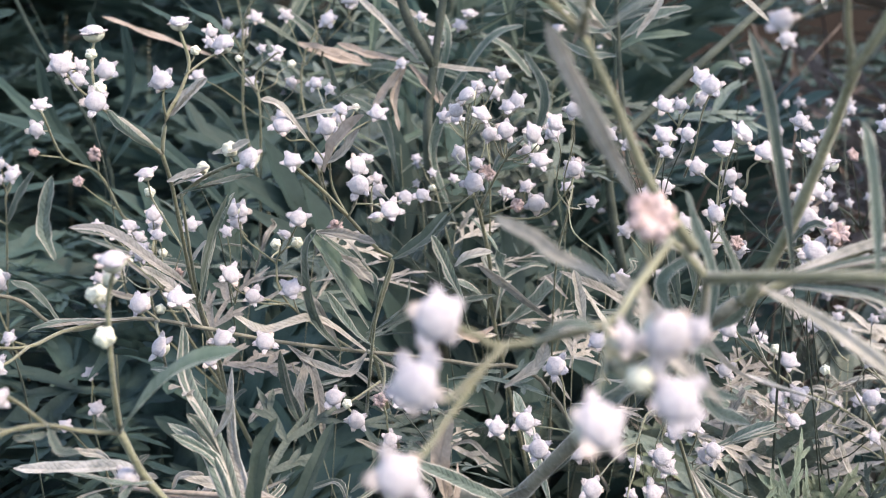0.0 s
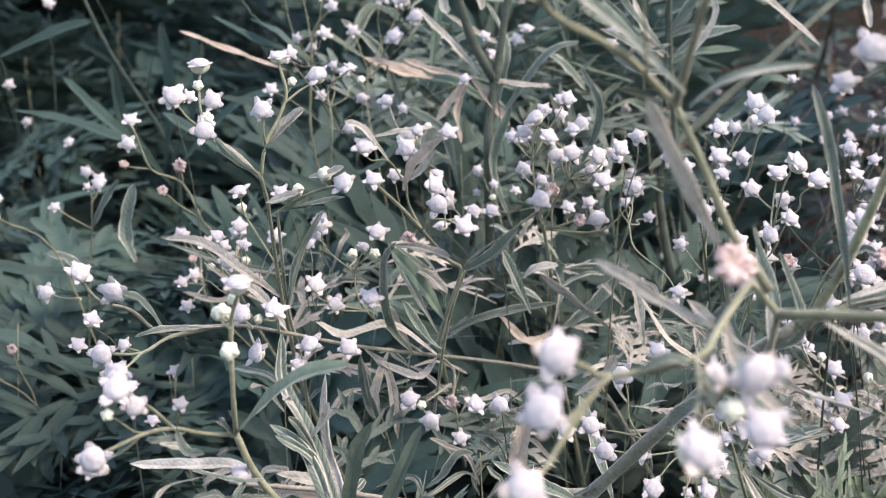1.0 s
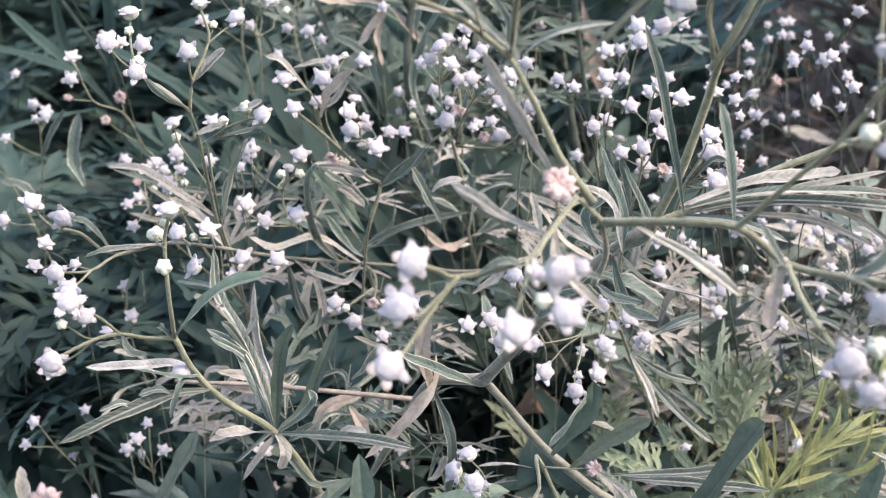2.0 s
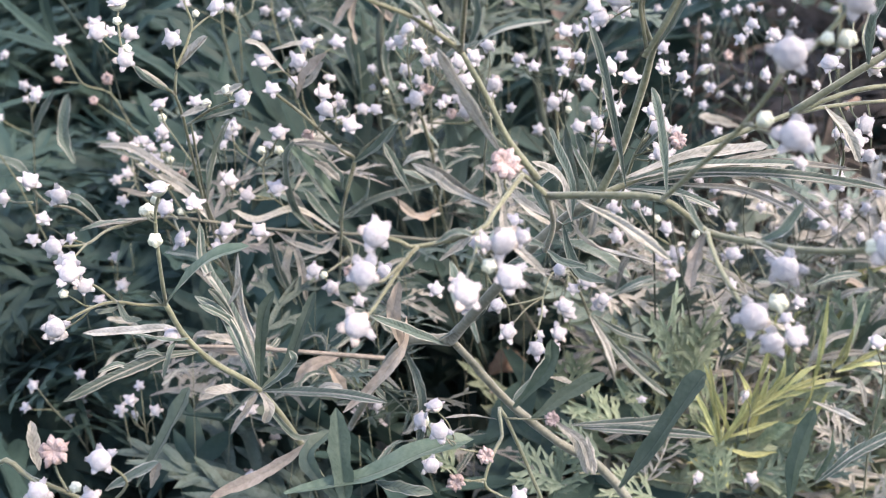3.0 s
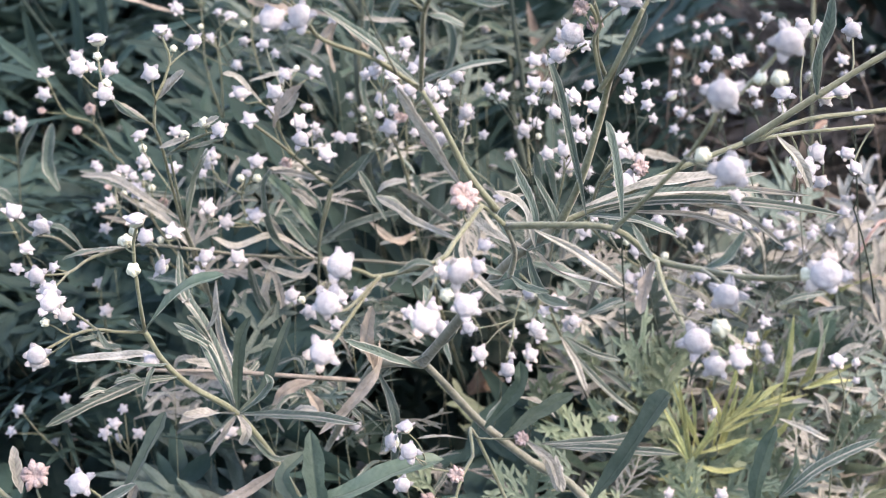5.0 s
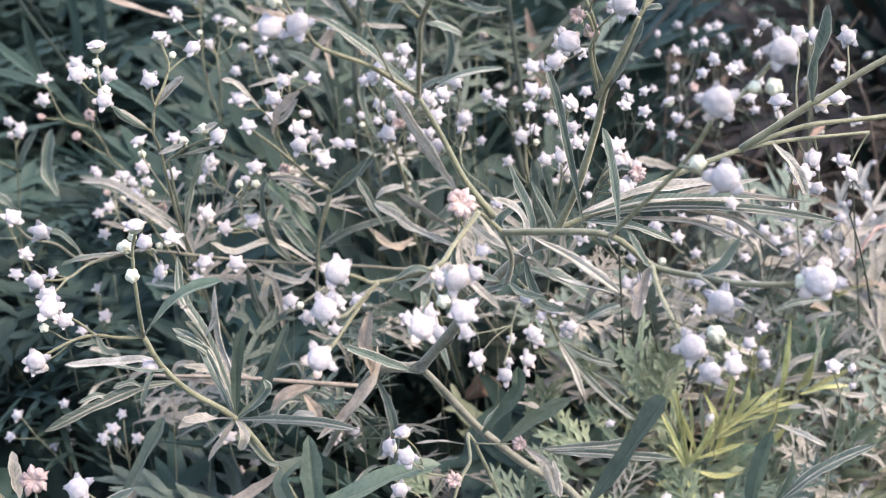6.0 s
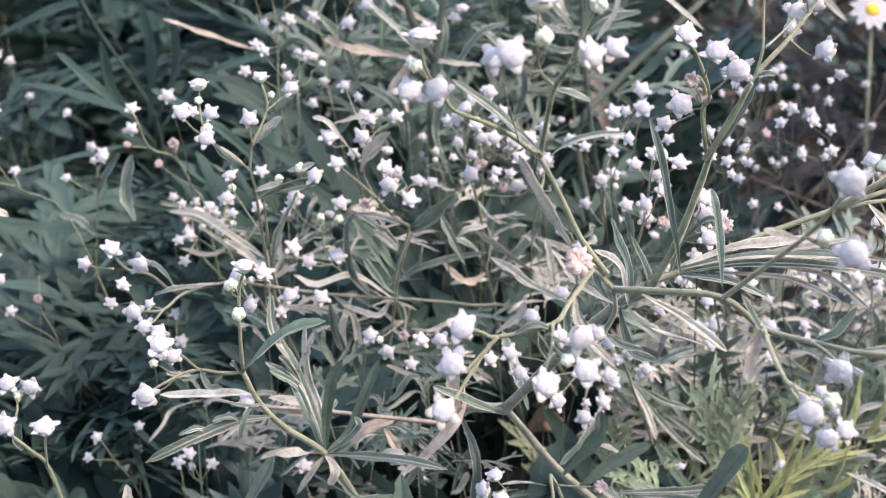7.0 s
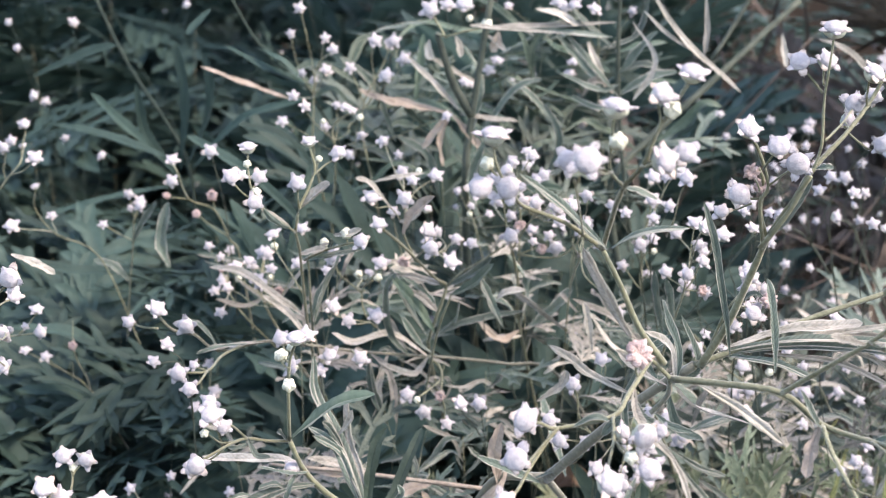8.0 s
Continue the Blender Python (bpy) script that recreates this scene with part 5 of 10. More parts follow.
    stem(P, 0.5, (1.12, 8.50, 52.37), (1.05, 7.90, 52.29), h_n4)
    stem(P, 0.45, (1.10, 8.10, 52.32), (1.19, 7.80, 52.32), h_n6)
    stem(P, 0.4, (1.07, 8.00, 52.28), (1.15, 7.70, 52.25), h_n5)
    stem(P, 0.3, (1.09, 7.90, 52.29), h_nb)
    stem(P, 0.35, (1.11, 8.30, 52.32), h_n6b)
    stem(P, 0.4, (1.54, 9.20, 52.61), h_nd)
    stem(P, 0.3, (1.19, 7.80, 52.35), h_n5b)
    stem(P, 0.68, (3.37, 8.80, 52.58), (3.65, 8.20, 53.16), (3.94, 7.40, 53.87), (4.06, 6.80, 54.42), h_r1)
    stem(P, 0.5, (3.94, 7.40, 53.87), (4.03, 6.90, 53.91), h_r2)
    stem(P, 0.4, (3.95, 7.20, 53.91), h_r2b)
    stem(P, 0.6, (4.14, 6.80, 54.56), (4.50, 7.00, 54.77), (4.78, 7.00, 55.08), h_r1d)
    stem(P, 0.3, (4.53, 7.00, 54.80), h_r1b)
    stem(P, 0.3, (4.53, 7.00, 54.78), h_r1c)
    stem(P, 0.65, (3.88, 8.60, 52.22), (3.85, 8.00, 52.10), (3.90, 7.20, 51.95), h_r3)
    stem(P, 0.5, (4.32, 8.00, 52.28), (4.31, 7.40, 52.41), h_r4)
    stem(P, 0.3, (3.85, 7.30, 52.02), h_r3b)
    stem(P, 0.3, (3.93, 7.20, 51.92), h_u1)
    stem(P, 0.3, (3.93, 7.20, 51.92), h_r3c)
    stem(P, 0.35, (4.85, 7.00, 52.53), h_r6b)
    leaf(P, 1.8, (1.48, 9.00, 52.42), (0.90, 9.20, 52.64), (0.66, 9.40, 52.77), (0.36, 9.60, 52.91), kind="pale", fold=0.7)
    leaf(P, 1.8, (2.43, 9.50, 52.38), (2.93, 9.40, 52.11), (3.29, 9.30, 51.86), (3.60, 9.30, 51.60), kind="pale", fold=0.7)
    leaf(P, 1.7, (1.14, 9.60, 54.30), (1.37, 9.40, 54.53), (1.67, 9.30, 54.65), (2.09, 9.20, 54.71), fold=0.5)
    leaf(P, 1.9, (1.46, 9.5, 53.06), (1.23, 9.4, 53.46), (0.94, 9.3, 53.99), (0.71, 9.2, 54.44), kind="pale", fold=0.6)
    leaf(P, 2.2, (3.85, 8.60, 52.20), (3.71, 8.40, 51.95), (3.61, 8.20, 51.65), kind="dead")
    leaf(P, 1.5, (4.32, 8.00, 52.28), (4.55, 7.80, 52.49), (4.71, 7.60, 52.90))
    leaf(P, 1.6, (3.89, 7.40, 53.83), (3.61, 7.30, 53.93), (3.39, 7.20, 54.01), kind="pale")
    leaf(P, 1.4, (1.41, 9.00, 52.50), (1.56, 8.70, 52.26), (1.94, 8.60, 52.10))
    leaf(P, 1.6, (1.46, 9.10, 52.54), (1.49, 8.60, 52.26), (1.91, 8.20, 51.87), kind="pale")
    leaf(P, 1.4, (1.55, 9.40, 52.66), (1.40, 9.40, 52.13), (1.47, 9.40, 51.67))
    leaf(P, 1.6, (2.32, 12.00, 50.78), (2.53, 11.80, 50.66), (2.87, 11.60, 50.64))
    leaf(P, 1.3, (3.85, 8.60, 52.22), (3.77, 8.50, 52.31), (3.55, 8.60, 52.72))
    leaf(P, 1.2, (0.58, 8.40, 52.25), (0.86, 8.40, 52.40), (1.06, 8.40, 52.35))
    leaf(P, 1.8, (0.99, 8.90, 54.51), (0.42, 9.00, 55.04), (-0.15, 9.00, 55.47), fold=0.5)
    leaf(P, 1.6, (1.12, 8.60, 55.40), (1.29, 8.60, 55.36), (1.54, 8.60, 55.25))


plant_near()


def plant_main():
    P = plant("thick ribbed weed stem forking into leafy branches with white heads", 6.0, 14.5)
    stem(P, 1.32, (6.31, 15.50, 40.83), (4.12, 16.00, 44.30), (2.98, 16.00, 45.27), (1.99, 16.00, 46.21), (1.23, 15.50, 47.41), (0.91, 15.00, 48.01))
    stem(P, 1.45, (0.91, 15.00, 48.01), (1.83, 14.00, 49.55), (2.37, 13.20, 50.55), (3.07, 12.80, 51.28), tip=0.8)
    stem(P, 0.98, (3.07, 12.80, 51.28), (3.98, 12.80, 51.67), (4.92, 13.00, 52.03), (6.23, 13.20, 52.43), (7.28, 13.40, 52.71), (8.44, 13.60, 52.75), (9.74, 13.80, 52.83))
    stem(P, 1.4, (0.91, 15.00, 48.01), (0.06, 15.50, 47.77), (-0.43, 16.00, 46.84), (-1.10, 16.50, 45.49))
    stem(P, 1.1, (3.15, 12.70, 51.31), (3.47, 12.40, 52.18), (3.70, 12.00, 53.25), (3.75, 11.60, 53.84), (3.88, 11.20, 54.40), (4.07, 10.80, 55.01), tip=0.45)
    stem(P, 0.7, (3.75, 11.60, 53.84), (3.54, 11.30, 54.32), (3.49, 11.10, 54.83), (3.37, 11.00, 55.08))
    stem(P, 1.0, (6.23, 13.20, 52.43), (7.04, 13.00, 53.04), (8.14, 13.00, 53.71), (9.26, 13.00, 54.28))
    stem(P, 0.8, (6.23, 13.20, 52.43), (7.08, 13.60, 52.43), (8.53, 13.80, 52.46))
    h_r14 = head(P, 3.15, 11.09, 54.66, 1.05)
    h_w3 = head(P, 7.59, 14.06, 54.04, 0.9)
    h_w4 = head(P, 7.07, 14.11, 52.99, 1)
    h_w5 = head(P, 7.88, 13.63, 53.10, 0.95)
    h_w6 = head(P, 7.54, 13.64, 52.09, 1)
    h_w7 = head(P, 7.29, 13.33, 51.90, 1)
    h_w8 = head(P, 7.39, 14.17, 50.97, 1)
    h_R1 = head(P, 7.23, 13.80, 54.15, 0.8)
    h_R2 = head(P, 7.98, 13.60, 54.10, 0.9)
    h_R3 = head(P, 7.74, 14.00, 52.92, 0.8)
    h_R4 = head(P, 7.65, 13.60, 51.58, 0.75)
    h_R5 = head(P, 2.99, 11.40, 54.31, 0.75)
    h_R7 = head(P, 3.47, 11.10, 54.79, 0.7, kind="dry")
    h_R8 = head(P, 8.16, 13.50, 51.83, 0.8)
    stem(P, 0.45, (3.52, 11.20, 54.58), h_r14)
    stem(P, 0.3, (3.51, 11.20, 54.66), h_R7)
    stem(P, 0.35, (3.37, 11.20, 54.50), h_R5)
    stem(P, 0.4, (6.73, 13.10, 52.80), h_w4)
    stem(P, 0.4, (7.04, 13.00, 53.02), h_R3)
    stem(P, 0.4, (7.30, 13.00, 53.16), h_w5)
    stem(P, 0.4, (7.29, 13.00, 53.30), h_w3)
    stem(P, 0.4, (7.04, 13.00, 53.04), h_R1)
    stem(P, 0.4, (7.81, 13.00, 53.53), h_R2)
    stem(P, 0.4, (7.27, 13.60, 52.44), h_w6)
    stem(P, 0.4, (7.08, 13.60, 52.43), h_w7)
    stem(P, 0.4, (7.58, 13.70, 52.43), h_R4)
    stem(P, 0.4, (7.21, 13.60, 51.85), h_w8)
    stem(P, 0.4, (8.53, 13.80, 52.46), h_R8)
    stem(P, 0.4, (6.89, 13.60, 52.42), (7.21, 13.60, 51.85), h_w8)
    h_r11 = head(P, 3.07, 10.55, 55.74, 1.05)
    h_r12 = head(P, 3.44, 10.28, 55.55, 1.05)
    h_r13 = head(P, 3.86, 10.75, 55.20, 1.05)
    h_z1 = head(P, 5.15, 11.06, 55.41, 1.05)
    h_y12 = head(P, 5.04, 12.17, 55.79, 1.05)
    h_r15 = head(P, 4.26, 11.00, 57.05, 1.05, up=0.7)
    h_R10 = head(P, 3.87, 11.20, 56.56, 1)
    h_R11 = head(P, 4.26, 11.20, 56.58, 0.9)
    h_R12 = head(P, 4.94, 11.20, 56.41, 1, up=0.4)
    h_R13 = head(P, 4.90, 12.00, 55.56, 0.85)
    h_R14 = head(P, 5.23, 12.00, 55.94, 0.8)
    h_R15 = head(P, 3.23, 10.80, 55.07, 0.7, kind="dry")
    stem(P, 0.8, (3.55, 11.20, 53.82), (3.89, 11.00, 54.48), (4.16, 11.00, 55.07), (4.68, 11.30, 55.54), (5.06, 11.60, 55.93), (5.24, 11.60, 56.34))
    stem(P, 0.5, (4.16, 11.00, 55.07), (4.24, 11.00, 55.44), (4.24, 11.10, 56.02), (4.24, 11.00, 56.60), h_r15)
    stem(P, 0.4, (4.21, 11.10, 56.14), (4.00, 11.20, 56.40), h_R10)
    stem(P, 0.35, (4.21, 11.10, 56.26), h_R11)
    stem(P, 0.4, (4.28, 11.00, 55.48), (4.65, 11.50, 55.62), h_y12)
    stem(P, 0.4, (4.68, 11.30, 55.54), (5.00, 11.20, 55.31), h_z1)
    stem(P, 0.4, (5.03, 11.60, 55.85), h_R12)
    stem(P, 0.35, (5.03, 11.60, 55.85), h_R14)
    stem(P, 0.6, (3.58, 11.20, 53.90), (3.44, 11.00, 54.56), (3.51, 10.90, 54.84), (3.25, 10.70, 55.45), h_r11)
    stem(P, 0.4, (3.51, 10.90, 54.84), (3.67, 10.80, 55.03), h_r13)
    stem(P, 0.4, (3.40, 10.80, 55.11), h_r12)
    stem(P, 0.3, (3.42, 11.00, 54.73), h_R15)
    stem(P, 0.3, (4.70, 11.50, 55.58), h_R13)
    leaf(P, 1.5, (4.16, 11.00, 55.07), (4.29, 10.90, 55.12), (4.41, 10.90, 55.12))
    leaf(P, 1.7, (3.55, 12.40, 51.59), (3.35, 12.30, 52.56), (3.14, 12.40, 53.57), (2.96, 12.50, 54.16))
    leaf(P, 1.9, (3.83, 10.80, 52.01), (3.78, 10.80, 52.54), (3.67, 10.80, 53.19), (3.58, 10.80, 53.49))
    leaf(P, 2.6, (3.76, 11.60, 53.81), (3.93, 11.40, 54.15), (4.09, 11.20, 54.64), (4.17, 11.20, 54.94))
    leaf(P, 2.2, (3.49, 12.80, 51.52), (4.50, 12.60, 51.81), (5.55, 12.60, 51.82), (6.36, 12.60, 51.77), fold=0.7)
    leaf(P, 2.2, (3.49, 12.80, 51.47), (4.70, 12.70, 51.68), (6.30, 12.70, 51.57), (7.78, 12.80, 51.25), fold=0.7)
    leaf(P, 2.4, (3.58, 12.80, 51.60), (4.54, 12.80, 51.93), (5.42, 12.80, 52.01), (5.77, 12.80, 52.05), kind="pale")
    leaf(P, 2.0, (3.49, 12.80, 51.47), (4.34, 12.60, 51.41), (5.06, 12.60, 51.10), fold=0.6)
    leaf(P, 2.0, (2.79, 12.80, 50.98), (2.76, 12.60, 51.61), (2.54, 12.60, 52.16), (2.39, 12.40, 52.57))
    leaf(P, 2.0, (2.65, 12.80, 50.90), (3.15, 12.90, 51.22), (2.75, 12.60, 52.24))
    leaf(P, 2.6, (7.21, 12.80, 53.25), (7.13, 12.60, 53.81), (7.18, 12.40, 54.34), (7.22, 12.40, 54.83))
    leaf(P, 2.2, (6.67, 13.00, 52.57), (7.06, 13.00, 52.14), (7.28, 13.00, 51.67), kind="pale")
    leaf(P, 2.0, (2.79, 12.80, 50.94), (2.56, 12.40, 51.77), (2.11, 12.20, 52.11), kind="pale")
    leaf(P, 2.0, (2.65, 12.80, 50.90), (2.12, 12.40, 51.33), (1.70, 12.40, 51.71), kind="pale")
    leaf(P, 2.2, (2.36, 13.00, 50.36), (1.90, 13.00, 50.18), (1.62, 13.00, 49.90))
    leaf(P, 2.4, (2.66, 12.90, 50.86), (2.91, 13.00, 50.04), (3.40, 13.20, 49.74))
    leaf(P, 1.8, (2.53, 12.90, 50.87), (2.23, 12.60, 51.54), (2.62, 12.60, 51.89))
    leaf(P, 2.2, (2.81, 13.00, 50.82), (3.21, 13.20, 50.35), (4.27, 13.40, 49.93), kind="pale")
    leaf(P, 2.8, (0.13, 15.0, 48.5), (0.05, 15.0, 47.93), (-0.46, 15.0, 47.2), (-1.1, 15.0, 46.62), kind="dead")
    leaf(P, 2.4, (0.03, 15.4, 47.58), (-0.03, 15.4, 48.05), (-0.06, 15.4, 48.3), kind="dead")
    leaf(P, 3.2, (-0.02, 15.30, 47.82), (-0.09, 15.00, 48.52), (0.04, 15.00, 49.17), kind="dead")
    leaf(P, 2.4, (0.03, 15.40, 47.77), (0.36, 15.00, 46.91), (0.27, 15.00, 45.73))
    leaf(P, 2.2, (0.81, 15.00, 47.92), (0.31, 14.60, 48.34), (-0.46, 14.20, 48.88))
    leaf(P, 2.2, (0.60, 15.00, 47.95), (1.42, 14.60, 48.62), (1.61, 14.40, 49.02))


plant_main()


def plant_low():
    P = plant("low weed with white heads, faded pink heads and broad leaves", 3.5, 14.0)
    h_e1 = head(P, 0.56, 12.14, 48.18, 0.9, up=0.8)
    h_e2 = head(P, 0.62, 11.14, 48.28, 0.9)
    h_s4 = head(P, 0.35, 11.66, 48.18, 0.9)
    h_s5 = head(P, 0.47, 11.96, 47.23, 0.9)
    h_u8 = head(P, 2.66, 14.34, 46.68, 0.8, kind="dry")
    h_u9 = head(P, 1.39, 12.88, 46.83, 0.85, kind="dry")
    h_L1 = head(P, 1.91, 12.50, 46.22, 0.9)
    h_L2 = head(P, 0.87, 12.40, 46.63, 0.9, kind="dry")
    stem(P, 0.7, (3.10, 15.00, 43.08), (1.84, 14.60, 46.64), (1.73, 13.80, 46.67), (1.54, 13.20, 46.68), (1.37, 13.00, 46.25), (1.56, 13.00, 46.02), (2.13, 12.80, 45.78))
    stem(P, 0.4, (1.84, 14.50, 46.65), (2.29, 14.40, 46.66), h_u8)
    stem(P, 0.35, (1.54, 13.20, 46.68), h_u9)
    stem(P, 0.4, (1.54, 13.20, 46.68), (0.90, 12.60, 47.16), h_e2)
    stem(P, 0.35, (0.90, 12.60, 47.16), h_s4)
    stem(P, 0.35, (0.90, 12.60, 47.16), h_e1)
    stem(P, 0.35, (1.37, 13.00, 46.25), h_s5)
    stem(P, 0.35, (1.37, 13.00, 46.31), h_L2)
    stem(P, 0.35, (1.56, 13.00, 46.02), h_L1)
    leaf(P, 1.8, (2.75, 14.40, 46.58), (3.16, 14.00, 46.38), (3.29, 13.80, 45.91), kind="pale")
    leaf(P, 1.8, (1.67, 14.40, 46.69), (1.25, 14.00, 46.98), (0.74, 13.60, 47.18), kind="pale")
    leaf(P, 4.6, (-0.90, 12.00, 46.43), (-0.96, 12.20, 47.16), (-1.02, 12.60, 47.98), kind="broad")
    leaf(P, 5.2, (-1.89, 12.00, 46.80), (-0.61, 12.20, 46.93), (0.52, 12.40, 47.29), (1.18, 12.60, 47.30), kind="broad")
    leaf(P, 2.9, (-1.52, 13.2, 47.07), (-2.09, 13.2, 46.63), (-2.71, 13.2, 46.3), (-3.31, 13.2, 46.06), kind="dead", fold=0.3)
    leaf(P, 3.4, (-1.01, 12.20, 46.42), (-1.55, 12.60, 47.06), (-1.18, 13.00, 47.36), kind="broad")
    leaf(P, 2.6, (-0.44, 12.40, 46.70), (-0.06, 12.20, 46.69), (0.49, 12.20, 46.56))
    leaf(P, 2.4, (3.27, 14.80, 46.23), (4.29, 14.60, 46.23), (5.61, 14.40, 46.16), fold=0.7)
    leaf(P, 2.4, (3.06, 14.80, 46.30), (4.32, 14.80, 46.30), (4.95, 14.80, 46.38), fold=0.6)
    leaf(P, 5.2, (3.84, 14.00, 45.42), (4.39, 14.00, 46.21), (5.11, 14.00, 47.41), (5.30, 14.00, 47.63), kind="broad")
    leaf(P, 4.0, (6.92, 14.00, 45.02), (7.01, 14.00, 45.96), (7.26, 14.00, 46.87), kind="broad")
    leaf(P, 3.6, (2.03, 15.00, 46.59), (2.66, 15.00, 47.38), (2.72, 15.00, 47.94), kind="broad")
    leaf(P, 3.6, (2.35, 15.00, 46.34), (3.11, 15.20, 46.79), (3.77, 15.40, 47.02), kind="broad")


plant_low()


def plant_corner():
    P = plant("small near weed with a faded pink head and white star heads", -7.0, 11.0)
    h_e3 = head(P, -3.72, 8.60, 49.44, 1)
    h_e4 = head(P, -4.49, 9.20, 49.26, 1.1, kind="dry")
    h_G1 = head(P, -4.56, 8.60, 49.01, 0.95)
    h_G2 = head(P, -4.15, 8.80, 48.94, 0.55, kind="bud")
    h_G3 = head(P, -3.95, 8.70, 48.82, 0.8)
    stem(P, 0.8, (-6.07, 9.50, 47.52), (-5.34, 9.40, 48.99), (-4.85, 9.20, 48.87), (-4.36, 9.00, 48.76), (-3.87, 9.00, 48.46))
    stem(P, 0.5, (-3.79, 9.00, 48.54), (-3.48, 8.80, 48.99), h_e3)
    stem(P, 0.45, (-4.32, 9.00, 48.76), (-4.49, 9.20, 48.98), h_e4)
    stem(P, 0.4, (-4.85, 9.20, 48.87), h_G1)
    stem(P, 0.3, (-4.32, 9.00, 48.78), h_G2)
    stem(P, 0.3, (-4.08, 9.00, 48.60), h_G3)
    leaf(P, 2.2, (-3.83, 9.00, 48.76), (-3.49, 8.90, 48.98), (-3.03, 8.80, 49.27))
    leaf(P, 3.4, (-3.52, 9.40, 48.55), (-3.15, 9.60, 49.12), (-2.90, 9.80, 49.53), (-2.80, 10.00, 49.73), kind="broad")
    leaf(P, 2.2, (-4.86, 9.60, 48.76), (-4.92, 9.70, 49.06), (-4.94, 9.80, 49.41), kind="pale")
    leaf(P, 1.6, (-3.23, 9.00, 48.77), (-3.14, 9.00, 49.03), (-3.08, 9.00, 49.15), kind="pale")
    h_z7 = head(P, -6.74, 9.60, 50.66, 1, up=0.5)
    h_z8 = head(P, -5.89, 9.40, 50.55, 1, up=0.7)
    h_G5 = head(P, -6.55, 9.70, 50.44, 0.85)
    h_G6 = head(P, -7.19, 9.60, 50.09, 0.9)
    h_z9 = head(P, -6.62, 10.20, 50.86, 0.75)
    h_z10 = head(P, -6.29, 10.20, 50.80, 0.75)
    h_G7 = head(P, -6.49, 10.20, 50.67, 0.45, kind="bud")
    stem(P, 0.65, (-5.88, 10.00, 48.63), (-6.10, 10.00, 49.59), (-6.29, 9.90, 49.92), (-6.52, 9.80, 50.24), h_G5)
    stem(P, 0.4, (-6.52, 9.80, 50.24), h_z7)
    stem(P, 0.45, (-6.09, 9.90, 49.64), (-6.01, 9.70, 50.12), h_z8)
    stem(P, 0.4, (-6.52, 9.80, 50.24), (-6.48, 10.10, 50.56), h_z9)
    stem(P, 0.3, (-6.47, 10.10, 50.60), h_z10)
    stem(P, 0.3, (-6.48, 10.10, 50.56), h_G7)
    stem(P, 0.4, (-7.07, 10.00, 48.63), (-7.25, 9.80, 49.52), h_G6)
    leaf(P, 1.8, (-6.45, 10.00, 49.87), (-6.50, 10.00, 50.06), (-6.44, 10.00, 50.33))


plant_corner()

def plant_far_left():
    P = plant("dim weed with small white heads and withered orange heads", -8.0, 27.0)
    h_b4 = head(P, -7.71, 23.35, 51.57, 0.9)
    h_b5 = head(P, -7.81, 23.98, 51.95, 0.9)
    h_f3 = head(P, -9.59, 26.47, 50.38, 0.85)
    h_x6 = head(P, -9.28, 26.39, 50.22, 0.85)
    h_bp = head(P, -6.96, 24.45, 50.92, 0.85, kind="dry")
    h_F1 = head(P, -8.01, 24.00, 51.03, 0.6, kind="dry")
    h_F2 = head(P, -7.49, 25.00, 50.27, 0.65, kind="dry")
    h_F3 = head(P, -9.19, 26.00, 50.19, 0.85)
    h_F4 = head(P, -10.21, 26.00, 49.66, 0.7, kind="far")
    h_F5 = head(P, -9.44, 26.00, 50.13, 0.5, kind="far")
    stem(P, 0.6, (-6.37, 27.00, 45.46), (-6.48, 25.50, 48.92), (-6.65, 25.00, 49.59), (-6.93, 24.50, 50.54), (-7.50, 24.20, 50.89), (-7.63, 23.60, 51.77), h_b5)
    stem(P, 0.35, (-7.50, 24.20, 50.89), h_F1)
    stem(P, 0.35, (-7.59, 23.80, 51.48), h_b4)
    stem(P, 0.4, (-6.93, 24.50, 50.54), h_bp)
    stem(P, 0.35, (-6.71, 25.00, 49.68), (-7.14, 25.00, 49.97), h_F2)
    stem(P, 0.55, (-10.31, 28.00, 45.51), (-10.05, 27.50, 46.94), (-9.59, 26.60, 48.99), (-9.44, 26.30, 49.78), h_F3)
    stem(P, 0.35, (-9.47, 26.40, 49.61), h_f3)
    stem(P, 0.35, (-9.45, 26.30, 49.71), h_x6)
    stem(P, 0.45, (-9.59, 26.60, 49.02), (-9.97, 26.40, 49.31), (-10.16, 26.20, 49.53), h_F4)
    stem(P, 0.3, (-9.45, 26.30, 49.71), h_F5)
    leaf(P, 2.4, (-9.59, 26.60, 48.99), (-9.24, 26.40, 49.61), (-8.76, 26.20, 50.28))
    leaf(P, 4, (-8.73, 27.00, 48.12), (-8.93, 27.00, 48.87), (-8.65, 27.00, 50.03))
    leaf(P, 3, (-9.87, 27.00, 47.70), (-10.30, 27.00, 48.16), (-10.85, 27.00, 48.32))


plant_far_left()


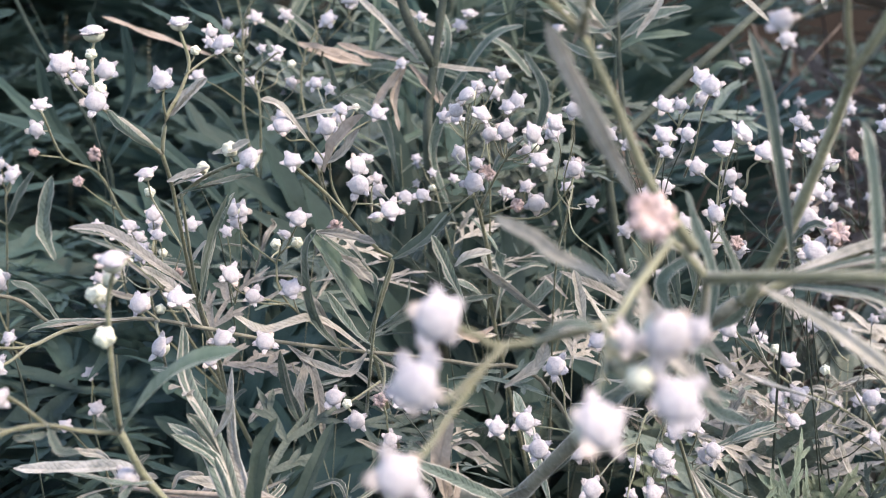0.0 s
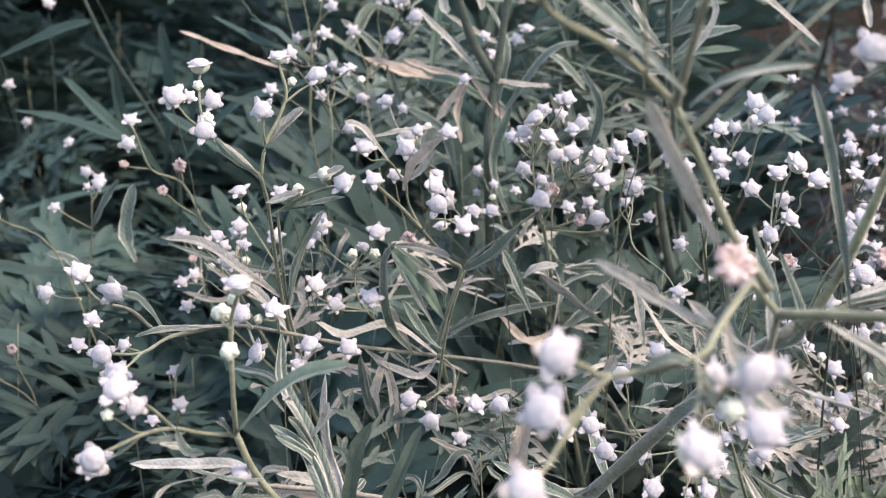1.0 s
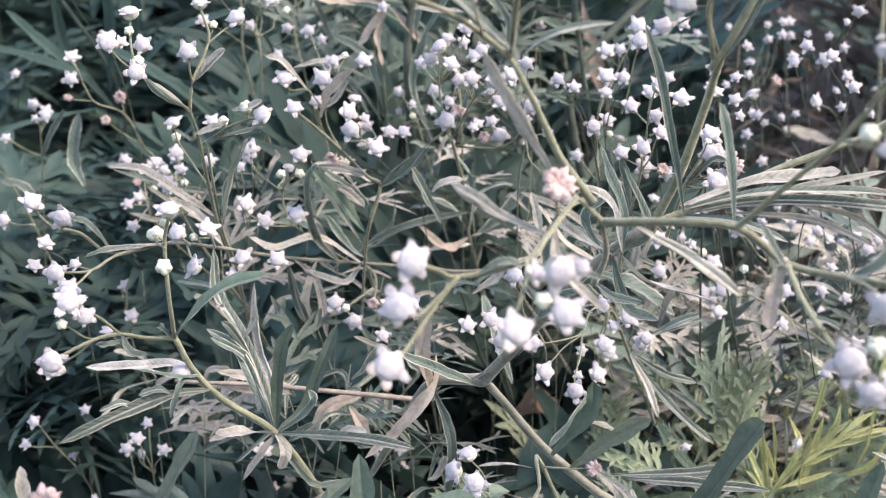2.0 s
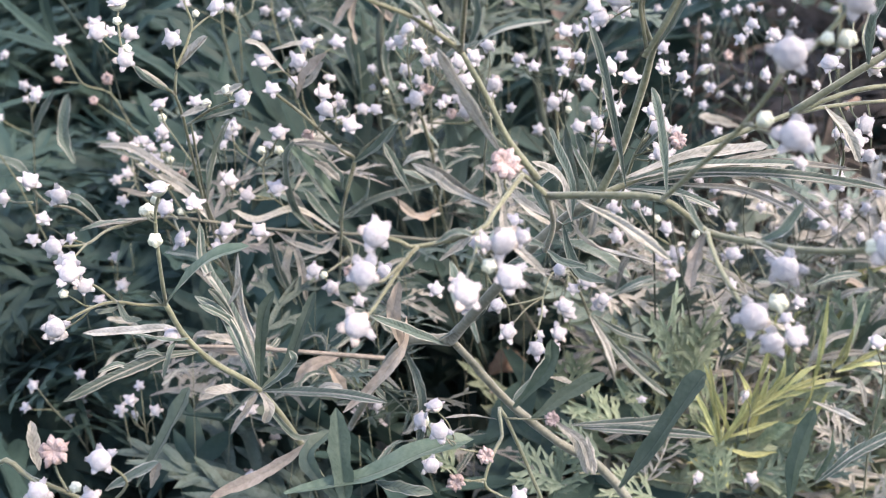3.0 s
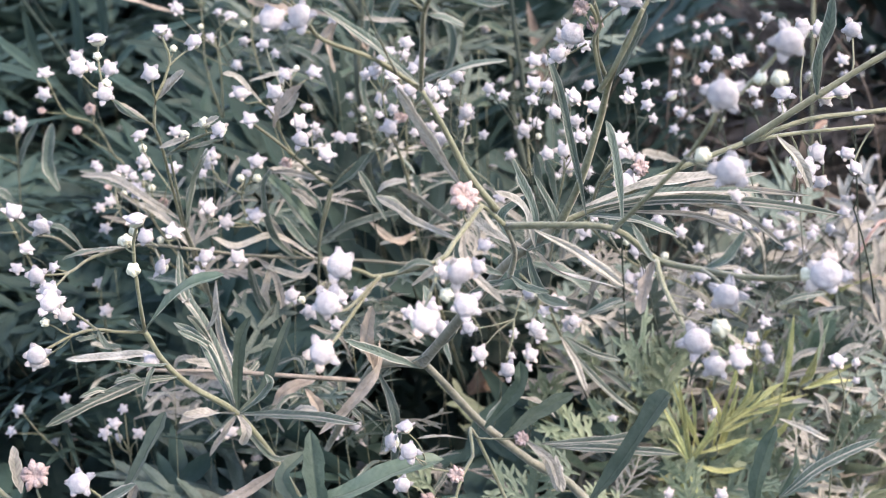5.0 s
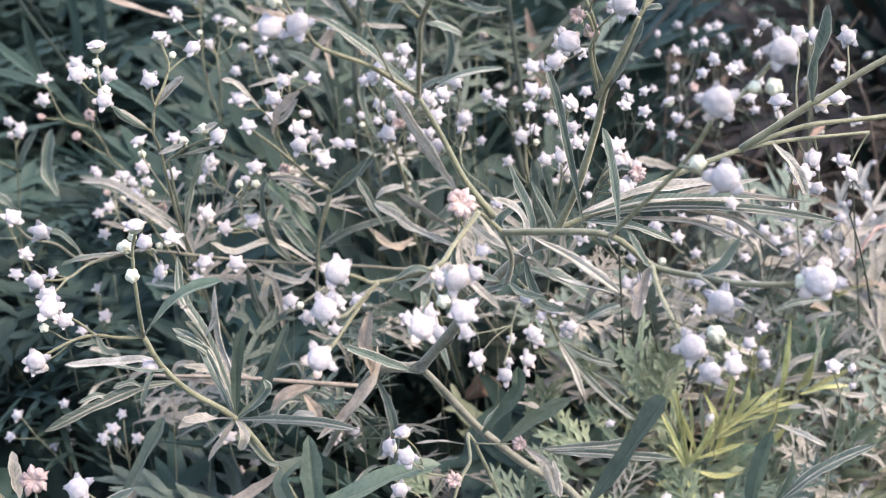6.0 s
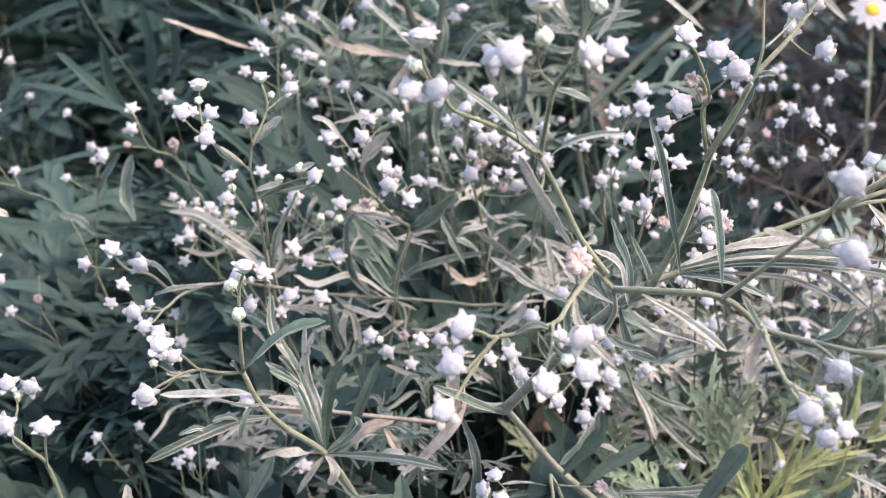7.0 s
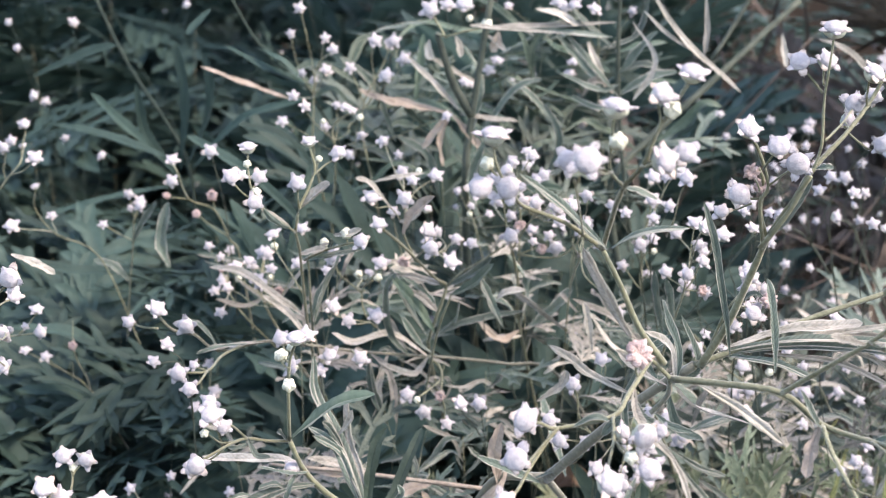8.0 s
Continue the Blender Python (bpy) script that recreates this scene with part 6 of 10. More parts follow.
def plant_dim():
    P = plant("shaded low weed with small dim white heads", -5.0, 25.0)
    h_e5 = head(P, -8.40, 20.17, 44.91, 0.75)
    h_q5 = head(P, -8.74, 20.46, 44.23, 0.7, kind="far")
    h_q6 = head(P, -6.26, 20.16, 44.45, 0.85)
    h_q4 = head(P, -6.86, 23.10, 46.11, 0.85)
    h_q3 = head(P, -7.03, 23.41, 46.74, 0.75)
    h_q8 = head(P, -9.20, 26.46, 40.90, 0.8)
    h_q9 = head(P, -3.40, 18.88, 44.76, 0.85)
    h_q10 = head(P, -6.14, 24.36, 41.03, 0.8)
    h_q11 = head(P, -5.61, 23.40, 41.07, 0.9)
    h_q12 = head(P, -3.36, 22.22, 42.27, 0.8)
    h_V0 = head(P, -7.86, 22.00, 44.27, 0.65, kind="far")
    h_V1 = head(P, -6.63, 20.60, 44.00, 0.8)
    h_V2 = head(P, -6.18, 20.80, 44.50, 0.65, kind="far")
    h_V3 = head(P, -5.81, 20.50, 44.00, 0.8)
    h_V4 = head(P, -8.58, 23.00, 42.66, 0.8)
    h_V5 = head(P, -6.32, 20.60, 43.86, 0.6, kind="far")
    h_V6 = head(P, -8.23, 23.00, 43.10, 0.7, kind="far")
    h_V7 = head(P, -3.71, 22.00, 42.09, 0.8)
    h_V8 = head(P, -4.07, 22.00, 41.34, 0.85)
    h_V9 = head(P, -7.16, 22.00, 46.19, 0.7, kind="far")
    stem(P, 0.5, (-8.57, 27.00, 36.14), (-8.27, 23.00, 41.70), (-8.32, 21.00, 43.91), h_e5)
    stem(P, 0.4, (-8.26, 21.20, 43.68), h_q5)
    stem(P, 0.4, (-8.27, 23.00, 41.70), h_q8)
    stem(P, 0.35, (-8.32, 22.80, 42.07), h_V4)
    stem(P, 0.4, (-8.27, 23.00, 41.70), (-8.19, 23.00, 42.85), h_V0)
    stem(P, 0.3, (-8.21, 23.00, 42.36), h_V6)
    stem(P, 0.5, (-6.65, 24.00, 38.02), (-6.27, 21.40, 42.18), (-6.17, 20.80, 43.44), h_V2)
    stem(P, 0.35, (-6.19, 20.90, 43.23), h_q6)
    stem(P, 0.35, (-6.18, 20.90, 43.31), h_V1)
    stem(P, 0.35, (-6.15, 20.90, 43.23), h_V3)
    stem(P, 0.35, (-6.19, 20.90, 43.23), h_V5)
    stem(P, 0.5, (-6.21, 25.00, 39.19), (-6.88, 23.60, 44.43), (-7.04, 23.40, 45.78), h_q3)
    stem(P, 0.35, (-6.99, 23.40, 45.55), h_q4)
    stem(P, 0.35, (-7.00, 23.50, 45.11), h_V9)
    stem(P, 0.5, (-5.04, 25.00, 36.30), (-5.45, 24.40, 39.51), (-5.91, 24.00, 40.48), h_q10)
    stem(P, 0.4, (-5.74, 24.20, 40.18), h_q11)
    stem(P, 0.5, (-3.20, 24.00, 37.81), (-3.60, 22.80, 41.05), h_q12)
    stem(P, 0.4, (-3.51, 23.00, 40.58), h_V7)
    stem(P, 0.4, (-3.52, 23.00, 40.41), h_V8)
    stem(P, 0.4, (-3.60, 22.80, 41.05), (-3.50, 20.00, 43.58), h_q9)


plant_dim()


def plant_under():
    P = plant("shaded low weed with a few small white heads", -2.0, 27.0)
    h_j1 = head(P, -3.58, 19.50, 42.78, 0.8)
    h_j2 = head(P, -5.62, 23.50, 41.09, 0.85)
    h_j3 = head(P, -1.22, 21.50, 43.24, 0.85)
    h_j4 = head(P, -0.75, 21.80, 43.20, 0.8)
    h_j5 = head(P, -0.98, 24.00, 40.70, 0.85)
    h_j6 = head(P, 6.37, 18.60, 42.80, 0.8)
    h_j7 = head(P, 6.20, 18.40, 42.20, 0.75)
    stem(P, 0.8, (-2.0, 27.0, 0.0), (-1.8, 25.0, 25.0), (-1.9, 23.5, 39.0), (-1.7, 22.5, 42.0))
    stem(P, 0.4, (-1.9, 23.5, 39.0), (-3.2, 21.0, 41.9), h_j1)
    stem(P, 0.4, (-1.9, 23.5, 38.6), (-4.6, 24.0, 40.2), h_j2)
    stem(P, 0.35, (-1.7, 22.5, 42.0), h_j3)
    stem(P, 0.35, (-1.7, 22.5, 42.0), h_j4)
    stem(P, 0.35, (-1.9, 23.5, 39.0), h_j5)
    stem(P, 0.6, (-1.9, 25.0, 20.0), (3.0, 22.0, 34.0), (6.0, 19.6, 41.0), h_j6)
    stem(P, 0.3, (6.0, 19.6, 41.0), h_j7)
    leaf(P, 4.0, (-1.9, 23.5, 39.0), (-2.9, 22.0, 41.0), (-3.6, 21.2, 41.6), kind="broad")
    leaf(P, 4.0, (-1.8, 23.0, 40.5), (-1.3, 21.5, 41.6), (-0.6, 20.6, 41.8), kind="broad")
    leaf(P, 3.6, (-1.8, 23.2, 40.0), (-2.5, 21.0, 42.5), (-2.9, 20.2, 43.6), kind="broad")


plant_under()


def plant_low_right():
    P = plant("low weed with drooping clusters of white heads and ribbed leaf sprays", 7.0, 22.0)
    h_s6 = head(P, 2.04, 16.46, 47.46, 1)
    h_s7 = head(P, 2.62, 16.69, 46.97, 1)
    h_s8 = head(P, 3.22, 18.23, 46.58, 1)
    h_s11 = head(P, 3.83, 18.50, 47.63, 1)
    h_h12 = head(P, 4.11, 18.52, 47.10, 1)
    h_k23 = head(P, 5.88, 21.18, 47.07, 1)
    h_k24 = head(P, 6.58, 21.16, 46.59, 1)
    h_u2 = head(P, 8.61, 19.45, 46.55, 0.8)
    h_u3 = head(P, 8.22, 19.01, 46.37, 0.95)
    h_u4 = head(P, 8.83, 19.98, 45.64, 0.9)
    h_k20 = head(P, 1.53, 16.75, 49.19, 1)
    h_k21 = head(P, 1.13, 17.18, 48.19, 1)
    h_k22 = head(P, 1.29, 16.48, 48.06, 1)
    h_s12 = head(P, 3.05, 16.50, 48.69, 0.9)
    h_W0 = head(P, 3.34, 18.20, 47.21, 1)
    h_W1 = head(P, 1.86, 16.80, 47.88, 0.9)
    h_W2 = head(P, 4.17, 18.40, 47.24, 0.85)
    h_W3 = head(P, 2.82, 17.50, 47.41, 0.6, kind="far")
    h_W4 = head(P, 3.56, 18.50, 47.46, 0.7, kind="far")
    h_W5 = head(P, 7.90, 19.00, 46.13, 0.75)
    h_W6 = head(P, 8.86, 19.80, 45.47, 0.7, kind="far")
    h_W7 = head(P, 3.19, 18.40, 46.20, 0.6, kind="far")
    h_W8 = head(P, 2.75, 17.40, 46.95, 0.5, kind="far")
    stem(P, 0.7, (4.88, 21.00, 44.09), (3.87, 19.40, 46.88), (3.58, 19.00, 47.59), (3.06, 18.60, 48.29))
    stem(P, 0.35, (3.51, 18.90, 47.63), h_W0)
    stem(P, 0.35, (3.51, 18.90, 47.63), h_s8)
    stem(P, 0.35, (3.51, 18.90, 47.63), h_W4)
    stem(P, 0.35, (3.51, 18.90, 47.63), h_s12)
    stem(P, 0.35, (3.51, 18.90, 47.63), h_W7)
    stem(P, 0.35, (2.84, 17.60, 47.68), h_s6)
    stem(P, 0.35, (2.84, 17.60, 47.68), h_s7)
    stem(P, 0.35, (2.84, 17.60, 47.68), h_W3)
    stem(P, 0.35, (2.84, 17.60, 47.68), h_W8)
    stem(P, 0.35, (2.84, 17.60, 47.68), h_W1)
    stem(P, 0.5, (3.51, 18.90, 47.70), (3.06, 18.00, 48.01), (2.84, 17.60, 47.68))
    stem(P, 0.4, (3.97, 19.20, 46.82), (3.99, 18.80, 47.32), h_s11)
    stem(P, 0.4, (4.00, 19.20, 46.68), h_h12)
    stem(P, 0.35, (4.04, 19.20, 46.61), h_W2)
    stem(P, 0.45, (10.70, 23.00, 39.41), (8.98, 20.50, 44.41), (8.46, 19.60, 45.72), h_u3)
    stem(P, 0.3, (8.60, 19.80, 45.34), h_u2)
    stem(P, 0.3, (8.60, 19.80, 45.34), h_u4)
    stem(P, 0.3, (8.60, 19.80, 45.34), h_W5)
    stem(P, 0.3, (8.60, 19.80, 45.34), h_W6)
    stem(P, 0.5, (9.22, 23.00, 41.88), (8.23, 22.00, 45.57), (7.39, 21.60, 47.09))
    stem(P, 0.35, (8.08, 22.00, 45.87), h_k23)
    stem(P, 0.35, (8.16, 22.00, 45.57), h_k24)
    stem(P, 0.4, (2.25, 18.00, 46.51), (1.99, 17.00, 47.97), h_k21)
    stem(P, 0.35, (2.05, 17.20, 47.76), h_k22)
    stem(P, 0.35, (1.99, 17.00, 47.97), h_k20)
    leaf(P, 2.2, (4.01, 19.00, 46.63), (4.51, 18.60, 45.97), (5.10, 18.40, 45.36), (5.61, 18.40, 44.92), fold=0.7)
    leaf(P, 2.2, (3.97, 19.00, 46.63), (4.26, 18.60, 46.12), (4.46, 18.40, 45.53), kind="pale", fold=0.6)
    leaf(P, 2.0, (4.07, 19.00, 46.63), (4.66, 18.80, 46.28), (5.29, 18.80, 46.08), fold=0.6)
    leaf(P, 2.2, (4.38, 19.40, 46.85), (4.88, 19.40, 47.03), (5.51, 19.40, 47.20), fold=0.6)
    leaf(P, 1.8, (4.63, 18.60, 46.10), (5.13, 18.60, 45.74), (5.51, 18.60, 45.37))
    leaf(P, 4.6, (3.45, 20.00, 48.01), (4.21, 20.00, 47.71), (5.07, 20.20, 46.97))
    leaf(P, 3.2, (1.50, 17.00, 47.00), (1.21, 17.50, 47.81), (1.01, 18.00, 48.37))
    leaf(P, 2.4, (3.06, 17.60, 46.65), (2.70, 17.00, 46.30), (2.15, 16.80, 45.79))
    leaf(P, 2.2, (0.77, 16.00, 49.15), (1.21, 16.00, 49.47), (1.33, 16.00, 49.80), kind="pale")


plant_low_right()


def plant_back_right():
    P = plant("distant weed with many tiny white heads against dark soil", 11.0, 33.0)
    h_x2 = head(P, 8.23, 26.63, 49.66, 0.7, kind="far")
    h_w11 = head(P, 10.49, 37.32, 50.34, 0.8)
    h_w12 = head(P, 12.85, 40.32, 49.35, 0.8)
    h_x1 = head(P, 9.35, 35.12, 49.83, 0.7, kind="far")
    h_w2 = head(P, 11.67, 36.51, 50.42, 0.9)
    h_w10 = head(P, 8.36, 25.62, 50.72, 0.8, kind="dry")
    h_K0 = head(P, 9.66, 30.00, 51.08, 0.7, kind="far")
    h_K1 = head(P, 10.01, 30.00, 50.49, 0.8)
    h_K2 = head(P, 9.60, 26.00, 51.14, 1.0)
    h_K3 = head(P, 9.16, 25.00, 50.33, 1.0)
    h_K4 = head(P, 10.18, 26.00, 50.72, 0.8)
    h_K5 = head(P, 10.11, 26.00, 49.96, 0.7, kind="far")
    h_K6 = head(P, 8.17, 27.00, 49.64, 0.6, kind="far")
    h_K7 = head(P, 9.30, 32.00, 49.99, 0.6, kind="far")
    h_K8 = head(P, 9.83, 32.00, 50.63, 0.7, kind="far")
    h_K9 = head(P, 8.20, 30.00, 49.76, 0.6, kind="far")
    h_K10 = head(P, 9.64, 24.00, 52.57, 0.8)
    h_K11 = head(P, 10.07, 26.00, 52.01, 0.6, kind="far")
    h_K12 = head(P, 10.05, 29.00, 51.26, 0.5, kind="far")
    h_K13 = head(P, 9.93, 26.00, 50.38, 0.6, kind="far")
    h_K14 = head(P, 10.45, 25.00, 50.03, 0.7, kind="far")
    stem(P, 0.6, (11.91, 30.00, 45.27), (9.80, 29.00, 48.38), (8.66, 28.00, 49.33), (9.14, 31.00, 49.86), mat=STEM_MID)
    stem(P, 0.4, (8.66, 28.00, 49.33), h_x2, mat=STEM_MID)
    stem(P, 0.4, (9.80, 29.00, 48.38), (9.08, 27.50, 49.80), h_w10, mat=STEM_MID)
    stem(P, 0.5, (9.80, 29.00, 48.38), (10.12, 28.00, 50.41), (10.08, 26.00, 51.87), (10.21, 25.00, 52.67), mat=STEM_MID)
    stem(P, 0.6, (12.48, 29.00, 45.92), (10.67, 27.00, 48.71), (9.91, 26.00, 49.82), h_K3, mat=STEM_MID)
    stem(P, 0.3, (10.12, 28.00, 50.41), h_K0, mat=STEM_MID)
    stem(P, 0.3, (10.12, 28.00, 50.41), h_K1, mat=STEM_MID)
    stem(P, 0.3, (10.12, 28.00, 50.41), h_K12, mat=STEM_MID)
    stem(P, 0.3, (10.12, 28.00, 50.41), h_K11, mat=STEM_MID)
    stem(P, 0.3, (10.12, 28.00, 50.41), h_K10, mat=STEM_MID)
    stem(P, 0.3, (10.06, 26.20, 49.63), h_K2, mat=STEM_MID)
    stem(P, 0.3, (10.06, 26.20, 49.63), h_K4, mat=STEM_MID)
    stem(P, 0.3, (10.06, 26.20, 49.63), h_K5, mat=STEM_MID)
    stem(P, 0.3, (10.06, 26.20, 49.63), h_K13, mat=STEM_MID)
    stem(P, 0.3, (10.06, 26.20, 49.63), h_K14, mat=STEM_MID)
    stem(P, 0.3, (9.08, 30.40, 49.66), h_K6, mat=STEM_MID)
    stem(P, 0.3, (9.08, 30.40, 49.66), h_K7, mat=STEM_MID)
    stem(P, 0.3, (9.08, 30.40, 49.66), h_K8, mat=STEM_MID)
    stem(P, 0.3, (9.08, 30.40, 49.66), h_K9, mat=STEM_MID)
    stem(P, 0.3, (10.98, 33.00, 47.36), h_w11, mat=STEM_MID)
    stem(P, 0.3, (10.98, 33.00, 47.36), h_w12, mat=STEM_MID)
    stem(P, 0.3, (10.98, 33.00, 47.36), h_x1, mat=STEM_MID)
    stem(P, 0.3, (10.98, 33.00, 47.36), h_w2, mat=STEM_MID)


plant_back_right()


def plant_far():
    P = plant("shaded weed behind with small heads high on thin stems", -3.0, 33.0)
    h_g2 = head(P, -3.79, 29.80, 53.32, 0.8)
    h_y8 = head(P, -4.47, 29.67, 53.27, 0.9)
    h_y9 = head(P, -4.88, 30.34, 52.84, 0.85)
    h_p11 = head(P, -3.71, 27.79, 51.22, 0.9)
    h_h7 = head(P, -1.00, 27.38, 52.43, 0.8)
    h_Y0 = head(P, -4.20, 29.00, 53.96, 0.85)
    h_Y1 = head(P, -3.14, 30.00, 54.08, 0.7, kind="far")
    h_Y2 = head(P, -2.65, 30.00, 53.95, 0.9)
    h_Y3 = head(P, -2.24, 30.00, 53.55, 0.8)
    h_Y4 = head(P, -5.23, 30.00, 54.98, 0.9)
    h_Y5 = head(P, -5.50, 30.00, 54.25, 0.7, kind="far")
    h_Y6 = head(P, -4.48, 29.60, 54.19, 0.8)
    h_Y7 = head(P, -2.77, 29.00, 53.22, 0.9)
    h_Y8 = head(P, -3.82, 28.00, 52.52, 0.8)
    h_Y9 = head(P, -5.56, 28.00, 52.10, 0.8)
    h_Y10 = head(P, -4.38, 28.00, 51.96, 0.8)
    h_Y11 = head(P, -5.23, 28.00, 52.82, 0.8)
    h_Y12 = head(P, -5.20, 30.00, 53.11, 0.7, kind="far")
    h_Y13 = head(P, -3.23, 26.00, 52.17, 0.8)
    h_Y14 = head(P, -9.27, 34.00, 54.59, 0.8)
    h_Y15 = head(P, 0.96, 34.00, 54.65, 0.8)
    h_Y16 = head(P, 2.76, 34.00, 54.58, 0.9)
    h_Y17 = head(P, 4.92, 34.00, 54.51, 0.8)
    h_Y18 = head(P, -14.06, 33.00, 51.80, 0.9)
    h_Y19 = head(P, -13.86, 30.00, 51.01, 0.9)
    h_Y20 = head(P, -15.67, 36.00, 53.70, 0.8)
    h_Y21 = head(P, -14.08, 38.00, 53.46, 1)
    h_Y22 = head(P, -15.46, 36.00, 52.85, 0.8)
    h_Y23 = head(P, -14.03, 34.00, 51.42, 0.9)
    h_Y24 = head(P, -12.88, 32.00, 50.66, 0.8)
    h_Y25 = head(P, -11.77, 32.00, 50.13, 0.8)
    stem(P, 0.7, (-4.19, 34.00, 44.88), (-4.95, 31.00, 49.99), (-4.94, 30.40, 51.86), (-4.78, 30.00, 53.28), h_Y0)
    stem(P, 0.6, (-2.65, 34.00, 44.89), (-3.17, 30.00, 49.73), (-3.47, 29.80, 52.00), (-2.81, 30.00, 53.46), h_Y2)
    stem(P, 0.35, (-4.89, 30.20, 52.41), h_y8)
    stem(P, 0.35, (-4.89, 30.20, 52.41), h_y9)
    stem(P, 0.35, (-4.89, 30.20, 52.41), h_Y4)
    stem(P, 0.35, (-4.89, 30.20, 52.41), h_Y5)
    stem(P, 0.35, (-4.89, 30.20, 52.41), h_Y6)
    stem(P, 0.35, (-4.89, 30.20, 52.41), h_Y12)
    stem(P, 0.35, (-4.89, 30.20, 52.41), h_Y11)
    stem(P, 0.35, (-3.34, 29.80, 52.17), h_g2)
    stem(P, 0.35, (-3.34, 29.80, 52.17), h_Y1)
    stem(P, 0.35, (-3.34, 29.80, 52.17), h_Y3)
    stem(P, 0.35, (-3.34, 29.80, 52.17), h_Y7)
    stem(P, 0.35, (-3.34, 29.80, 52.17), h_Y8)
    stem(P, 0.35, (-4.13, 29.50, 50.88), h_p11)
    stem(P, 0.35, (-4.13, 29.50, 50.88), h_Y9)
    stem(P, 0.35, (-4.13, 29.50, 50.88), h_Y10)
    stem(P, 0.35, (-4.13, 29.50, 50.88), h_Y13)
    stem(P, 0.35, (-4.13, 29.50, 50.88), h_h7)
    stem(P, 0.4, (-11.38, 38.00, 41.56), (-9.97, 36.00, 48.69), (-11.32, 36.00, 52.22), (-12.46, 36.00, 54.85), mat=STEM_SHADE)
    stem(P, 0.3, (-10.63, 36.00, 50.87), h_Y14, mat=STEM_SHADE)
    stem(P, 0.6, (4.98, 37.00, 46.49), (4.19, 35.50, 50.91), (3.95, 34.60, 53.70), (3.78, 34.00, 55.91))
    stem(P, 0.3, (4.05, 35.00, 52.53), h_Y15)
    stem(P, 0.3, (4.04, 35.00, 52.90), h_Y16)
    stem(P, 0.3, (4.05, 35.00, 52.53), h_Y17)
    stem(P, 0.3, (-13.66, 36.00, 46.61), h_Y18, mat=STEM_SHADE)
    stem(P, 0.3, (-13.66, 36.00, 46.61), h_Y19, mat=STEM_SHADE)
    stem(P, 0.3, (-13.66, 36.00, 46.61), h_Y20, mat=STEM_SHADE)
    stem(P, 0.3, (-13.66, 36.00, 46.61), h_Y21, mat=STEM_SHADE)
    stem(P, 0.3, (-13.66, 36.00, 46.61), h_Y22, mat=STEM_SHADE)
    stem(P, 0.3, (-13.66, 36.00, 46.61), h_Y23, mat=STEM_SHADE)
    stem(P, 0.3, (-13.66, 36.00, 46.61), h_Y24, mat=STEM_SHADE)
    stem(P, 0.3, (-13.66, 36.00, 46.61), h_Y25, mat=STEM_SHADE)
    leaf(P, 2.4, (-5.47, 30.00, 52.31), (-6.77, 30.00, 52.76), (-8.15, 30.00, 53.28), kind="dead")
    leaf(P, 2.6, (-1.82, 30.00, 52.14), (-2.65, 30.00, 52.30), (-3.56, 30.00, 52.66), kind="dead")
    leaf(P, 2.2, (-0.04, 29.00, 53.01), (-0.69, 29.00, 53.32), (-1.49, 29.00, 53.79), kind="pale")
    leaf(P, 2, (2.01, 26.00, 54.88), (0.27, 26.00, 55.01), (-0.45, 26.00, 55.07), kind="pale")


plant_far()


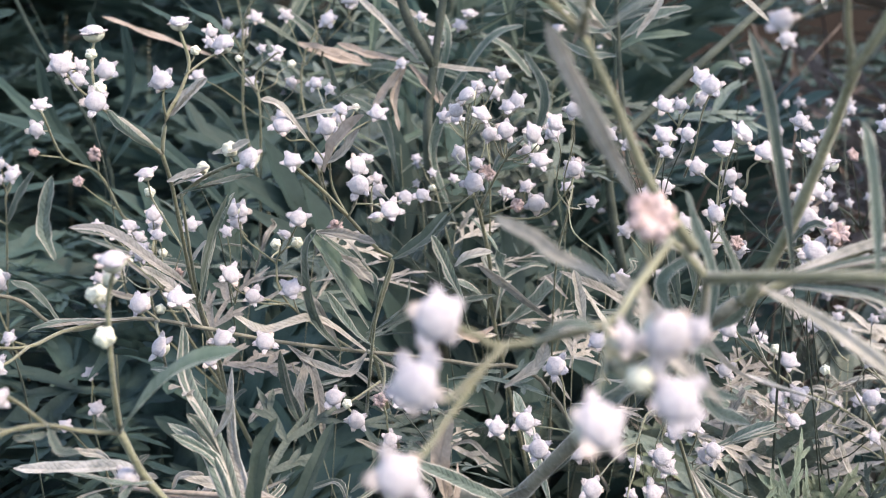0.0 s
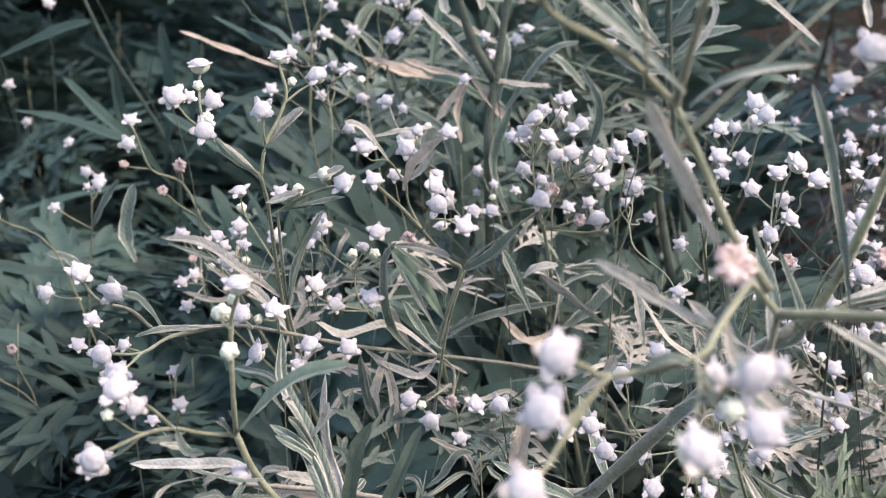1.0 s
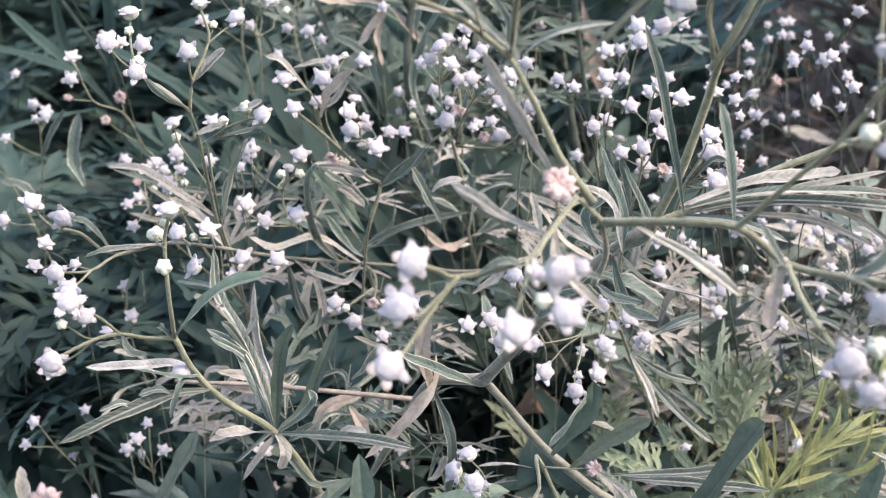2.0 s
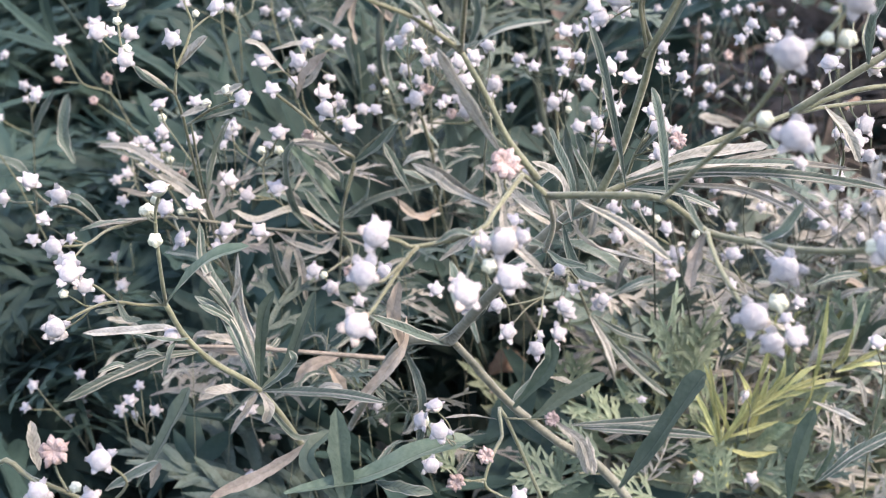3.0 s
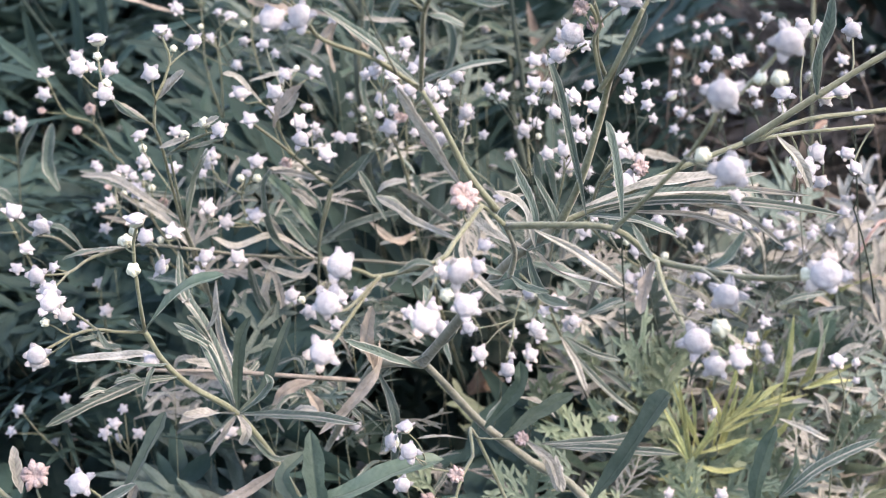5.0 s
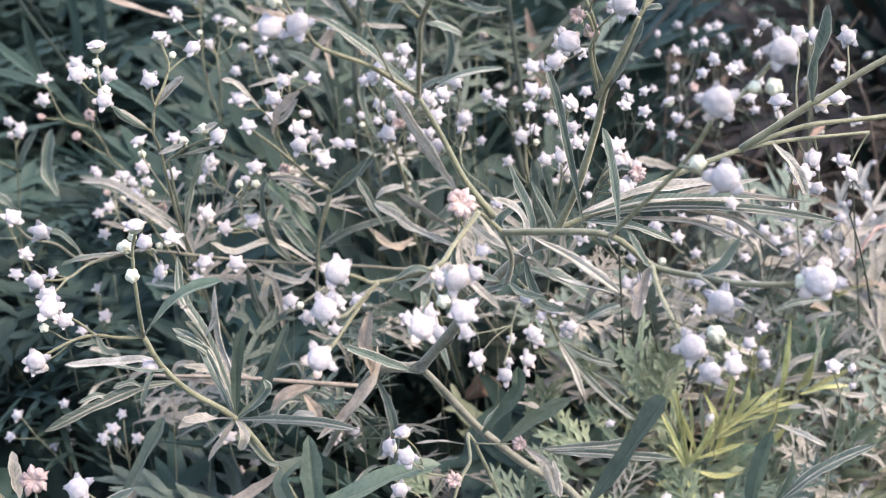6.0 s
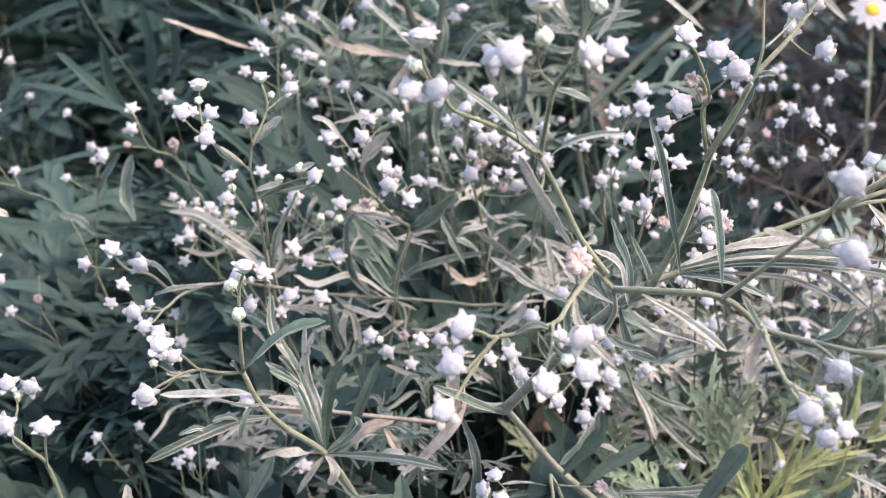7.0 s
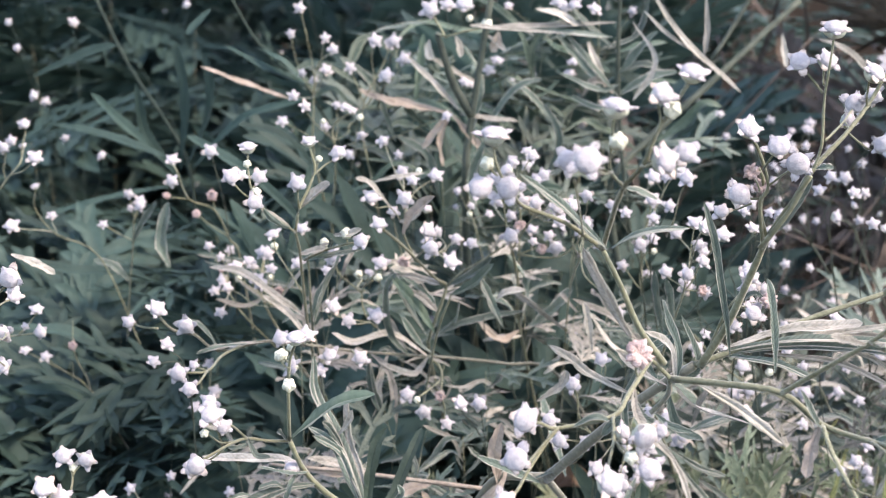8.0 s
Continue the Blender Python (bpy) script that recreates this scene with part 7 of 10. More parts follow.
def plant_edge():
    P = plant("weed at the shaded side with loose sprays of white heads", -13.0, 22.0)
    h_Z0 = head(P, -11.58, 24.50, 52.71, 0.9, up=0.7)
    h_Z1 = head(P, -11.05, 23.50, 52.09, 1)
    h_Z2 = head(P, -11.66, 24.50, 52.16, 0.5, up=0.5, kind="far")
    h_Z3 = head(P, -11.99, 24.00, 52.22, 0.9)
    h_Z4 = head(P, -11.61, 23.00, 50.50, 1)
    h_Z5 = head(P, -11.82, 26.80, 49.66, 0.8, up=0.3)
    h_Z6 = head(P, -11.78, 25.50, 50.84, 0.6, up=0.6, kind="far")
    h_Z7 = head(P, -7.97, 12.50, 52.80, 1.15, up=0.2)
    h_Z8 = head(P, -9.82, 19.00, 49.83, 0.8, up=0.6)
    h_Z9 = head(P, -9.78, 19.00, 49.31, 0.85)
    h_Z10 = head(P, -9.11, 15.00, 50.87, 1)
    h_Z11 = head(P, -11.42, 24.00, 46.64, 0.8)
    h_Z12 = head(P, -11.92, 24.00, 46.82, 0.75)
    h_Z13 = head(P, -8.47, 14.00, 51.95, 0.8)
    h_Z14 = head(P, -10.10, 19.00, 49.44, 0.45, up=0.5, kind="far")
    h_Z15 = head(P, -9.17, 15.00, 50.20, 0.9)
    h_Z16 = head(P, -10.69, 24.00, 46.96, 0.7, kind="dry")
    stem(P, 0.5, (-13.14, 24.00, 49.89), (-12.00, 24.00, 51.38), (-11.61, 24.00, 51.82), h_Z2)
    stem(P, 0.35, (-11.61, 24.20, 51.99), h_Z0)
    stem(P, 0.35, (-11.84, 24.00, 51.53), h_Z1)
    stem(P, 0.35, (-12.00, 24.00, 51.38), h_Z3)
    stem(P, 0.5, (-9.53, 27.00, 45.27), (-10.46, 26.50, 48.50), (-11.49, 26.00, 49.37), (-11.93, 25.80, 50.14), h_Z6)
    stem(P, 0.35, (-11.49, 26.00, 49.37), h_Z5)
    stem(P, 0.4, (-11.57, 25.80, 49.51), h_Z4)
    stem(P, 0.6, (-9.42, 13.50, 50.94), (-8.54, 13.00, 52.16), h_Z7)
    stem(P, 0.4, (-8.55, 13.00, 52.06), h_Z13)
    stem(P, 0.4, (-8.99, 14.00, 51.16), h_Z10)
    stem(P, 0.4, (-9.17, 14.40, 50.78), h_Z15)
    stem(P, 0.45, (-10.97, 18.50, 49.34), (-10.42, 19.00, 49.21), h_Z9)
    stem(P, 0.35, (-10.30, 19.00, 49.22), h_Z8)
    stem(P, 0.35, (-10.30, 19.00, 49.22), h_Z14)
    stem(P, 0.4, (-9.94, 26.00, 42.90), (-10.62, 25.00, 45.27), (-11.29, 24.40, 46.18), h_Z12)
    stem(P, 0.35, (-11.17, 24.50, 46.06), h_Z11)
    stem(P, 0.4, (-10.62, 25.00, 45.27), h_Z16)
    leaf(P, 2.2, (-9.53, 17.00, 51.73), (-9.10, 17.00, 51.56), (-8.70, 17.00, 51.33), kind="pale")


plant_edge()


def plant_tall():
    P = plant("tall shaded weed with long narrow leaves and a slanting stem", -9.0, 38.0)
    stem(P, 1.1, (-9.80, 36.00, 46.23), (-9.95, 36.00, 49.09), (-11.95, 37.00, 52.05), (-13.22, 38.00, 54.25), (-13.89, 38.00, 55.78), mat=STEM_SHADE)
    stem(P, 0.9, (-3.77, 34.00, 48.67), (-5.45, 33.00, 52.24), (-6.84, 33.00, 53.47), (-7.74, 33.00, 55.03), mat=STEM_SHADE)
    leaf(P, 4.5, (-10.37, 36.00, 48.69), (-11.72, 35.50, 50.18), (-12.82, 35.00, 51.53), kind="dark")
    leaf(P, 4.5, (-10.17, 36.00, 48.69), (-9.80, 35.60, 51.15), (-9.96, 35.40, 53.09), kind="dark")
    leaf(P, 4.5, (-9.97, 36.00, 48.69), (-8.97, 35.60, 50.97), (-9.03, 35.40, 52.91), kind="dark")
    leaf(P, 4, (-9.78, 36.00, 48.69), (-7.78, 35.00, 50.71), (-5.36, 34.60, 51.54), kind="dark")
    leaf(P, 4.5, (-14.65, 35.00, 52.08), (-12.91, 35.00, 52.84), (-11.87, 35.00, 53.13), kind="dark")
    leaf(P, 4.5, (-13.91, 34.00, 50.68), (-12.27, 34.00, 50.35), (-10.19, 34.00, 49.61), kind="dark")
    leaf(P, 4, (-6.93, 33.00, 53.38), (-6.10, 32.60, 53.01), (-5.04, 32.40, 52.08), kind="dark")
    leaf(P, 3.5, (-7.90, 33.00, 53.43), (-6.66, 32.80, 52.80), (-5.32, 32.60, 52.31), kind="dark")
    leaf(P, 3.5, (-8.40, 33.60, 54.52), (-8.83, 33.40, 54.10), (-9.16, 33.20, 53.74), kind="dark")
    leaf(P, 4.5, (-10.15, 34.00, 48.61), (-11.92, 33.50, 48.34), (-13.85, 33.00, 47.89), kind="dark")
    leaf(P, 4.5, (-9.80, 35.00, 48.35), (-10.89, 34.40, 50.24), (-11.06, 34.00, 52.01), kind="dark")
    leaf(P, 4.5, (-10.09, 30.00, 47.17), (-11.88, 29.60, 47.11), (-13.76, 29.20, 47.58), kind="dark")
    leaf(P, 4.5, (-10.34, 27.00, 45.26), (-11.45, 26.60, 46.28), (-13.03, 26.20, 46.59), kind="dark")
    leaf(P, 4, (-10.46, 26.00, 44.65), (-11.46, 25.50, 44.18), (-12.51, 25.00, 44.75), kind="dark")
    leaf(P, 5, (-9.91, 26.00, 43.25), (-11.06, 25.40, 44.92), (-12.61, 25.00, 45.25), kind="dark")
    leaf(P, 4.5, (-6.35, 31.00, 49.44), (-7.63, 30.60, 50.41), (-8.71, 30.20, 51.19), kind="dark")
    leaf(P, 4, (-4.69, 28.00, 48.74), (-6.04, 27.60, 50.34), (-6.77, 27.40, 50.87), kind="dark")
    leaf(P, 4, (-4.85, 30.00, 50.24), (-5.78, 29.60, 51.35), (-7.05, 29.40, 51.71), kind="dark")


plant_tall()


def plant_slanting():
    P = plant("weed behind with a thick slanting stem and pale narrow leaf sprays", 4.0, 30.0)
    stem(P, 1.2, (4.45, 29.00, 48.52), (3.98, 28.50, 51.35), (3.71, 28.20, 53.97), (3.66, 28.00, 56.27), mat=STEM_MID)
    stem(P, 1.7, (4.35, 30.00, 47.0), (3.93, 30.0, 49.79), (5.05, 30.5, 51.1), (6.59, 31.0, 52.43), (8.28, 32.0, 53.75), (9.9, 33.0, 54.99), tip=0.8, mat=STEM_MID)
    stem(P, 1.2, (6.91, 31.00, 53.47), (7.88, 31.40, 55.02), (8.34, 31.60, 56.16), mat=STEM_MID)
    leaf(P, 4, (3.76, 28.20, 52.87), (2.86, 28.00, 53.84), (2.19, 27.80, 54.63))
    leaf(P, 3.4, (3.74, 28.20, 53.50), (4.23, 28.00, 54.16), (4.71, 27.80, 54.73))
    leaf(P, 3.4, (3.68, 28.20, 54.12), (2.89, 28.00, 54.76), (2.31, 27.80, 55.31))
    leaf(P, 4.6, (3.83, 28.40, 52.83), (4.54, 28.20, 53.35), (5.35, 28.00, 53.58))
    leaf(P, 3, (3.83, 28.40, 52.51), (3.09, 28.20, 52.54), (2.43, 28.00, 52.89))
    leaf(P, 3, (3.77, 28.20, 53.18), (3.20, 28.00, 53.06), (2.08, 27.80, 53.55))
    leaf(P, 2.4, (4.28, 27.00, 55.94), (5.18, 26.60, 54.68), (6.76, 26.40, 53.31), kind="pale")
    leaf(P, 2, (4.52, 27.00, 55.65), (5.06, 26.80, 54.79), (5.74, 26.60, 54.16), kind="pale")
    leaf(P, 2, (5.77, 27.00, 55.80), (5.82, 26.80, 54.95), (5.76, 26.60, 54.27), kind="pale")
    leaf(P, 2, (4.17, 27.00, 55.35), (4.76, 26.80, 54.79), (5.42, 26.60, 54.38), kind="pale")
    leaf(P, 2, (3.89, 27.00, 55.05), (4.51, 26.80, 54.05), (3.94, 26.60, 53.02), kind="pale")
    leaf(P, 2.4, (8.67, 30.00, 54.38), (8.71, 29.80, 53.93), (8.77, 29.60, 53.47), kind="pale")
    leaf(P, 3, (9.75, 30.00, 54.23), (10.53, 29.80, 53.94), (11.55, 29.60, 53.01), kind="pale")
    leaf(P, 3, (4.61, 29.00, 55.73), (4.33, 28.80, 54.51), (3.23, 28.60, 54.06))
    leaf(P, 3.2, (0.17, 28.00, 48.79), (-0.35, 27.60, 50.39), (0.08, 27.20, 51.93))
    leaf(P, 3.2, (0.81, 28.00, 48.79), (1.23, 27.60, 50.41), (2.27, 27.20, 51.00))
    leaf(P, 3.2, (-1.14, 29.00, 49.50), (-1.47, 28.60, 50.95), (-2.43, 28.40, 51.64))
    leaf(P, 3, (1.82, 29.00, 50.04), (2.22, 28.60, 51.48), (1.69, 28.40, 52.65))
    leaf(P, 3.2, (-0.32, 30.00, 51.14), (-0.03, 29.60, 52.90), (-0.53, 29.40, 54.06))
    leaf(P, 3.2, (-0.15, 30.00, 51.14), (0.96, 29.60, 52.74), (1.75, 29.40, 53.11))
    leaf(P, 3, (-2.53, 31.00, 50.89), (-3.18, 30.60, 52.69), (-4.15, 30.40, 53.55))
    leaf(P, 2.4, (3.58, 28.00, 54.92), (1.87, 27.80, 54.85), (0.19, 27.60, 54.82), kind="pale")


plant_slanting()


def plant_yellow():
    P = plant("young weed shoot with bright yellow-green narrow leaves", 8.0, 20.0)
    stem(P, 0.9, (7.55, 20.50, 40.69), (7.60, 20.00, 42.69), (7.64, 19.80, 43.54))
    leaf(P, 2.2, (7.61, 20.00, 42.54), (7.90, 19.60, 43.78), (8.09, 19.40, 45.08), kind="yellow", fold=0.5)
    leaf(P, 2.2, (7.60, 20.00, 42.69), (7.12, 19.80, 43.86), (6.63, 19.60, 45.12), kind="yellow", fold=0.5)
    leaf(P, 1.9, (7.71, 20.00, 43.13), (7.74, 19.80, 44.12), (7.39, 19.60, 44.95), kind="yellow", fold=0.5)
    leaf(P, 1.9, (8.28, 19.70, 43.34), (9.04, 19.30, 43.81), (9.28, 19.00, 44.59), kind="yellow", fold=0.5)
    leaf(P, 1.8, (8.82, 19.40, 43.77), (8.97, 19.20, 44.37), (8.93, 19.00, 45.03), kind="yellow", fold=0.5)
    leaf(P, 1.5, (9.70, 19.00, 45.68), (9.76, 19.00, 46.15), (9.92, 19.00, 46.75), kind="green", fold=0.5)
    leaf(P, 1.8, (9.25, 20.00, 43.95), (9.41, 20.00, 45.38), (9.45, 20.00, 46.49), kind="yellow", fold=0.5)
    leaf(P, 1.7, (8.04, 19.50, 44.26), (8.31, 19.40, 44.72), (8.37, 19.30, 45.33), kind="yellow", fold=0.5)
    leaf(P, 2.4, (7.73, 20.40, 42.00), (7.09, 20.20, 43.21), (7.06, 20.00, 44.19), kind="green", fold=0.4)
    leaf(P, 2.4, (7.80, 20.40, 42.15), (8.54, 20.00, 42.65), (9.01, 19.80, 42.73), kind="green", fold=0.4)
    leaf(P, 2.2, (7.67, 20.40, 41.85), (7.75, 20.20, 43.32), (8.05, 20.00, 44.15), kind="green", fold=0.4)
    leaf(P, 2.2, (7.91, 20.20, 42.87), (8.71, 20.00, 43.09), (9.18, 19.80, 44.05), kind="green", fold=0.4)
    leaf(P, 2.0, (7.65, 20.30, 41.91), (6.95, 20.00, 42.27), (6.48, 19.80, 42.86), kind="green", fold=0.4)
    leaf(P, 2.4, (9.29, 20.60, 42.12), (9.70, 20.40, 43.12), (10.40, 20.20, 43.64), kind="green", fold=0.4)
    leaf(P, 2.2, (7.75, 20.40, 41.69), (8.32, 20.00, 41.74), (8.83, 19.80, 41.38), kind="green", fold=0.4)
    leaf(P, 2.0, (6.87, 20.60, 44.34), (6.53, 20.40, 45.04), (6.53, 20.20, 45.70), kind="green", fold=0.4)
    leaf(P, 2.0, (7.80, 20.60, 44.30), (7.84, 20.40, 45.12), (7.62, 20.20, 45.79), kind="green", fold=0.4)
    leaf(P, 2.3, (6.96, 19.2, 43.16), (7.27, 19.2, 43.66), (8.02, 19.2, 44.35), (9.31, 19.2, 44.95), kind="yellow", fold=0.5)
    leaf(P, 1.6, (7.52, 19.2, 43.94), (7.91, 19.2, 44.06), (8.57, 19.2, 44.36), kind="yellow", fold=0.5)
    leaf(P, 1.6, (7.34, 19.2, 43.7), (7.65, 19.2, 44.08), (7.81, 19.2, 44.72), kind="yellow", fold=0.5)
    leaf(P, 1.6, (7.77, 19.2, 44.17), (8.26, 19.2, 44.69), (8.57, 19.2, 44.99), kind="yellow", fold=0.5)
    leaf(P, 1.6, (8.02, 19.2, 44.3), (8.6, 19.2, 44.46), (9.3, 19.2, 44.64), kind="yellow", fold=0.5)
    leaf(P, 1.6, (7.17, 19.2, 43.59), (7.43, 19.2, 44.02), (7.57, 19.2, 44.51), kind="yellow", fold=0.5)
    leaf(P, 1.6, (8.21, 19.2, 44.44), (8.7, 19.2, 44.93), (9.04, 19.2, 45.15), kind="yellow", fold=0.5)
    leaf(P, 1.6, (7.12, 19.2, 43.42), (7.8, 19.2, 43.63), (8.31, 19.2, 43.8), kind="yellow", fold=0.5)
    leaf(P, 1.6, (8.34, 19.2, 44.52), (8.91, 19.2, 44.66), (9.62, 19.2, 44.82), kind="yellow", fold=0.5)
    leaf(P, 1.7, (7.0, 19.2, 43.31), (6.86, 19.2, 44.12), (6.48, 19.2, 45.14), kind="yellow", fold=0.5)
    leaf(P, 1.7, (6.97, 19.2, 43.31), (6.8, 19.2, 44.34), (6.66, 19.2, 45.34), kind="yellow", fold=0.5)
    leaf(P, 1.7, (7.02, 19.2, 43.31), (7.09, 19.2, 44.18), (6.96, 19.2, 45.07), kind="yellow", fold=0.5)
    leaf(P, 1.7, (6.94, 19.2, 43.31), (6.63, 19.2, 44.06), (6.33, 19.2, 44.65), kind="yellow", fold=0.5)
    leaf(P, 1.7, (6.94, 19.2, 43.16), (6.72, 19.2, 43.62), (6.45, 19.2, 43.89), kind="yellow", fold=0.5)
    leaf(P, 1.9, (6.97, 19.2, 42.98), (6.85, 19.2, 42.6), (6.56, 19.2, 42.26), kind="yellow", fold=0.4)
    leaf(P, 1.9, (6.97, 19.2, 42.94), (7.12, 19.2, 42.48), (7.23, 19.2, 42.1), kind="yellow", fold=0.4)
    leaf(P, 1.9, (6.93, 19.2, 43.05), (6.58, 19.2, 42.89), (6.25, 19.2, 42.81), kind="yellow", fold=0.4)
    leaf(P, 1.9, (7.1, 19.2, 43.16), (7.7, 19.2, 42.95), (8.29, 19.2, 43.02), kind="yellow", fold=0.4)
    leaf(P, 1.6, (7.97, 20.4, 43.67), (8.26, 20.4, 44.7), (8.46, 20.4, 45.99), kind="yellow", fold=0.5)
    leaf(P, 1.6, (8.63, 20.4, 44.08), (8.75, 20.4, 44.82), (8.77, 20.4, 45.98), kind="yellow", fold=0.5)
    leaf(P, 1.6, (9.82, 20.4, 44.47), (10.13, 20.4, 45.03), (10.36, 20.4, 45.77), kind="yellow", fold=0.5)
    leaf(P, 1.6, (9.83, 20.4, 44.44), (10.1, 20.4, 44.75), (10.17, 20.4, 45.33), kind="yellow", fold=0.5)
    leaf(P, 1.6, (10.03, 20.4, 44.43), (10.62, 20.4, 44.73), (11.2, 20.4, 45.02), kind="yellow", fold=0.5)
    leaf(P, 1.6, (9.9, 20.4, 44.35), (10.5, 20.4, 44.51), (11.17, 20.4, 44.52), kind="yellow", fold=0.5)
    leaf(P, 4.2, (7.31, 19.8, 42.96), (7.97, 19.8, 43.23), (8.76, 19.8, 43.56), kind="green", fold=0.3)
    leaf(P, 4.2, (7.45, 19.8, 42.8), (8.13, 19.8, 42.84), (8.73, 19.8, 42.89), kind="green", fold=0.3)
    leaf(P, 4.2, (7.18, 19.8, 42.82), (6.71, 19.8, 42.99), (6.23, 19.8, 43.32), kind="green", fold=0.3)
    leaf(P, 4.2, (7.84, 19.8, 43.16), (8.22, 19.8, 43.59), (8.4, 19.8, 43.95), kind="green", fold=0.3)


plant_yellow()


def plant_grassy():
    """Loose yellow-green shoots of narrow leaves behind the bright young weed."""
    rng = random.Random(64)
    for x, y, z, count in ((8.6, 23.5, 42.2, 12), (10.4, 23.0, 43.2, 13), (11.6, 25.0, 43.4, 12), (9.6, 25.5, 43.0, 10)):
        P = plant("thin yellow-green shoot with narrow upright leaves", x, y + 1.5)
        stem(P, 0.6, (x, y + 1.2, z - 5), (x + 0.2, y + 0.5, z - 2), (x, y, z + 0.6))
        for k in range(count):
            a = Vector((x, y, z)) + Vector((rng.gauss(0, 0.25), rng.gauss(0, 0.3), rng.uniform(-1.8, 0.6)))
            d = Vector((rng.gauss(0.1, 0.42), rng.uniform(-0.35, 0.2), 1.0)).normalized() * rng.uniform(1.2, 2.7)
            droop = Vector((d.x * 0.35, 0, -0.18 * d.length))
            leaf(P, rng.uniform(1.5, 2.3), a, a + d * 0.5, a + d + droop, kind=rng.choice(("yellow", "green", "green")), fold=0.45)


plant_grassy()


def plant_spray():
    P = plant("dusty weed with sprays of narrow pale leaves over dark gaps", 10.5, 24.0)
    leaf(P, 2.3, (9.31, 20.5, 44.52), (9.84, 20.5, 44.72), (10.71, 20.5, 44.79), kind="pale", fold=0.7)
    leaf(P, 2.3, (9.54, 21.2, 44.1), (9.92, 21.2, 44.76), (10.56, 21.2, 45.03), kind="pale", fold=0.4)
    leaf(P, 1.9, (9.28, 20.5, 44.52), (9.52, 20.5, 45.03), (9.68, 20.5, 45.46), kind="pale", fold=0.7)
    leaf(P, 1.9, (10.5, 21.2, 44.36), (10.56, 21.2, 45.11), (10.44, 21.2, 45.93), kind="pale", fold=0.7)
    leaf(P, 2.3, (10.79, 22.0, 43.97), (11.16, 22.0, 44.73), (11.67, 22.0, 45.39), kind="pale", fold=0.4)
    leaf(P, 2.3, (10.39, 20.5, 44.54), (10.88, 20.5, 45.25), (11.3, 20.5, 45.38), kind="pale", fold=0.4)
    leaf(P, 2.3, (8.85, 22.0, 42.81), (9.88, 22.0, 42.51), (11.16, 22.0, 41.91), kind="pale", fold=0.4)
    leaf(P, 2.3, (8.8, 20.5, 43.88), (9.75, 20.5, 43.98), (10.73, 20.5, 43.7), kind="pale", fold=0.7)
    leaf(P, 2.3, (10.19, 22.0, 43.37), (10.87, 22.0, 42.86), (11.23, 22.0, 42.33), kind="pale", fold=0.7)
    leaf(P, 2.6, (10.7, 21.2, 43.58), (11.43, 21.2, 43.21), (11.94, 21.2, 43.18), kind="pale", fold=0.7)
    leaf(P, 1.9, (10.68, 20.5, 44.38), (11.24, 20.5, 44.2), (11.62, 20.5, 44.21), kind="pale", fold=0.6)
    leaf(P, 1.9, (7.31, 21.2, 44.52), (8.01, 21.2, 44.33), (8.64, 21.2, 44.03), kind="leaf", fold=0.6)
    leaf(P, 2.3, (7.27, 20.5, 44.7), (7.93, 20.5, 45.11), (8.32, 20.5, 45.38), kind="leaf", fold=0.7)
    leaf(P, 2.6, (6.72, 21.2, 45.74), (6.18, 21.2, 45.32), (5.93, 21.2, 44.59), kind="pale", fold=0.6)
    leaf(P, 2.6, (7.54, 21.2, 45.55), (7.07, 21.2, 45.28), (6.46, 21.2, 45.16), kind="pale", fold=0.6)
    leaf(P, 1.9, (5.71, 21.2, 41.48), (5.0, 21.2, 41.35), (4.14, 21.2, 41.08), kind="pale", fold=0.6)
    leaf(P, 1.9, (4.85, 21.2, 42.16), (4.78, 21.2, 41.53), (4.97, 21.2, 40.93), kind="pale", fold=0.4)
    leaf(P, 2.6, (9.99, 21.2, 41.57), (10.73, 21.2, 41.21), (11.75, 21.2, 40.99), kind="pale", fold=0.7)
    leaf(P, 2.6, (10.44, 22.0, 40.6), (11.2, 22.0, 40.35), (12.26, 22.0, 40.16), kind="pale", fold=0.7)
    leaf(P, 1.9, (9.36, 21.2, 42.56), (9.96, 21.2, 42.06), (10.83, 21.2, 41.85), kind="leaf", fold=0.4)
    leaf(P, 2.3, (7.89, 20.5, 45.98), (8.45, 20.5, 45.52), (9.19, 20.5, 45.34), kind="pale", fold=0.7)
    leaf(P, 2.3, (9.99, 22.0, 45.24), (9.75, 22.0, 44.64), (9.5, 22.0, 44.04), kind="pale", fold=0.4)
    leaf(P, 2.3, (6.13, 21.2, 41.78), (6.69, 21.2, 41.91), (7.26, 21.2, 42.04), kind="leaf", fold=0.7)
    leaf(P, 2.6, (5.98, 21.2, 42.26), (5.42, 21.2, 41.65), (5.36, 21.2, 41.01), kind="leaf", fold=0.4)
    leaf(P, 1.9, (11.4, 21.2, 41.82), (11.7, 21.2, 42.44), (12.0, 21.2, 42.82), kind="pale", fold=0.7)
    leaf(P, 2.3, (9.19, 20.5, 46.48), (9.71, 20.5, 46.67), (10.36, 20.5, 46.74), kind="leaf", fold=0.7)
    leaf(P, 1.9, (8.11, 20.5, 41.12), (8.51, 20.5, 41.57), (9.27, 20.5, 41.85), kind="pale", fold=0.4)
    leaf(P, 2.3, (7.7, 21.2, 45.1), (7.26, 21.2, 45.71), (7.04, 21.2, 46.3), kind="pale", fold=0.4)
    leaf(P, 2.6, (6.49, 21.2, 44.25), (7.16, 21.2, 44.67), (7.71, 21.2, 44.72), kind="pale", fold=0.6)
    leaf(P, 3.0, (2.83, 17.0, 46.21), (3.29, 17.0, 46.03), (3.61, 17.0, 45.69), kind="pale")
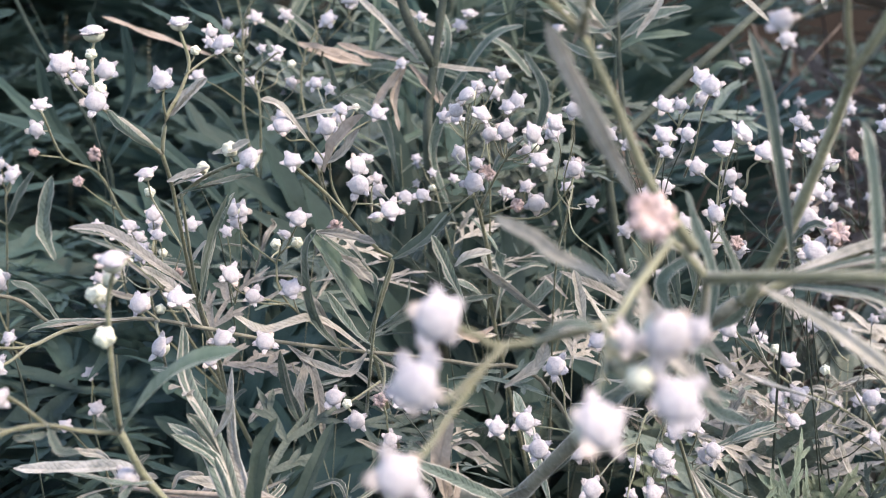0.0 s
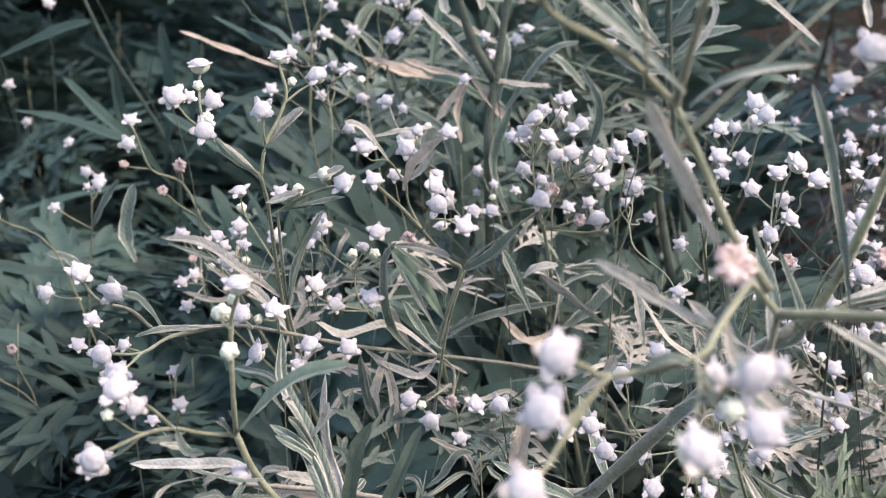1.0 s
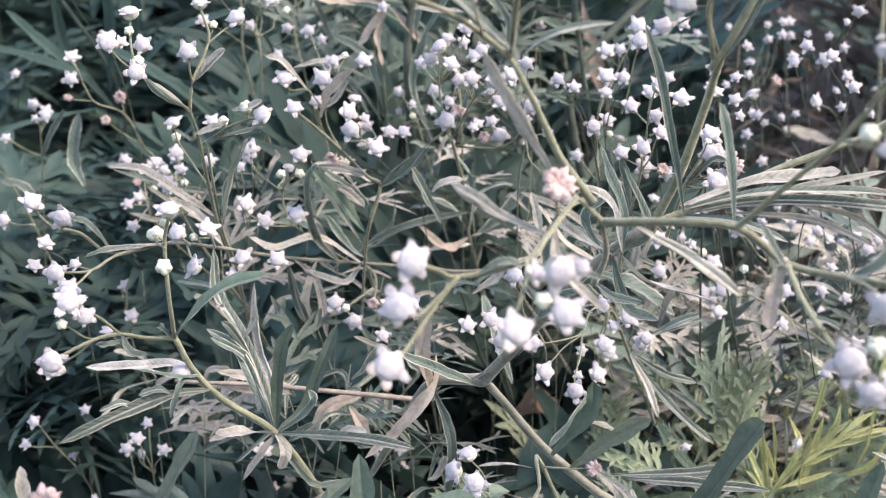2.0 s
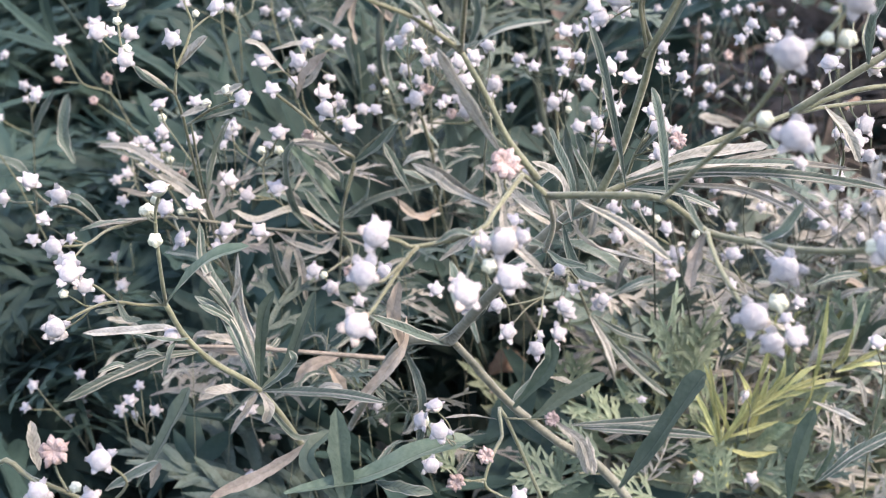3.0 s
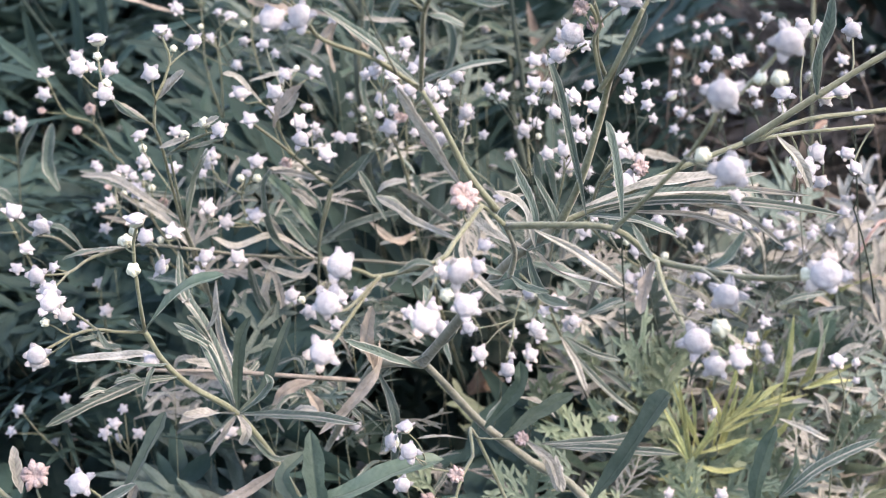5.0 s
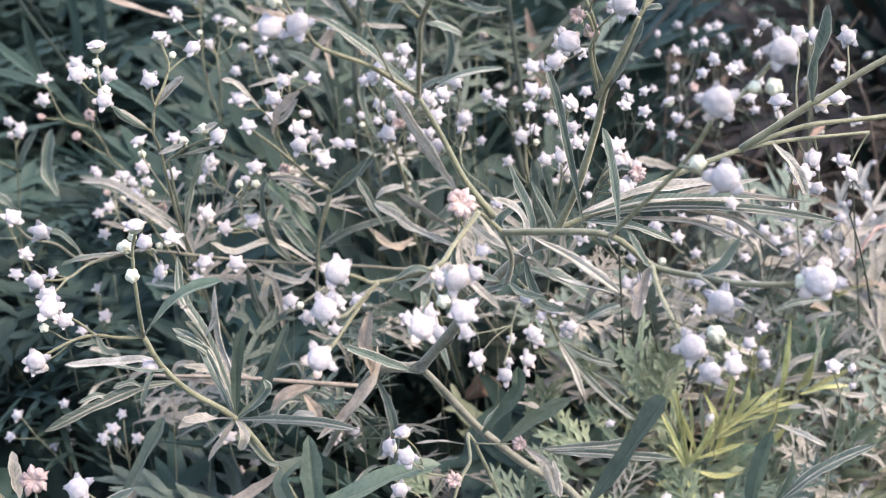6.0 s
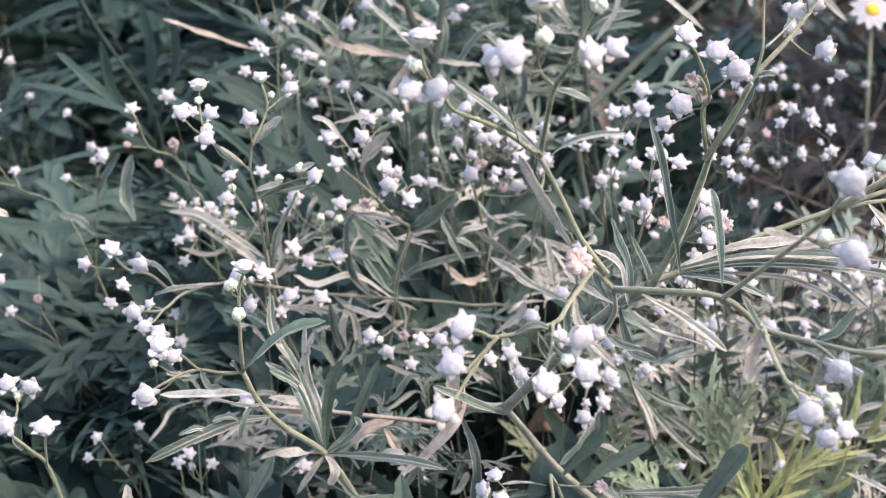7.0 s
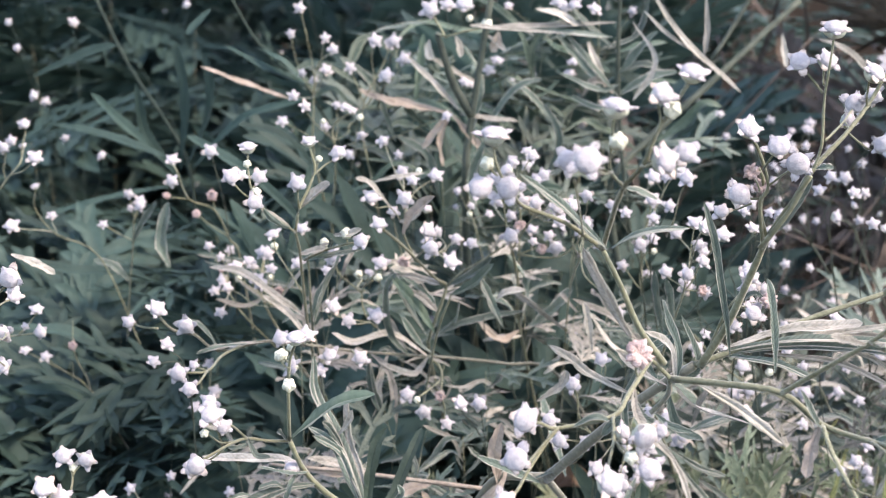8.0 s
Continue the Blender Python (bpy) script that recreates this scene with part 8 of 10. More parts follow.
    leaf(P, 2.6, (2.83, 15.5, 46.03), (3.28, 15.5, 45.54), (3.48, 15.5, 44.83), kind="pale")
    leaf(P, 8.5, (2.22, 26.0, 41.9), (2.71, 26.0, 42.3), (3.12, 25.5, 42.16), kind="rust", fold=0.5)
    leaf(P, 5.5, (2.16, 25.0, 42.14), (2.4, 25.0, 41.75), (2.83, 25.0, 41.85), kind="dead")
    leaf(P, 3, (12.3, 28.0, 48.6), (12.49, 28.0, 48.75), (12.69, 28.0, 48.91), kind="rust")
    stem(P, 0.6, (10.5, 24.0, 0.0), (10.37, 23.0, 41.89), (9.65, 21.5, 43.8), (9.34, 20.8, 44.38))


plant_spray()


def plant_red():
    P = plant("bare reddish twig standing behind the weeds", 19.0, 27.0)
    stem(P, 1.1, (19.00, 27.00, 0.00), (15.07, 25.50, 44.00), (13.52, 25.00, 46.89), (12.40, 24.60, 45.81), mat=TWIG)
    stem(P, 0.4, (12.69, 25.00, 45.81), (13.17, 25.00, 45.62), (14.08, 25.00, 45.74))
    leaf(P, 3, (12.58, 25.00, 45.33), (12.77, 24.60, 44.98), (13.34, 24.40, 44.54), kind="dead")
    leaf(P, 3, (12.45, 25.00, 45.00), (12.88, 24.60, 45.46), (13.90, 24.40, 45.17), kind="dead")
    leaf(P, 2.6, (11.97, 24.00, 44.78), (11.34, 24.00, 45.13), (10.75, 24.00, 45.08), kind="dead")


plant_red()


def plant_dusty():
    P = plant("dusty weed with crowded small heads and pale leaves", -6.0, 26.0)
    h_c1 = head(P, -5.52, 23.10, 49.84, 1)
    h_p22 = head(P, -5.41, 21.48, 49.69, 0.95)
    h_p23 = head(P, -7.02, 27.03, 48.63, 0.75)
    h_p24 = head(P, -7.13, 26.30, 48.02, 0.8)
    h_p28 = head(P, -6.62, 23.13, 48.25, 0.75)
    h_p25 = head(P, -5.13, 23.00, 48.87, 0.8, kind="dry")
    h_M0 = head(P, -7.40, 26.00, 49.08, 0.75)
    h_M1 = head(P, -6.92, 24.00, 48.51, 0.75)
    h_M2 = head(P, -5.43, 23.00, 49.89, 0.6, kind="far")
    h_M3 = head(P, -5.69, 22.50, 49.70, 0.7, kind="far")
    h_M4 = head(P, -6.29, 24.00, 48.85, 0.6, kind="bud")
    h_M5 = head(P, -5.26, 22.50, 49.40, 0.6, kind="bud")
    h_M6 = head(P, -6.90, 25.00, 48.76, 0.55, kind="dry")
    h_M7 = head(P, -4.48, 24.00, 53.33, 0.8)
    h_M8 = head(P, -3.48, 26.00, 52.84, 0.7, kind="far")
    h_M9 = head(P, -3.97, 27.00, 52.78, 0.6, kind="far")
    h_M10 = head(P, -3.34, 27.00, 52.45, 0.6, kind="bud")
    h_M11 = head(P, -4.14, 25.00, 52.75, 0.5, kind="bud")
    stem(P, 0.6, (-4.79, 26.00, 45.25), (-5.55, 24.00, 47.92), (-5.54, 22.80, 49.18), h_c1)
    stem(P, 0.3, (-5.55, 22.90, 49.08), h_p22)
    stem(P, 0.3, (-5.55, 22.90, 49.08), h_M2)
    stem(P, 0.3, (-5.55, 22.90, 49.08), h_M3)
    stem(P, 0.3, (-5.55, 22.90, 49.08), h_M5)
    stem(P, 0.3, (-5.55, 22.90, 49.08), h_p25)
    stem(P, 0.5, (-4.79, 26.00, 45.25), (-6.48, 25.00, 47.63), (-6.84, 25.50, 48.58), h_p23)
    stem(P, 0.3, (-6.71, 25.30, 48.09), h_p24)
    stem(P, 0.3, (-6.71, 25.30, 48.09), h_p28)
    stem(P, 0.3, (-6.71, 25.30, 48.09), h_M0)
    stem(P, 0.3, (-6.71, 25.30, 48.09), h_M1)
    stem(P, 0.3, (-6.71, 25.30, 48.09), h_M4)
    stem(P, 0.3, (-6.71, 25.30, 48.09), h_M6)
    stem(P, 0.6, (-4.30, 28.00, 48.20), (-3.97, 26.50, 51.38), (-4.03, 26.50, 52.27), h_M8)
    stem(P, 0.3, (-3.99, 26.50, 51.90), h_M7)
    stem(P, 0.3, (-3.99, 26.50, 51.90), h_M9)
    stem(P, 0.3, (-3.99, 26.50, 51.90), h_M10)
    stem(P, 0.3, (-3.99, 26.50, 51.90), h_M11)
    leaf(P, 2.2, (-5.43, 24.00, 48.96), (-6.23, 24.00, 49.29), (-7.33, 24.00, 49.49), fold=0.6)
    leaf(P, 2.0, (-5.48, 24.00, 48.52), (-6.09, 24.00, 48.10), (-6.92, 24.00, 48.29), kind="pale", fold=0.6)
    leaf(P, 2.2, (-5.17, 23.00, 48.53), (-4.76, 22.60, 49.20), (-4.41, 22.40, 49.67), kind="pale")


plant_dusty()


def plant_fine():
    P = plant("fine-stemmed weed with many tiny white heads", 11.0, 26.0)
    h_X0 = head(P, 5.36, 19.00, 52.34, 0.7, kind="far")
    h_X1 = head(P, 5.77, 19.00, 52.15, 0.6, kind="far")
    h_X2 = head(P, 5.78, 19.00, 51.73, 0.75)
    h_X3 = head(P, 6.01, 19.50, 51.31, 0.55, kind="far")
    h_X4 = head(P, 8.80, 30.00, 50.02, 0.65, kind="far")
    h_X5 = head(P, 8.88, 30.00, 50.36, 0.5, kind="far")
    h_X6 = head(P, 10.05, 33.00, 50.89, 0.6, kind="far")
    h_X7 = head(P, 8.90, 33.00, 50.85, 0.6, kind="far")
    h_X8 = head(P, 10.50, 33.00, 50.96, 0.7, kind="far")
    h_X9 = head(P, 10.69, 28.00, 51.05, 0.7, kind="far")
    h_X10 = head(P, 4.90, 17.00, 51.57, 0.8)
    h_X11 = head(P, 5.02, 17.00, 51.26, 0.9)
    h_X12 = head(P, 7.83, 20.00, 52.33, 0.8)
    h_X13 = head(P, 7.93, 16.00, 51.30, 0.6, kind="far")
    h_X14 = head(P, 10.59, 20.00, 51.10, 0.8)
    h_X15 = head(P, 6.64, 22.00, 48.20, 0.7, kind="far")
    h_X16 = head(P, 7.78, 24.00, 47.72, 0.6, kind="far")
    h_X17 = head(P, 8.50, 24.00, 47.68, 0.6, kind="far")
    h_X18 = head(P, 8.96, 24.00, 47.20, 0.7, kind="far")
    h_X19 = head(P, 9.39, 24.00, 47.26, 0.7, kind="far")
    h_X20 = head(P, 9.69, 24.00, 47.17, 0.6, kind="far")
    h_X21 = head(P, 10.56, 24.00, 47.20, 0.7, kind="far")
    h_X22 = head(P, 10.87, 22.00, 47.78, 0.8)
    h_X23 = head(P, 11.31, 22.00, 47.29, 0.8)
    h_X24 = head(P, 11.92, 23.00, 47.69, 0.8)
    h_X25 = head(P, 11.15, 24.00, 47.10, 0.7, kind="far")
    h_X26 = head(P, 6.26, 22.00, 46.56, 0.6, kind="far")
    h_X27 = head(P, 7.63, 22.00, 46.71, 0.7, kind="far")
    h_X28 = head(P, 7.26, 20.00, 46.80, 0.7, kind="far")
    h_X29 = head(P, 8.86, 21.00, 46.95, 0.75)
    h_X30 = head(P, 8.67, 22.00, 46.73, 0.7, kind="far")
    h_X31 = head(P, 7.69, 19.00, 42.46, 0.9)
    h_X32 = head(P, 4.56, 19.00, 50.34, 0.7, kind="far")
    h_X33 = head(P, 4.68, 20.00, 50.94, 0.7, kind="far")
    h_X34 = head(P, 4.84, 20.00, 49.01, 0.6, kind="far")
    h_X35 = head(P, 5.09, 20.00, 48.73, 0.6, kind="far")
    h_X36 = head(P, 10.56, 23.00, 46.86, 0.7, kind="far")
    h_X37 = head(P, 11.75, 22.00, 48.72, 0.8)
    h_X38 = head(P, 11.16, 22.00, 48.54, 0.6, kind="far")
    h_X39 = head(P, 8.99, 30.00, 49.43, 0.6, kind="far")
    h_X40 = head(P, 8.79, 28.00, 49.14, 0.6, kind="far")
    h_X41 = head(P, 9.58, 28.00, 49.35, 0.6, kind="far")
    h_X42 = head(P, 10.93, 30.00, 51.01, 0.6, kind="far")
    h_X43 = head(P, 10.85, 22.00, 51.87, 0.8)
    h_X44 = head(P, 5.52, 21.00, 48.24, 0.6, kind="far")
    stem(P, 0.55, (6.51, 22.50, 45.60), (6.02, 21.00, 49.30), (5.63, 19.40, 51.41), mat=STEM_MID)
    stem(P, 0.3, (5.63, 19.40, 51.41), h_X0, mat=STEM_MID)
    stem(P, 0.3, (5.63, 19.40, 51.41), h_X1, mat=STEM_MID)
    stem(P, 0.3, (5.63, 19.40, 51.41), h_X2, mat=STEM_MID)
    stem(P, 0.3, (5.63, 19.40, 51.41), h_X3, mat=STEM_MID)
    stem(P, 0.55, (10.94, 33.50, 39.36), (10.21, 32.00, 44.47), (9.38, 31.00, 49.36), mat=STEM_MID)
    stem(P, 0.3, (9.38, 31.00, 49.36), h_X4, mat=STEM_MID)
    stem(P, 0.3, (9.38, 31.00, 49.36), h_X5, mat=STEM_MID)
    stem(P, 0.3, (9.38, 31.00, 49.36), h_X6, mat=STEM_MID)
    stem(P, 0.3, (9.38, 31.00, 49.36), h_X7, mat=STEM_MID)
    stem(P, 0.3, (9.38, 31.00, 49.36), h_X8, mat=STEM_MID)
    stem(P, 0.3, (9.38, 31.00, 49.36), h_X39, mat=STEM_MID)
    stem(P, 0.3, (9.38, 31.00, 49.36), h_X40, mat=STEM_MID)
    stem(P, 0.3, (9.38, 31.00, 49.36), h_X41, mat=STEM_MID)
    stem(P, 0.55, (12.77, 31.50, 42.17), (11.89, 30.00, 46.86), (10.97, 28.50, 49.82), mat=STEM_MID)
    stem(P, 0.3, (10.97, 28.50, 49.82), h_X9, mat=STEM_MID)
    stem(P, 0.3, (10.97, 28.50, 49.82), h_X42, mat=STEM_MID)
    stem(P, 0.3, (10.97, 28.50, 49.82), h_X12, mat=STEM_MID)
    stem(P, 0.55, (5.73, 20.50, 45.17), (5.29, 19.00, 48.80), (5.00, 17.60, 50.60), mat=STEM_MID)
    stem(P, 0.3, (5.00, 17.60, 50.60), h_X10, mat=STEM_MID)
    stem(P, 0.3, (5.00, 17.60, 50.60), h_X11, mat=STEM_MID)
    stem(P, 0.3, (5.00, 17.60, 50.60), h_X32, mat=STEM_MID)
    stem(P, 0.3, (5.00, 17.60, 50.60), h_X33, mat=STEM_MID)
    stem(P, 0.3, (5.00, 17.60, 50.60), h_X34, mat=STEM_MID)
    stem(P, 0.3, (5.00, 17.60, 50.60), h_X35, mat=STEM_MID)
    stem(P, 0.3, (5.00, 17.60, 50.60), h_X44, mat=STEM_MID)
    stem(P, 0.4, (10.60, 22.50, 45.60), (9.30, 19.60, 49.10), (8.17, 16.40, 50.69), mat=STEM_OLD)
    stem(P, 0.3, (8.17, 16.40, 50.69), h_X13, mat=STEM_MID)
    stem(P, 0.55, (12.57, 23.50, 43.43), (11.58, 22.00, 47.45), (10.93, 20.80, 49.52), mat=STEM_MID)
    stem(P, 0.3, (10.93, 20.80, 49.52), h_X14, mat=STEM_MID)
    stem(P, 0.3, (10.93, 20.80, 49.52), h_X37, mat=STEM_MID)
    stem(P, 0.3, (10.93, 20.80, 49.52), h_X38, mat=STEM_MID)
    stem(P, 0.3, (10.93, 20.80, 49.52), h_X43, mat=STEM_MID)
    stem(P, 0.55, (9.58, 26.50, 39.65), (8.87, 25.00, 44.28), (8.39, 24.00, 46.62), mat=STEM_MID)
    stem(P, 0.3, (8.39, 24.00, 46.62), h_X15, mat=STEM_MID)
    stem(P, 0.3, (8.39, 24.00, 46.62), h_X16, mat=STEM_MID)
    stem(P, 0.3, (8.39, 24.00, 46.62), h_X17, mat=STEM_MID)
    stem(P, 0.3, (8.39, 24.00, 46.62), h_X18, mat=STEM_MID)
    stem(P, 0.3, (8.39, 24.00, 46.62), h_X27, mat=STEM_MID)
    stem(P, 0.3, (8.39, 24.00, 46.62), h_X30, mat=STEM_MID)
    stem(P, 0.55, (11.09, 26.50, 39.56), (10.26, 25.00, 44.21), (9.88, 24.00, 46.23), mat=STEM_MID)
    stem(P, 0.3, (9.88, 24.00, 46.23), h_X19, mat=STEM_MID)
    stem(P, 0.3, (9.88, 24.00, 46.23), h_X20, mat=STEM_MID)
    stem(P, 0.3, (9.88, 24.00, 46.23), h_X21, mat=STEM_MID)
    stem(P, 0.3, (9.88, 24.00, 46.23), h_X29, mat=STEM_MID)
    stem(P, 0.3, (9.88, 24.00, 46.23), h_X36, mat=STEM_MID)
    stem(P, 0.55, (12.90, 25.50, 40.00), (11.91, 24.00, 44.54), (11.37, 23.00, 46.37), mat=STEM_MID)
    stem(P, 0.3, (11.37, 23.00, 46.37), h_X22, mat=STEM_MID)
    stem(P, 0.3, (11.37, 23.00, 46.37), h_X23, mat=STEM_MID)
    stem(P, 0.3, (11.37, 23.00, 46.37), h_X24, mat=STEM_MID)
    stem(P, 0.3, (11.37, 23.00, 46.37), h_X25, mat=STEM_MID)
    stem(P, 0.55, (7.89, 23.50, 39.97), (7.28, 22.00, 44.40), (7.02, 21.60, 45.65), mat=STEM_MID)
    stem(P, 0.3, (7.02, 21.60, 45.65), h_X26, mat=STEM_MID)
    stem(P, 0.3, (7.02, 21.60, 45.65), h_X28, mat=STEM_MID)
    stem(P, 0.55, (9.13, 21.50, 34.80), (8.37, 20.00, 39.77), (7.94, 19.40, 41.45), mat=STEM_MID)
    stem(P, 0.3, (7.94, 19.40, 41.45), h_X31, mat=STEM_MID)


plant_fine()


def plant_centre_small():
    P = plant("weed with a loose spray of small heads", 1.0, 27.0)
    h_O0 = head(P, 0.85, 22.00, 52.71, 0.8)
    h_O1 = head(P, 0.52, 22.00, 52.49, 0.75)
    h_O2 = head(P, 1.16, 21.00, 52.40, 0.85)
    h_O3 = head(P, 0.16, 23.00, 51.83, 0.8)
    h_O4 = head(P, -0.68, 28.00, 50.14, 0.55, kind="far")
    h_O5 = head(P, 0.13, 25.00, 50.34, 0.6, kind="far")
    h_O6 = head(P, -0.71, 28.00, 49.67, 0.5, kind="far")
    h_O7 = head(P, -1.36, 30.00, 45.49, 0.7, kind="far")
    h_O8 = head(P, -1.16, 30.00, 45.88, 0.7, kind="far")
    h_O9 = head(P, -0.32, 26.00, 50.27, 0.5, kind="far")
    h_O10 = head(P, -1.05, 24.00, 42.18, 0.9)
    h_O11 = head(P, -1.29, 24.00, 41.94, 0.8)
    h_O12 = head(P, -0.78, 24.00, 41.49, 0.8)
    h_O13 = head(P, -0.82, 24.00, 40.89, 0.8)
    h_O14 = head(P, -0.97, 25.00, 41.31, 0.7, kind="far")
    h_O15 = head(P, -1.76, 25.00, 41.27, 0.7, kind="far")
    h_O16 = head(P, 1.59, 18.60, 52.37, 0.9)
    h_O17 = head(P, 1.89, 18.80, 52.54, 0.8)
    h_O18 = head(P, 2.15, 21.00, 51.25, 0.9)
    h_O19 = head(P, 3.46, 34.00, 50.83, 0.9)
    h_O20 = head(P, 2.13, 22.00, 50.75, 0.6, kind="far")
    h_O21 = head(P, 2.58, 22.00, 50.47, 0.6, kind="far")
    h_O22 = head(P, 2.71, 19.00, 49.87, 0.7, kind="far")
    h_O23 = head(P, 3.74, 14.00, 53.95, 0.6)
    h_O24 = head(P, 1.35, 21.00, 51.55, 0.8)
    h_O25 = head(P, 1.18, 24.00, 50.21, 0.8)
    h_O26 = head(P, 0.52, 22.00, 51.16, 0.7, kind="far")
    h_O27 = head(P, 0.77, 22.00, 50.95, 0.6, kind="dry")
    stem(P, 0.55, (0.81, 24.50, 46.19), (0.80, 23.00, 49.95), (0.73, 22.40, 51.86))
    stem(P, 0.3, (0.73, 22.40, 51.86), h_O0)
    stem(P, 0.3, (0.73, 22.40, 51.86), h_O1)
    stem(P, 0.3, (0.73, 22.40, 51.86), h_O2)
    stem(P, 0.3, (0.73, 22.40, 51.86), h_O3)
    stem(P, 0.3, (0.73, 22.40, 51.86), h_O24)
    stem(P, 0.3, (0.73, 22.40, 51.86), h_O26)
    stem(P, 0.3, (0.73, 22.40, 51.86), h_O27)
    stem(P, 0.55, (-0.63, 30.00, 43.08), (-0.52, 28.50, 47.54), (-0.57, 28.00, 49.34))
    stem(P, 0.3, (-0.57, 28.00, 49.34), h_O4)
    stem(P, 0.3, (-0.57, 28.00, 49.34), h_O5)
    stem(P, 0.3, (-0.57, 28.00, 49.34), h_O6)
    stem(P, 0.3, (-0.57, 28.00, 49.34), h_O9)
    stem(P, 0.3, (-0.57, 28.00, 49.34), h_O25)
    stem(P, 0.55, (-1.34, 32.50, 37.92), (-1.19, 31.00, 43.09), (-1.18, 30.20, 45.09))
    stem(P, 0.3, (-1.18, 30.20, 45.09), h_O7)
    stem(P, 0.3, (-1.18, 30.20, 45.09), h_O8)
    stem(P, 0.55, (-1.19, 27.50, 32.40), (-1.03, 26.00, 37.90), (-1.12, 25.00, 40.16))
    stem(P, 0.3, (-1.12, 25.00, 40.16), h_O10)
    stem(P, 0.3, (-1.12, 25.00, 40.16), h_O11)
    stem(P, 0.3, (-1.12, 25.00, 40.16), h_O12)
    stem(P, 0.3, (-1.12, 25.00, 40.16), h_O13)
    stem(P, 0.3, (-1.12, 25.00, 40.16), h_O14)
    stem(P, 0.3, (-1.12, 25.00, 40.16), h_O15)
    stem(P, 0.55, (2.05, 23.50, 45.26), (1.95, 22.00, 49.06), (2.02, 20.50, 50.68))
    stem(P, 0.3, (2.02, 20.50, 50.68), h_O16)
    stem(P, 0.3, (2.02, 20.50, 50.68), h_O17)
    stem(P, 0.3, (2.02, 20.50, 50.68), h_O18)
    stem(P, 0.3, (2.02, 20.50, 50.68), h_O20)
    stem(P, 0.3, (2.02, 20.50, 50.68), h_O21)
    stem(P, 0.3, (2.02, 20.50, 50.68), h_O22)
    stem(P, 0.55, (3.72, 36.50, 41.55), (3.52, 35.00, 46.63), (3.50, 34.40, 49.84))
    stem(P, 0.3, (3.50, 34.40, 49.84), h_O19)


plant_centre_small()


def plant_trailing():
    P = plant("low trailing weed with white heads near the ground", 6.5, 24.0)
    h_T0 = head(P, 4.56, 19.50, 48.87, 0.95)
    h_T1 = head(P, 4.73, 20.30, 47.92, 0.9)
    h_T2 = head(P, 5.95, 20.80, 47.89, 0.9)
    h_T3 = head(P, 6.24, 21.10, 47.15, 1)
    h_T4 = head(P, 7.53, 21.00, 47.13, 1.05)
    h_T5 = head(P, 6.03, 20.50, 46.90, 0.85)
    h_T6 = head(P, 3.44, 18.40, 46.97, 1)
    h_T7 = head(P, 6.50, 21.00, 48.52, 0.8)
    h_T8 = head(P, 2.33, 18.50, 48.99, 0.9)
    h_T9 = head(P, 5.76, 21.00, 48.05, 0.6, kind="bud")
    h_T10 = head(P, 6.66, 21.00, 47.66, 0.6, kind="bud")
    h_T11 = head(P, 7.01, 21.00, 48.23, 0.8)
    h_T12 = head(P, 7.44, 21.00, 47.82, 0.7, kind="far")
    stem(P, 0.6, (9.21, 23.00, 45.03), (7.46, 22.00, 46.48), (6.16, 21.30, 47.29), (5.29, 20.80, 48.09), (4.68, 20.40, 48.83))
    stem(P, 0.4, (5.29, 20.80, 48.07), h_T1)
    stem(P, 0.35, (4.78, 20.40, 48.63), h_T0)
    stem(P, 0.35, (6.16, 21.30, 47.29), h_T2)
    stem(P, 0.35, (6.92, 21.70, 46.81), h_T3)
    stem(P, 0.35, (6.78, 21.60, 46.91), h_T5)
    stem(P, 0.35, (5.76, 21.00, 47.66), h_T9)
    stem(P, 0.35, (6.92, 21.70, 46.81), h_T10)
    stem(P, 0.5, (8.77, 22.60, 45.90), (8.15, 22.00, 46.93), h_T4)
    stem(P, 0.35, (8.22, 22.00, 46.81), h_T12)
    stem(P, 0.35, (8.03, 22.00, 47.15), h_T11)
    stem(P, 0.4, (7.38, 22.00, 47.48), h_T7)
    stem(P, 0.4, (3.89, 19.50, 45.72), h_T6)
    stem(P, 0.4, (2.68, 19.50, 47.94), h_T8)
    leaf(P, 2.2, (4.70, 20.00, 46.74), (4.86, 20.00, 47.35), (5.03, 20.00, 47.66), kind="pale", fold=0.6)
    leaf(P, 2.6, (4.50, 19.50, 46.84), (4.99, 19.30, 47.18), (5.37, 19.20, 47.37), fold=0.7)
    leaf(P, 2.2, (4.94, 20.50, 47.88), (4.38, 20.20, 48.19), (3.99, 20.00, 48.55), fold=0.6)
    leaf(P, 2.0, (7.39, 21.80, 46.50), (7.76, 21.60, 46.30), (8.01, 21.40, 45.94), kind="pale", fold=0.6)
    leaf(P, 2.0, (5.66, 21.00, 47.71), (5.22, 20.60, 48.46), (5.20, 20.40, 48.83), fold=0.6)
    leaf(P, 2.4, (4.21, 20.00, 48.95), (4.19, 20.00, 48.46), (4.11, 20.00, 48.06), kind="pale", fold=0.5)
    leaf(P, 3.4, (7.66, 20.00, 42.03), (7.36, 19.40, 43.88), (7.14, 19.00, 45.23), kind="broad", fold=0.25)
    leaf(P, 4.6, (7.98, 20.00, 42.47), (8.19, 19.40, 43.39), (8.64, 19.20, 43.69), kind="green", fold=0.25)
    leaf(P, 4.2, (8.06, 16.00, 44.20), (8.24, 15.80, 44.96), (8.20, 15.60, 45.51), kind="broad", fold=0.25)
    leaf(P, 2.8, (7.57, 14.50, 45.05), (8.35, 14.40, 45.79), (9.34, 14.30, 46.33), fold=0.6)
